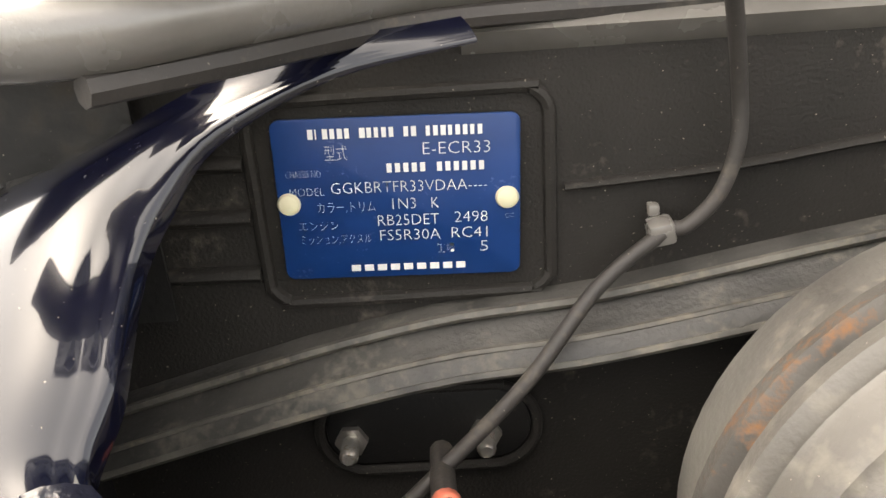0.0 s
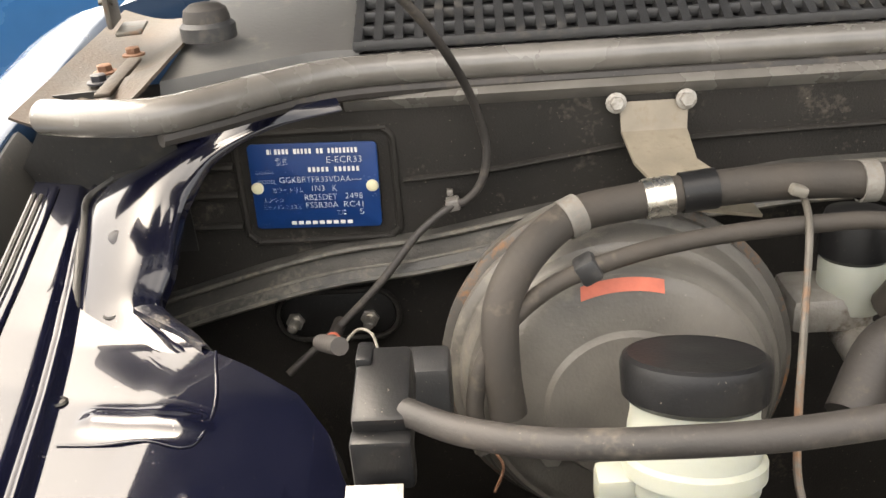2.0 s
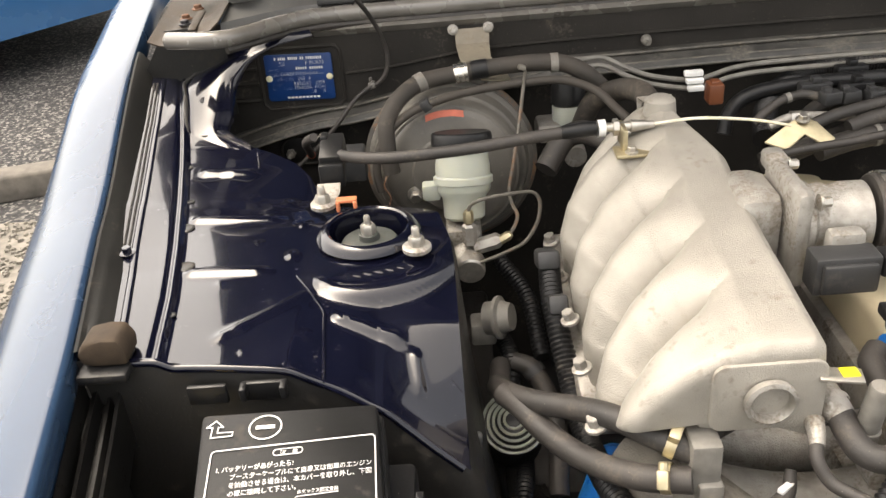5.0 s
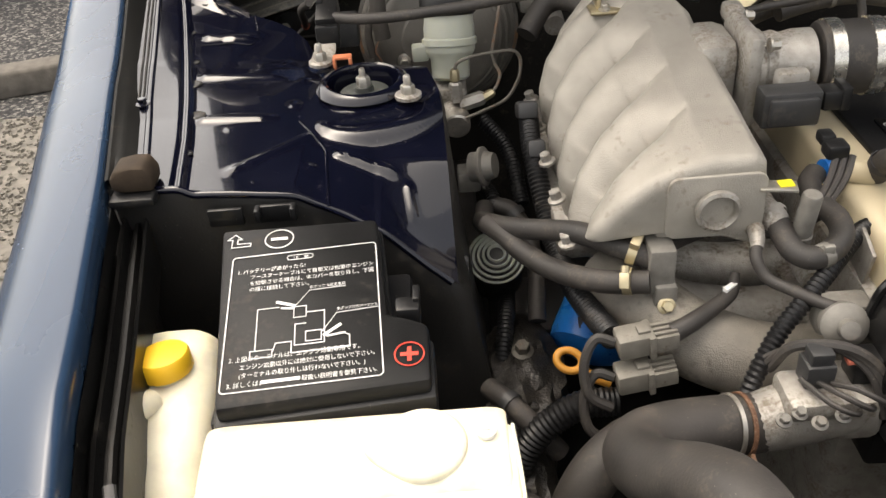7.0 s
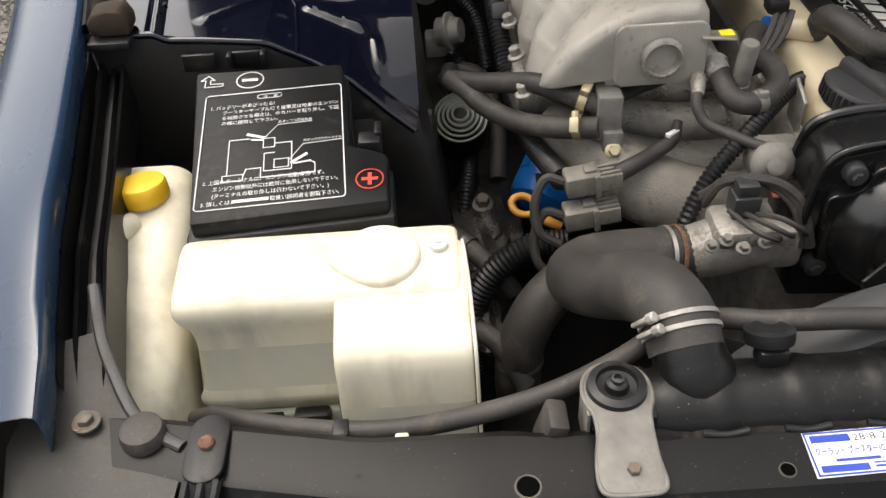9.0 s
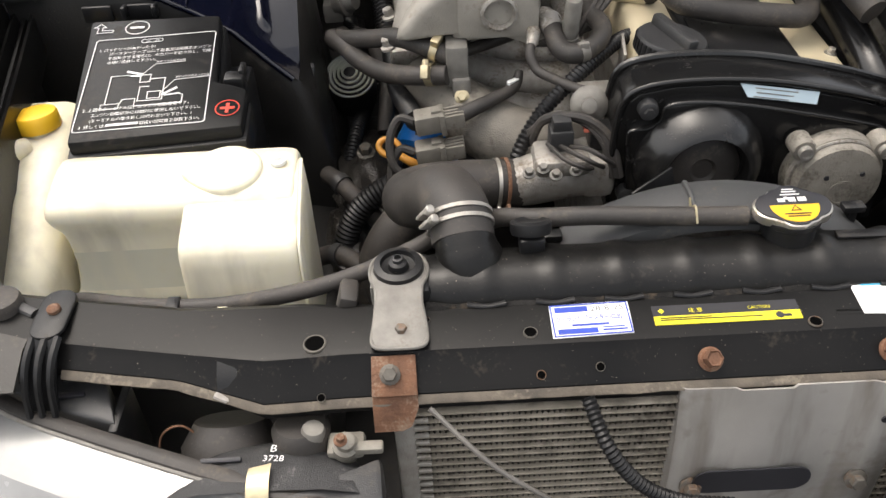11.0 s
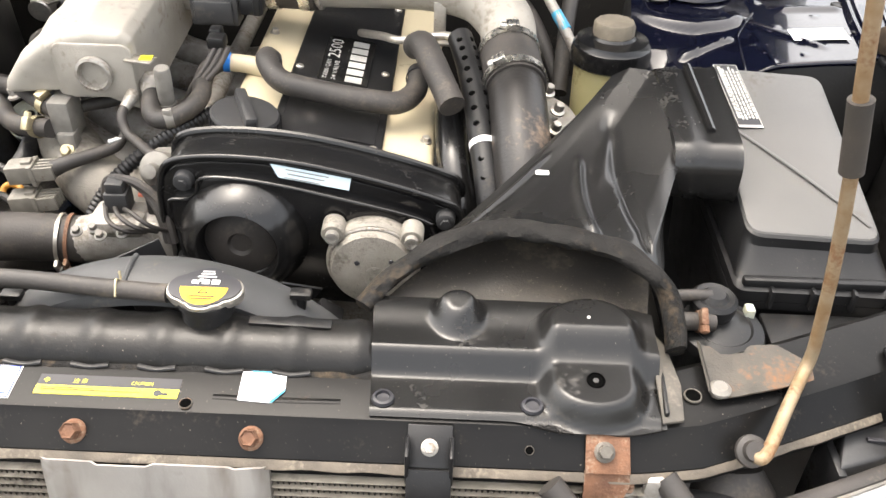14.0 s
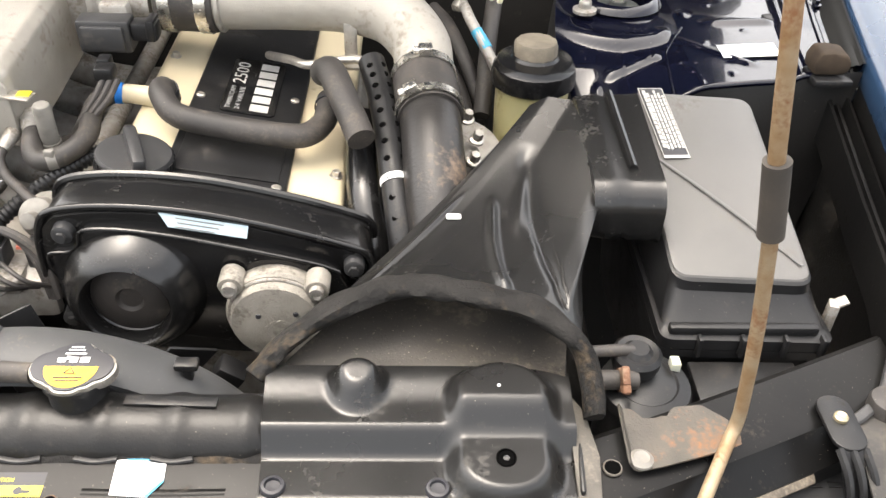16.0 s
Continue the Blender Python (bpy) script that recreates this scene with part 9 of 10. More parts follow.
for cx_, cy_, cz_, wx_, wy_ in ((-0.385, -0.20, 0.50, 0.05, 0.10), (-0.40, -0.32, 0.48, 0.04, 0.08)):
    t = thing("oily_mount", (cx_, cy_, cz_ - 0.03), "engine mount caked with oily grit", "engine mount", "engine mounts")
    blob = bmesh.new()
    bmesh.ops.create_icosphere(blob, subdivisions=4, radius=1.0)
    for v in blob.verts:
        n1 = 1 + 0.22 * noise.noise(v.co * 3.1 + Vector((cx_ * 40, 0, 0))) + 0.10 * noise.noise(v.co * 11)
        v.co = Vector((cx_ + v.co.x * wx_ * n1, cy_ + v.co.y * wy_ * n1, cz_ + v.co.z * 0.035 * n1))
    part("body", blob, grease, t, "gritty oily casting")
    part("bolt", bolt((cx_, cy_, cz_ + 0.035), (0, -0.2, 1), 0.009, 0.016), M_RUSTY, t, "dirty bolt")
# ---- intake duct and air box ----
duct = thing("air_intake_duct", (0.30, -0.60, 0.70), "large black moulded air intake duct with a foam-edged mouth", "intake duct")
A = [(0.146, -0.629, 0.728), (0.165, -0.608, 0.742), (0.190, -0.592, 0.753), (0.229, -0.575, 0.768), (0.260, -0.571, 0.776), (0.301, -0.580, 0.781), (0.341, -0.592, 0.782), (0.375, -0.603, 0.778), (0.394, -0.615, 0.771), (0.407, -0.628, 0.760), (0.413, -0.651, 0.745), (0.414, -0.672, 0.732)]
B = [(0.384, -0.322, 0.775), (0.386, -0.326, 0.802), (0.392, -0.328, 0.820), (0.410, -0.326, 0.829), (0.434, -0.332, 0.829), (0.444, -0.385, 0.821), (0.447, -0.435, 0.808), (0.444, -0.472, 0.792), (0.424, -0.474, 0.762)]
SAG = [0.0, 0.004, 0.010, 0.016, 0.016, 0.012, 0.006, 0.0, 0.0]


def duct_at(t, u):
    """A place on the duct's upper shell: t from mouth to neck, u across."""
    ka, kb = np.linspace(0, 1, 10), np.linspace(0, 1, len(B))
    a = Vector([interp(u, ka, [q[i] for q in A[:10]]) for i in range(3)])
    b = Vector([interp(u, kb, [q[i] for q in B]) for i in range(3)])
    p = a.lerp(b, t)
    p.z -= interp(u, kb, SAG) * math.sin(math.pi * t) * 1.3
    p.x += 0.014 * max(0.0, u - 0.85) / 0.15 * math.sin(math.pi * min(1, t * 1.1)) * 0.4
    # long pressed ribs and creases
    for t0, u0, t1, u1, h, w in ((0.01, 0.70, 0.55, 0.44, 0.0085, 0.016), (0.10, 0.90, 0.80, 0.42, -0.0050, 0.034), (0.0, 0.26, 0.60, 0.30, 0.0035, 0.016), (0.36, 0.60, 0.78, 0.47, 0.0030, 0.024)):
        if t0 < t < t1:
            uc = u0 + (u1 - u0) * (t - t0) / (t1 - t0)
            p.z += h * math.exp(-((u - uc) / w) ** 2) * math.sin(0.5 * math.pi * min(1.0, (t - t0) / 0.12, (t1 - t) / 0.12)) ** 2
    return p


rows = [[duct_at(t, u) for u in np.linspace(0, 1, 150)] for t in np.linspace(0, 1, 110)]
shell = part("upper_shell", thick(loft(rows), 0.0025), M_DUCT, duct, "glossy black funnel-shaped shell with pressed ribs", 60)
part("white_plug", prism([duct_at(0.43, 0.36) + Vector((a, b, 0.001)) for a, b in rrect(0.014, 0.008, 0.002)], (0, 0, 0.0015), 0.0004), M_INK_W, shell, "small white plug")
# foam on the mouth's edge
fp0 = spline(A, 10)
rows = []
for k, p in enumerate(fp0):
    d = (fp0[min(k + 1, len(fp0) - 1)] - fp0[max(k - 1, 0)]).normalized()
    side = Vector((0, -1, 0.25))
    side = (side - d * side.dot(d)).normalized()
    out_ = d.cross(side)
    out_ = out_ if out_.z > 0 or (k > 80 and out_.x > 0) else -out_
    ring = []
    for j in range(12):
        a = 2 * math.pi * j / 12
        n1 = noise.noise(Vector((p.x * 45, p.z * 45, j * 0.7)))
        ring.append(p + side * (math.cos(a) * (0.0160 + 0.0050 * n1)) + out_ * (0.003 + math.sin(a) * (0.0086 + 0.0040 * n1)))
    rows.append(ring)
part("foam_edge", loft(rows, True, True), M_FOAM, duct, "crumbling dark foam strip round the mouth", 70)
# floor of the mouth
rows = []
for t in np.linspace(-0.02, 0.95, 24):
    a, b = Vector(A[0]).lerp(Vector(B[0]), t), Vector(A[9]).lerp(Vector(B[8]), t)
    row = []
    for u in np.linspace(0.04, 0.97, 22):
        q = a.lerp(b, u)
        q.z = 0.730 + 0.030 * t + 0.003 * noise.noise(Vector((q.x * 30, q.y * 30, 1))) + 0.010 * abs(u - 0.5) ** 3
        row.append(q)
    rows.append(row)
part("mouth_floor", loft(rows), mat("dusty_mouth", (0.050, 0.041, 0.031), 0.65, col2=(0.012, 0.0112, 0.0105), scale=9, bump=0.25, bscale=420, dirt=(0.095, 0.080, 0.060), dscale=16, damount=0.30, speck=0.12), duct, "dusty floor inside the mouth", 60)


def ease(v, a, b):
    k = max(0.0, min(1.0, (v - a) / (b - a)))
    return k * k * (3 - 2 * k)


def low_z(x, y):
    """Height of the front tray: flat apron, long step, a boss and a stepped dome."""
    z = 0.7165 + 0.020 * ease(y, -0.702, -0.682) + 0.004 * ease(y, -0.665, -0.630) - 0.0035 * ease(-y, 0.736, 0.743)
    r = math.hypot((x - 0.229) / 0.027, (y + 0.642) / (0.020 if y > -0.642 else 0.034))
    z += 0.018 * ease(1.0 - r, 0.0, 0.62)
    dx = math.hypot((x - 0.343) / 0.042, max(0.0, y + 0.660, -0.714 - y) / 0.034)
    side = 1.0 - ease(dx, 0.72, 1.14)
    top = 0.46 + 0.54 * ease(y, -0.694, -0.668)
    return max(z, 0.7165 + 0.038 * side * top + (z - 0.7165) * (1 - side))


g = bmesh.new()
NX, NY = 96, 52
vs = {}
for j in range(NY + 1):
    for i in range(NX + 1):
        x = 0.154 + 0.246 * i / NX
        yf = -0.742 - 0.010 * math.exp(-((x - 0.343) / 0.05) ** 4)
        yb = -0.625 - 0.012 * max(0, (x - 0.34) / 0.06) ** 2
        y = yf + (yb - yf) * j / NY
        vs[i, j] = g.verts.new((x + 0.006 * (1 - j / NY) * max(0.0, 1 - i / 12), y, low_z(x, y)))
for j in range(NY):
    for i in range(NX):
        g.faces.new((vs[i, j], vs[i + 1, j], vs[i + 1, j + 1], vs[i, j + 1]))
low = part("front_tray", thick(g, 0.002), M_DUCT, duct, "moulded black front tray with a knob and a dome", 60)
for x, y in ((0.170, -0.727), (0.292, -0.729)):
    part("fixing", join(lathe([(0.0095, 0), (0.0085, 0.0025), (0.0062, 0.003), (0.0055, 0.0004), (0.0, 0.0)], (x, y, 0.7175), (0, 0, 1), 24, closed=False)), M_INK_SHADE, low, "hollow push fixing")
part("screw_hole", lathe([(0.0, -0.0002), (0.0058, 0.0), (0.0066, 0.0014), (0.0078, 0.0004)], (0.343, -0.714, low_z(0.343, -0.714) + 0.001), (0, -0.2, 1), 24), M_HOLE, low, "dirty sunk hole")
part("dome_screw", bolt((0.343, -0.714, low_z(0.343, -0.714)), (0, -0.1, 1), 0.0026, 0.002, 1.1), M_PLASTIC_G, low, "dull screw")
part("white_dot", lathe([(0.0014, 0), (0.0014, 0.0008)], (0.340, -0.660, low_z(0.340, -0.660) + 0.0008), (0, 0, 1), 8), M_INK_W, low, "tiny white dot")
part("side_flange", prism([(0.396, -0.742, 0.7155), (0.414, -0.738, 0.7155), (0.418, -0.70, 0.7170), (0.412, -0.66, 0.721), (0.398, -0.64, 0.727)], (0, 0, 0.003), 0.001), mat("dusty_plastic", (0.10, 0.090, 0.075), 0.7, col2=(0.035, 0.032, 0.029), scale=22, bump=0.3, dirt=(0.14, 0.12, 0.10), dscale=40, damount=0.25), duct, "dusty side flange")
part("side_fin", box((0.402, -0.706, 0.720), (0.004, 0.060, 0.008), 0.002, Matrix.Rotation(radians(-4), 4, "Z")), M_PLASTIC, duct)
# neck to the air box
rows = []
for x, g_ in ((0.440, 0.0), (0.452, 0.002), (0.462, 0.004), (0.470, 0.001), (0.478, 0.004), (0.500, 0.004), (0.506, 0.006)):
    cy, cz = -0.388, 0.788
    rows.append([(x + 0.02 * (0.5 - (b + 0.03) / 0.06) * 0, cy + a * (1 + g_ * 4), cz + b + 0.10 * a) for a, b in rrect(0.172 + g_, 0.062 + g_, 0.024, 7)])
neck = part("neck", loft(rows, True, True), M_DUCT, duct, "ribbed rectangular neck", 40)
part("neck_rib", tube([(0.475, -0.315, 0.8285), (0.477, -0.38, 0.8225), (0.479, -0.440, 0.8165)], 0.0045, 4, 8), M_DUCT, neck)

abx = thing("air_filter_box", (0.58, -0.42, 0.55), "grey-black plastic air filter box with a printed label", "air box")
T4 = [Vector((0.512, -0.258, 0.801)), Vector((0.648, -0.262, 0.796)), Vector((0.646, -0.522, 0.742)), Vector((0.512, -0.520, 0.746))]
F4 = [Vector((0.500, -0.235, 0.700)), Vector((0.664, -0.238, 0.698)), Vector((0.662, -0.560, 0.694)), Vector((0.500, -0.558, 0.696))]


def quad_ring(q, r, seg=4):
    c = sum(q, Vector()) / 4
    out = []
    for i in range(4):
        p, a, b = q[i], q[i - 1], q[(i + 1) % 4]
        p0, p1 = p + (a - p).normalized() * r, p + (b - p).normalized() * r
        for k in range(seg + 1):
            t = k / seg
            out.append(p0 * (1 - t) ** 2 + p * 2 * t * (1 - t) + p1 * t * t)
    return out


def shrink(q, d, dz=0):
    c = sum(q, Vector()) / 4
    return [p + (c - p).normalized() * d + Vector((0, 0, dz)) for p in q]


mid = [T4[i].lerp(F4[i], 0.70) for i in range(4)]
rings = [quad_ring([F4[i] + Vector((0, 0, 0.0)) for i in range(4)], 0.012), quad_ring([F4[i] + Vector((0, 0, 0.012)) for i in range(4)], 0.012), quad_ring(shrink(F4, 0.010, 0.014), 0.012), quad_ring(mid, 0.014), quad_ring(shrink(T4, -0.001, -0.010), 0.016), quad_ring(T4, 0.018), quad_ring(shrink(T4, 0.008, 0.003), 0.016)]
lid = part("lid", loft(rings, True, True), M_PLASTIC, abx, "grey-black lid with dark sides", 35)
# top face in a much paler grey than the sides
part("lid_top", loft([quad_ring(shrink(T4, 0.0035, 0.0010), 0.016), quad_ring(shrink(T4, 0.0050, 0.0030), 0.016), quad_ring(shrink(T4, 0.010, 0.0040), 0.016)], True, True), M_LID, lid, "grey top face, paler than the lid's sides", 35)
part("lid_crease", tube([(0.516, -0.358, 0.7845), (0.58, -0.431, 0.7690), (0.638, -0.503, 0.7515)], 0.0022, 4, 8, flat=0.5), M_LID, lid)
part("lid_front_band", box((0.578, -0.548, 0.7125), (0.140, 0.010, 0.010), 0.003), M_PLASTIC, lid)
for x in (0.535, 0.575, 0.615, 0.65):
    part("lid_rib", box((x, -0.560, 0.702), (0.004, 0.010, 0.022), 0.001), M_PLASTIC, lid)
part("lower_case", loft([quad_ring(shrink(F4, 0.0, -0.001), 0.012), quad_ring(shrink(F4, 0.0, -0.010), 0.012), quad_ring(shrink(F4, 0.012, -0.012), 0.012), quad_ring(shrink(F4, 0.030, -0.15), 0.012)], True, True), M_PLASTIC, abx, "black lower case")
part("snorkel_box", box((0.577, -0.590, 0.655), (0.092, 0.05, 0.06), 0.004), M_PLASTIC, abx, "square black outlet")
part("snorkel_rim", box((0.577, -0.592, 0.683), (0.100, 0.056, 0.006), 0.002), M_PLASTIC, abx)
for cx, cy, rz in ((0.672, -0.520, -20), (0.668, -0.30, -30), (0.60, -0.235, 0)):
    part("latch", join(box((cx, cy, 0.703), (0.010, 0.014, 0.036), 0.002, Matrix.Rotation(radians(rz), 4, "Z")), box((cx + 0.006, cy, 0.722), (0.012, 0.012, 0.003), 0.001, Matrix.Rotation(radians(-30), 4, "Y"))), M_CASTD, abx, "spring steel latch")
AL = basis((0.540, -0.313, 0.7936), (0.030, 0.003, -0.001), (-0.075, 1, 0.205))
part("label", placed(box((0, 0, 0), (0.0285, 0.112, 0.0008), 0.0002), AL), M_INK_SHADE, abx, "black label with white print")
AL2 = Matrix.Translation(AL.to_3x3() @ Vector((0, 0, 0.0006))) @ AL
rng = random.Random(8)
lines = [bar(AL2, -0.0135, -0.0555, 0.0135, -0.0515), stroke(AL2, [(-0.0138, -0.0555), (0.0138, -0.0555), (0.0138, 0.0555), (-0.0138, 0.0555)], 0.0007, closed=True)]
for k in range(6):
    x0 = -0.0105 + 0.0041 * k
    y = 0.052 - 0.004 * (k % 3)
    while y > -0.045 + 0.01 * rng.random():
        h = rng.uniform(0.003, 0.009)
        lines.append(bar(AL2, x0, y - h, x0 + (0.0026 if k else 0.0036), y))
        y -= h + rng.uniform(0.001, 0.002)
part("label_print", join(*lines), M_BADGE, abx, "white bars of fine print", 0)

# power steering reservoir
ps = thing("power_steering_reservoir", (0.42, -0.155, 0.66), "yellowed power steering reservoir with a black lid", "reservoir")
pa = Vector((0, 0.03, 1))
pb0 = Vector((0.420, -0.152, 0.690))
part("body", lathe([(0.036, -0.05), (0.043, -0.03), (0.045, 0.0), (0.046, 0.064)], pb0, pa, 40), M_PSRES, ps, "yellowed translucent body")
part("lid", lathe([(0.046, 0.062), (0.0515, 0.066), (0.0525, 0.078), (0.0505, 0.088), (0.048, 0.090), (0.046, 0.096), (0.030, 0.0985), (0.027, 0.102)], pb0, pa, 48), M_GLOSSBLK, ps, "glossy black rimmed lid")
prof = [(0.0255 + 0.0014 * (k % 2), k) for k in range(24)]
caprows = []
for h, f in ((0.100, 1.0), (0.116, 1.0), (0.119, 0.93)):
    caprows.append([(f * r * math.cos(2 * math.pi * k / 24), f * r * math.sin(2 * math.pi * k / 24), h) for r, k in prof])
part("cap", placed(loft(caprows, True, True), Matrix.Translation(pb0) @ axis_frame(pa)), mat("dusty_cap", (0.19, 0.162, 0.12), 0.7, col2=(0.10, 0.086, 0.066), scale=50, bump=0.3, dirt=(0.14, 0.12, 0.09), dscale=30, damount=0.42), ps, "dusty beige fluted cap")
psl = thing("air_conditioning_line", (0.36, -0.08, 0.74), "aluminium air-conditioning line with blue tape", "pipe")
part("line", tube([(0.33, 0.02, 0.78), (0.338, -0.03, 0.80), (0.345, -0.06, 0.795), (0.362, -0.09, 0.775), (0.385, -0.12, 0.74)], 0.007, 6, 12), M_CASTD, psl)
part("fitting", lathe([(0.010, 0), (0.010, 0.02), (0.007, 0.024)], (0.333, -0.005, 0.795), (0.1, -0.8, 0.2), 6), M_STEEL, psl)
part("tape", tube([(0.352, -0.074, 0.787), (0.366, -0.094, 0.771)], 0.0078, 3, 12), M_INK_C, psl, "blue tape")
for k, pts in enumerate(([(0.30, 0.06, 0.76), (0.32, 0.0, 0.76), (0.34, -0.06, 0.74), (0.36, -0.1, 0.70)], [(0.385, 0.06, 0.82), (0.38, 0.0, 0.80), (0.37, -0.06, 0.76), (0.36, -0.14, 0.70)], [(0.25, 0.05, 0.74), (0.30, -0.02, 0.73), (0.335, -0.10, 0.70), (0.345, -0.22, 0.66)])):
    t = thing("side_hose", pts[1], "dark rubber hose beside the strut tower", "hose", "hoses by the tower")
    part("hose", tube(pts, 0.009 + 0.002 * k, 6, 12), M_RUBBER, t)
cf = thing("cable_fitting", (0.375, -0.03, 0.80), "pair of small bright cable fittings", "fitting")
for k in range(2):
    part("fitting", lathe([(0.004, 0), (0.0045, 0.010), (0.003, 0.016)], (0.374 + 0.010 * k, -0.02 - 0.01 * k, 0.808), (0.1, -0.3, 1), 8), M_WHITEPL, cf)
trb = thing("turbo_bolt_cluster", (0.33, -0.25, 0.70), "dirty cast turbo flange with bolts", "turbo housing")
part("housing", join(lathe([(0.05, 0), (0.055, 0.02), (0.045, 0.04)], (0.33, -0.20, 0.66), (0.2, -0.3, 1), 28), box((0.335, -0.27, 0.70), (0.03, 0.06, 0.05), 0.01)), M_CASTD, trb)
for x, y, z in ((0.335, -0.225, 0.742), (0.345, -0.26, 0.735), (0.340, -0.295, 0.728)):
    part("bolt", bolt((x, y, z), (0.2, -0.3, 1), 0.006, 0.014), M_STEEL, trb)
wst2 = thing("paper_label", (0.687, -0.135, 0.80), "plain white paper label on the navy apron", "label")
part("paper", prism([(0.652, -0.152, apron_z(0.652, -0.152) + 0.002), (0.722, -0.154, apron_z(0.722, -0.154) + 0.003), (0.722, -0.120, apron_z(0.722, -0.12) + 0.003), (0.652, -0.118, apron_z(0.652, -0.118) + 0.002)], (0, 0, 0.0006), 0), M_PAPER, wst2)

# ---- hood prop and front right corner ----
rod = thing("hood_prop_rod", (0.475, -0.74, 0.70), "rusty hood prop rod with a grey rubber sleeve", "prop rod")
rp = [(0.470, -0.757, 0.701), (0.474, -0.762, 0.7045), (0.482, -0.752, 0.7085), (0.500, -0.722, 0.7160), (0.520, -0.690, 0.7240), (0.527, -0.680, 0.735), (0.5255, -0.6805, 0.760), (0.515, -0.684, 0.84), (0.498, -0.690, 0.932), (0.486, -0.692, 0.985), (0.465, -0.692, 1.10), (0.43, -0.66, 1.35), (0.40, -0.58, 1.70)]
part("rod", tube(rp, 0.0054, 6, 12), M_ROD, rod, "rust-brown steel rod")
part("sleeve", tube([(0.4985, -0.690, 0.928), (0.4925, -0.691, 0.957), (0.4865, -0.692, 0.985)], 0.0088, 4, 18), M_RUBBER_BR, rod, "grey rubber grip")
grm = thing("rod_grommet", (0.468, -0.752, 0.695), "black rubber grommet holding the prop rod", "grommet")
part("grommet", lathe([(0.0135, 0), (0.0130, 0.004), (0.009, 0.006), (0.008, 0.012), (0.006, 0.012)], (0.469, -0.750, 0.6985), (0, -0.64, 0.77), 24), M_RUBBER, grm)
rpl = thing("hood_catch_plate", (0.49, -0.665, 0.712), "rust-stained grey metal plate on the radiator support", "plate")
rows = []
for k in range(25):
    x = 0.438 + 0.093 * k / 24
    y0 = interp(x, [0.438, 0.445, 0.466, 0.504, 0.531], [-0.710, -0.714, -0.710, -0.699, -0.690])
    y1 = interp(x, [0.438, 0.452, 0.456, 0.478, 0.482, 0.507, 0.531], [-0.655, -0.657, -0.665, -0.666, -0.657, -0.655, -0.674])
    row = []
    for j in range(13):
        y = y0 + (y1 - y0) * j / 12
        z = 0.7185 + 0.0045 * (y + 0.714) / 0.058 + 0.005 * (1 - ease(x, 0.438, 0.4425)) + 0.0035 * ease(x, 0.466, 0.474) * ease(y, -0.694, -0.684)
        row.append((x, y, z + 0.0007 * noise.noise(Vector((x * 90, y * 90, 2)))))
    rows.append(row)
part("plate", thick(loft(rows), -0.0018), M_CATCH, rpl, "stained folded plate with a turned-up edge", 40)
part("screw", lathe([(0.0095, 0), (0.0095, 0.0025), (0.006, 0.005), (0.004, 0.0045)], (0.4490, -0.7045, 0.7200), (0, 0, 1), 20), M_TAPE, rpl, "cross-head screw")
can = thing("purge_canister", (0.47, -0.612, 0.60), "round black purge valve canister with hose stubs", "canister")
part("body", lathe([(0.036, -0.10), (0.0385, -0.012), (0.0405, -0.006), (0.0405, 0.0), (0.0385, 0.006), (0.028, 0.010), (0.026, 0.0085), (0.014, 0.012)], (0.474, -0.613, 0.702), (0, -0.05, 1), 40), M_PLASTIC, can, "round black body")
part("top_valve", lathe([(0.019, -0.010), (0.0215, -0.002), (0.0215, 0.006), (0.018, 0.0095), (0.013, 0.0085), (0.009, 0.013)], (0.466, -0.598, 0.724), (0, -0.05, 1), 30), M_PLASTIC, can)
part("stub", tube([(0.425, -0.622, 0.722), (0.445, -0.622, 0.722), (0.462, -0.620, 0.720)], 0.0085, 4, 14), M_RUBBER, can, "rubber stub")
part("stub", tube([(0.425, -0.602, 0.735), (0.445, -0.600, 0.735), (0.462, -0.598, 0.733)], 0.0055, 4, 12), M_RUBBER, can, "rubber stub")
clamp("stub_clamp", (0.449, -0.622, 0.722), (1, 0, 0), 0.0088, 0.006, M_RUST, can, (0, -0.6, 1))
part("side_plug", box((0.502, -0.596, 0.713), (0.009, 0.012, 0.014), 0.002), M_RESERV, can, "cream plug")


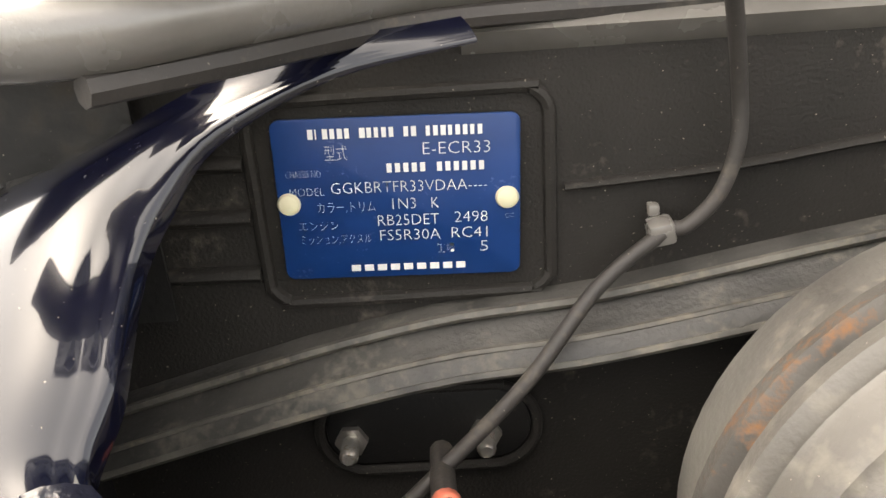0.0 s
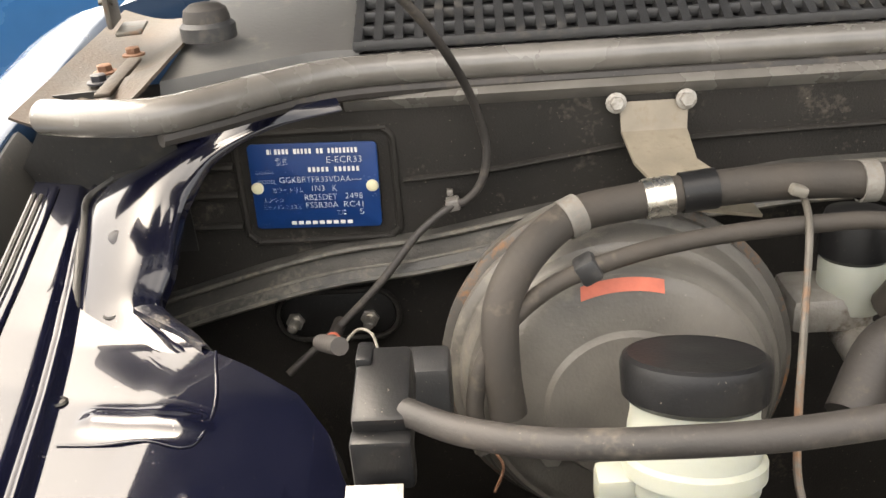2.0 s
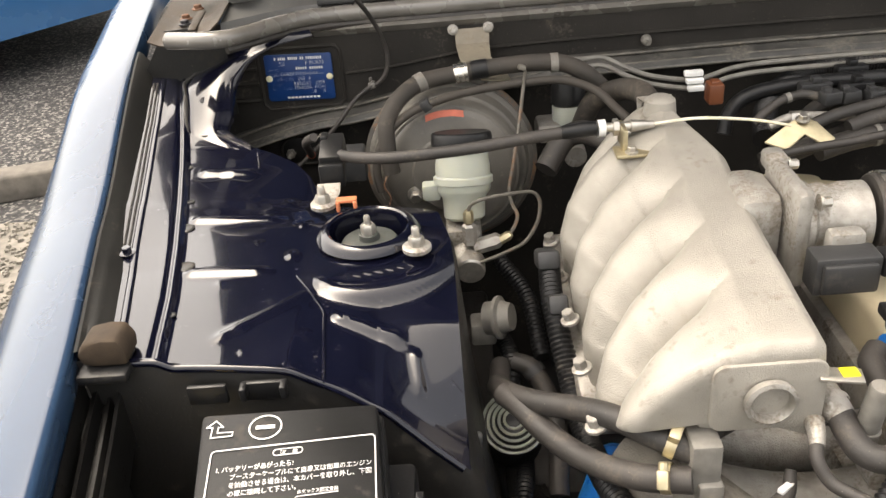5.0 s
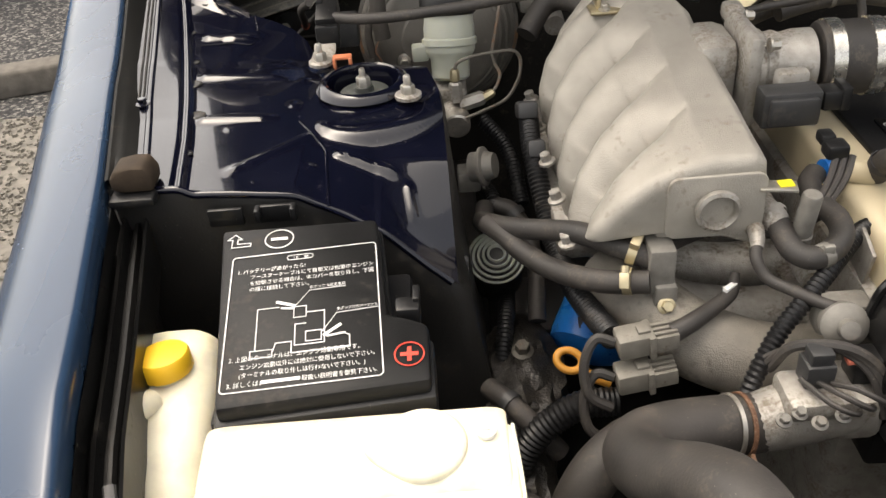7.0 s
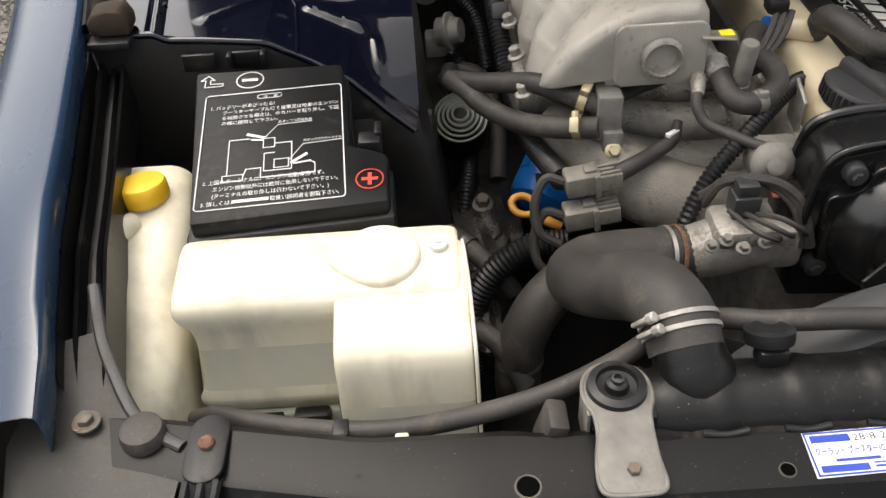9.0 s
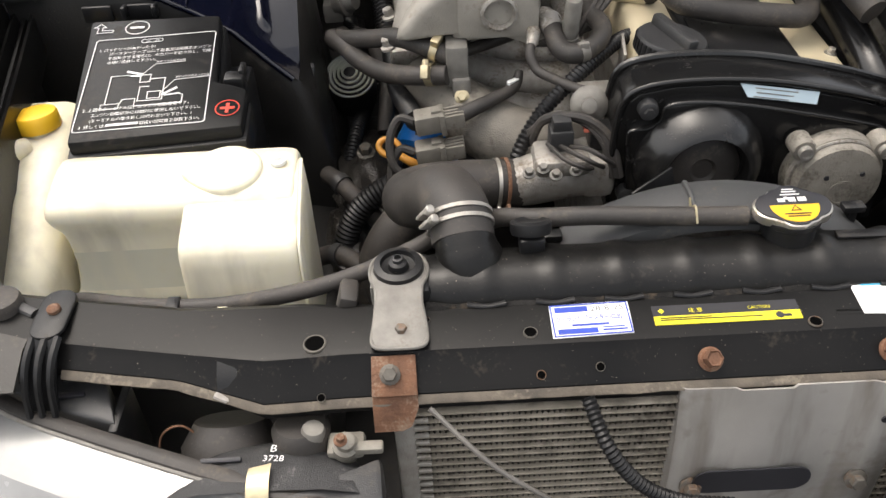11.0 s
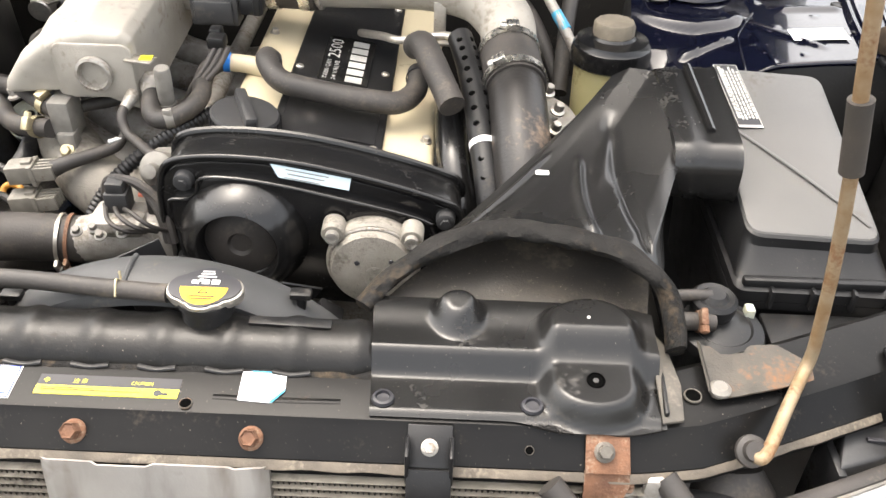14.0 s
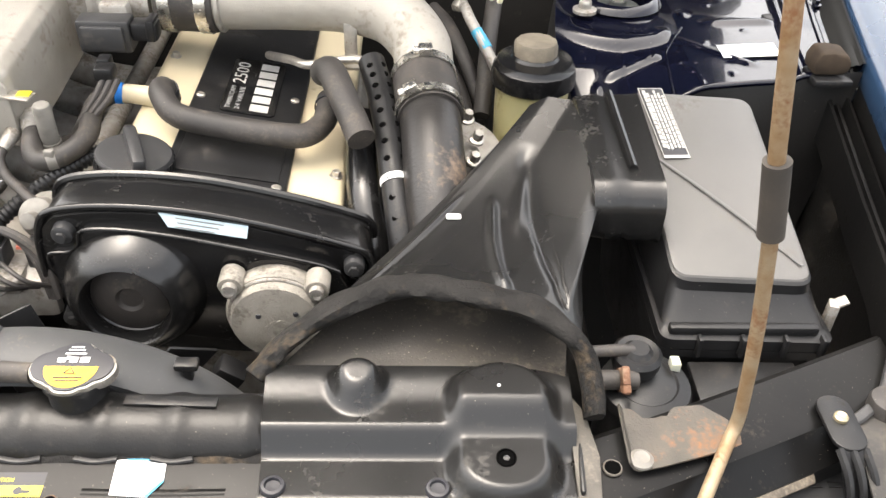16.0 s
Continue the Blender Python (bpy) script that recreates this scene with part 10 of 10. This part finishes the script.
def headlamp(s):
    t = thing("headlamp", (s * 0.50, -0.80, 0.50), "headlamp unit with black plastic housing and ribbed clear lens", "headlamp", "headlamps")

    def q(x, y, z):
        return (s * x, y + (0.028 if s > 0 else 0.0), z)

    part("rear_panel", prism([q(0.668, -0.690, 0.672), q(0.575, -0.715, 0.672), q(0.556, -0.764, 0.664), q(0.600, -0.748, 0.662), q(0.672, -0.714, 0.662)], (0, 0, -0.03), 0.003), M_PLASTIC_G, t, "flat grained black panel")
    part("panel_slot", box(q(0.605, -0.735, 0.668), (0.034, 0.004, 0.003), 0.0005, Matrix.Rotation(s * radians(-4), 4, "Z")), M_INK_SHADE, t)
    part("panel_print", join(*[box(q(0.640 - 0.018 * k, -0.716 - 0.005 * j, 0.6722), (0.012, 0.0018, 0.0008), 0) for k in range(3) for j in range(2)]), M_PLASTIC, t, "faint moulded marks")
    rows = []
    for k in range(13):
        a = math.pi * k / 12
        rows.append([q(0.432 + 0.098 * math.cos(a) * c, -0.832 + 0.066 * math.sin(a) * c, 0.600 + 0.060 * math.sin(e)) for c, e in ((1.04, 0.0), (1.0, 0.35), (0.90, 0.75), (0.74, 1.05), (0.5, 1.32), (0.0, 1.57))])
    bowl = part("reflector_bowl", loft(rows), mat("grained_bowl", (0.032, 0.032, 0.033), 0.55, col2=(0.020, 0.020, 0.021), scale=60, bump=0.5, bscale=900, dirt=(0.12, 0.115, 0.11), dscale=60, damount=0.2), t, "grained black bowl", 60)
    part("housing_front", prism([q(0.340, -0.800, 0.655), q(0.335, -0.872, 0.640), q(0.440, -0.880, 0.640), q(0.420, -0.84, 0.660)], (0, 0, -0.06), 0.006), M_PLASTIC_G, t)
    part("bowl_slot", box(q(0.465, -0.802, 0.6595), (0.032, 0.004, 0.004), 0.001, Matrix.Rotation(radians(18), 4, "X")), M_INK_SHADE, bowl)
    if s < 0:
        BL = basis((-0.4215, -0.8000, 0.6620), (1, -0.06, 0.0), (0.06, 1, -0.10))
        part("marking", join(lettering("B", BL, 0.0105, -0.006, 0.002), lettering("3728", BL, 0.0085, -0.010, -0.0075)), M_INK_W, bowl, "white stamped B and number", 0)
    edge = [(0.690, -0.712, 0.660), (0.640, -0.742, 0.659), (0.580, -0.768, 0.658), (0.520, -0.792, 0.657), (0.460, -0.815, 0.656), (0.400, -0.836, 0.651), (0.345, -0.852, 0.642)]
    part("gasket", tube([q(*p) for p in edge], 0.0075, 6, 10, flat=0.6), M_RUBBER, t, "black rubber gasket")
    rows = []
    for k in range(44):
        p = Vector(spline(edge, 8)[k])
        rows.append([q(p.x + d, p.y - e, p.z - f + 0.0006 * (k % 2)) for d, e, f in ((0.0, 0.006, 0.001), (0.004, 0.016, 0.002), (0.010, 0.050, 0.012), (0.014, 0.075, 0.035), (0.014, 0.092, 0.075), (0.010, 0.095, 0.13))])
    part("lens", loft(rows), M_GLASSY, t, "fluted silvery lens", 20)
    part("lens_rim", tube([q(x + 0.001, y - 0.008, z - 0.001) for x, y, z in edge], 0.0022, 6, 8), M_TAPE, t)
    part("lens_clip", thick(loft([[q(0.441 - 0.017 * u, y + 0.004 * u, z) for u in (0, 1)] for y, z in ((-0.814, 0.6640), (-0.822, 0.6655), (-0.832, 0.6640), (-0.840, 0.6585), (-0.846, 0.6520))]), 0.0012), M_BRASS, t, "brass-coloured lens clip")
    part("bulb_socket", join(lathe([(0.0105, -0.02), (0.0105, 0.004), (0.0075, 0.006), (0.0070, 0.012), (0.005, 0.013)], q(0.368, -0.795, 0.660), (0.15, -0.3, 1), 20), box(q(0.350, -0.797, 0.660), (0.024, 0.010, 0.007), 0.002), box(q(0.368, -0.790, 0.655), (0.030, 0.022, 0.010), 0.004)), M_CONN, t, "dull grey adjuster base")
    part("adjuster_screw", bolt(q(0.3705, -0.7985, 0.672), (0.15, -0.3, 1), 0.0036, 0.009), M_RUST, t, "rusty adjuster screw")
    part("rubber_cup", lathe([(0.022, 0), (0.024, 0.03), (0.02, 0.036)], q(0.405, -0.780, 0.630), (0, 0.2, 1), 24), M_RUBBER, t, "rubber cup")
    part("adjuster_barrel", lathe([(0.0095, -0.02), (0.0095, 0.012), (0.0082, 0.0145), (0.0, 0.015)], q(0.395, -0.784, 0.656), (0.15, 0.05, 1), 20), M_TAPE, t, "grey adjuster barrel")
    part("bulb_back", lathe([(0.04, 0), (0.042, 0.03), (0.03, 0.05)], q(0.47, -0.775, 0.60), (0, 0.6, 0.8), 28), M_RUBBER, t)
    if s < 0:
        part("red_wire", tube([q(0.53, -0.77, 0.62), q(0.522, -0.765, 0.648), q(0.505, -0.762, 0.655), q(0.49, -0.765, 0.64)], 0.0010, 6, 6), M_RUST, t, "thin red-brown wire")
    part("inner_wall", box(q(0.558, -0.745, 0.617), (0.008, 0.050, 0.09), 0.002), M_PLASTIC, t)
    # mounting clip with fins on the support
    def q(x, y, z):
        return (s * x, y, z)

    c = thing("headlamp_clip", (s * 0.622, -0.67, 0.70), "black plastic three-finned headlamp clip with a screw", "clip", "headlamp clips")
    yo, xo = (0.003, 0.0) if s > 0 else (-0.021, -0.011)
    pad = prism([q(0.622 + xo + a, -0.668 + yo + b, 0.7165) for a, b in rrect(0.029, 0.058, 0.0135, 6)], (0, 0, 0.004), 0.0015)
    part("pad", pad, M_PLASTIC, c, "rounded black pad")
    part("screw", lathe([(0.0058, 0), (0.0058, 0.003), (0.004, 0.0045), (0.0025, 0.004)], q(0.622 + xo, -0.665 + yo, 0.7205), (0, 0, 1), 18), M_RUST if s < 0 else M_BRASS, c, "cross-head screw")
    for k in range(3):
        x = 0.611 + xo + 0.0105 * k
        part("fin", tube([q(x, -0.694 + yo, 0.7175), q(x + 0.003, -0.712 + yo, 0.708), q(x + 0.006, -0.724 + yo, 0.690), q(x + 0.009, -0.730 + yo, 0.662)], [0.0035, 0.0035, 0.003, 0.003], 5, 6), M_PLASTIC, c)
    part("web", thick(loft([[q(0.610 + xo + 0.023 * u, -0.694 + yo, 0.720) for u in (0, 0.5, 1)], [q(0.612 + xo + 0.023 * u, -0.708 + yo, 0.706) for u in (0, 0.5, 1)], [q(0.615 + xo + 0.024 * u, -0.719 + yo, 0.688) for u in (0, 0.5, 1)], [q(0.619 + xo + 0.024 * u, -0.724 + yo, 0.662) for u in (0, 0.5, 1)]]), 0.002), M_PLASTIC, c)
    b = thing("hood_bump_stop", (s * 0.668, -0.648, 0.71), "round black rubber hood bump stop", "bump stop", "bump stops")
    part("stop", lathe([(0.016, -0.006), (0.0165, 0.008), (0.0150, 0.0125), (0.010, 0.014)], q(0.670 if s > 0 else 0.660, -0.645 if s > 0 else -0.672, 0.7125), (0, 0, 1), 28), M_RUBBER, b)


headlamp(-1)
headlamp(1)
# corner plates joining the support to the fenders
for s in (-1, 1):
    def q(x, y, z):
        return (s * x, y - (0.020 if s < 0 else 0.0), z - 0.002)

    rows = [[q(0.630, -0.735, 0.700), q(0.630, -0.70, 0.712), q(0.628, -0.668, 0.7135), q(0.645, -0.655, 0.7145)], [q(0.680, -0.735, 0.700), q(0.680, -0.70, 0.712), q(0.676, -0.66, 0.715), q(0.670, -0.635, 0.717)], [q(0.730, -0.72, 0.690), q(0.728, -0.67, 0.715), q(0.715, -0.61, 0.722), q(0.692, -0.600, 0.721)], [q(0.770, -0.70, 0.66), q(0.762, -0.65, 0.712), q(0.745, -0.57, 0.734), q(0.716, -0.555, 0.730)]]
    part("corner_plate", thick(loft(rows), 0.002), M_CORNER, body, "dusty black corner plate", 60)
    part("corner_flange", tube([q(0.630, -0.663, 0.717), q(0.647, -0.653, 0.718), q(0.670, -0.634, 0.720), q(0.691, -0.600, 0.725), q(0.708, -0.566, 0.733), q(0.722, -0.52, 0.748)], 0.0050, 6, 8, flat=0.6), M_PLASTIC_G, body, "dusty corner flange")
    part("gutter_bolt", bolt(q(0.703, -0.640, 0.722), (0, 0, 1), 0.0065, 0.008, 1.6), M_RUSTY, body, "rusty bolt at the gutter's end")
"""plugs in front of the right headlamp"""
fp2 = thing("fan_connector", (0.30, -0.80, 0.64), "cream and grey wiring connector with a red lock", "connector")
part("shell", join(box((0.310, -0.812, 0.658), (0.040, 0.022, 0.020), 0.003, Matrix.Rotation(radians(15), 4, "Y")), box((0.285, -0.812, 0.664), (0.022, 0.020, 0.018), 0.003, Matrix.Rotation(radians(15), 4, "Y"))), M_CONN, fp2)
part("lock", box((0.272, -0.812, 0.668), (0.005, 0.012, 0.010), 0.002, Matrix.Rotation(radians(15), 4, "Y")), M_RED, fp2, "red lock")
part("wire", tube([(0.268, -0.812, 0.666), (0.25, -0.820, 0.660), (0.238, -0.828, 0.635), (0.24, -0.83, 0.60)], 0.006, 6, 8), M_RUBBER, fp2)
for pts in ([(0.305, -0.785, 0.690), (0.325, -0.80, 0.672), (0.345, -0.812, 0.650), (0.37, -0.82, 0.61)], [(0.40, -0.765, 0.68), (0.42, -0.79, 0.66), (0.43, -0.80, 0.62), (0.43, -0.80, 0.56)]):
    t = thing("front_hose", pts[1], "black hose dropping behind the front panel", "hose", "front hoses")
    part("hose", tube(pts, 0.011, 6, 12), M_RUBBER, t)

swc = thing("support_wire_clip", (-0.459, -0.752, 0.69), "small black and grey wire clip on the support's lip", "clip")
part("clip_body", thick(loft([[(-0.468 + 0.016 * u, y, z) for u in (0, 1)] for y, z in ((-0.742, 0.7080), (-0.7500, 0.7030), (-0.7580, 0.6950), (-0.7610, 0.6890))]), 0.003), M_PLASTIC, swc)
part("hook", tube([(-0.470, -0.7615, 0.6905), (-0.462, -0.7640, 0.6875), (-0.4555, -0.7630, 0.6845), (-0.456, -0.7605, 0.679)], 0.0034, 5, 8, flat=0.6), M_GREYPANEL, swc, "pale grey hook")
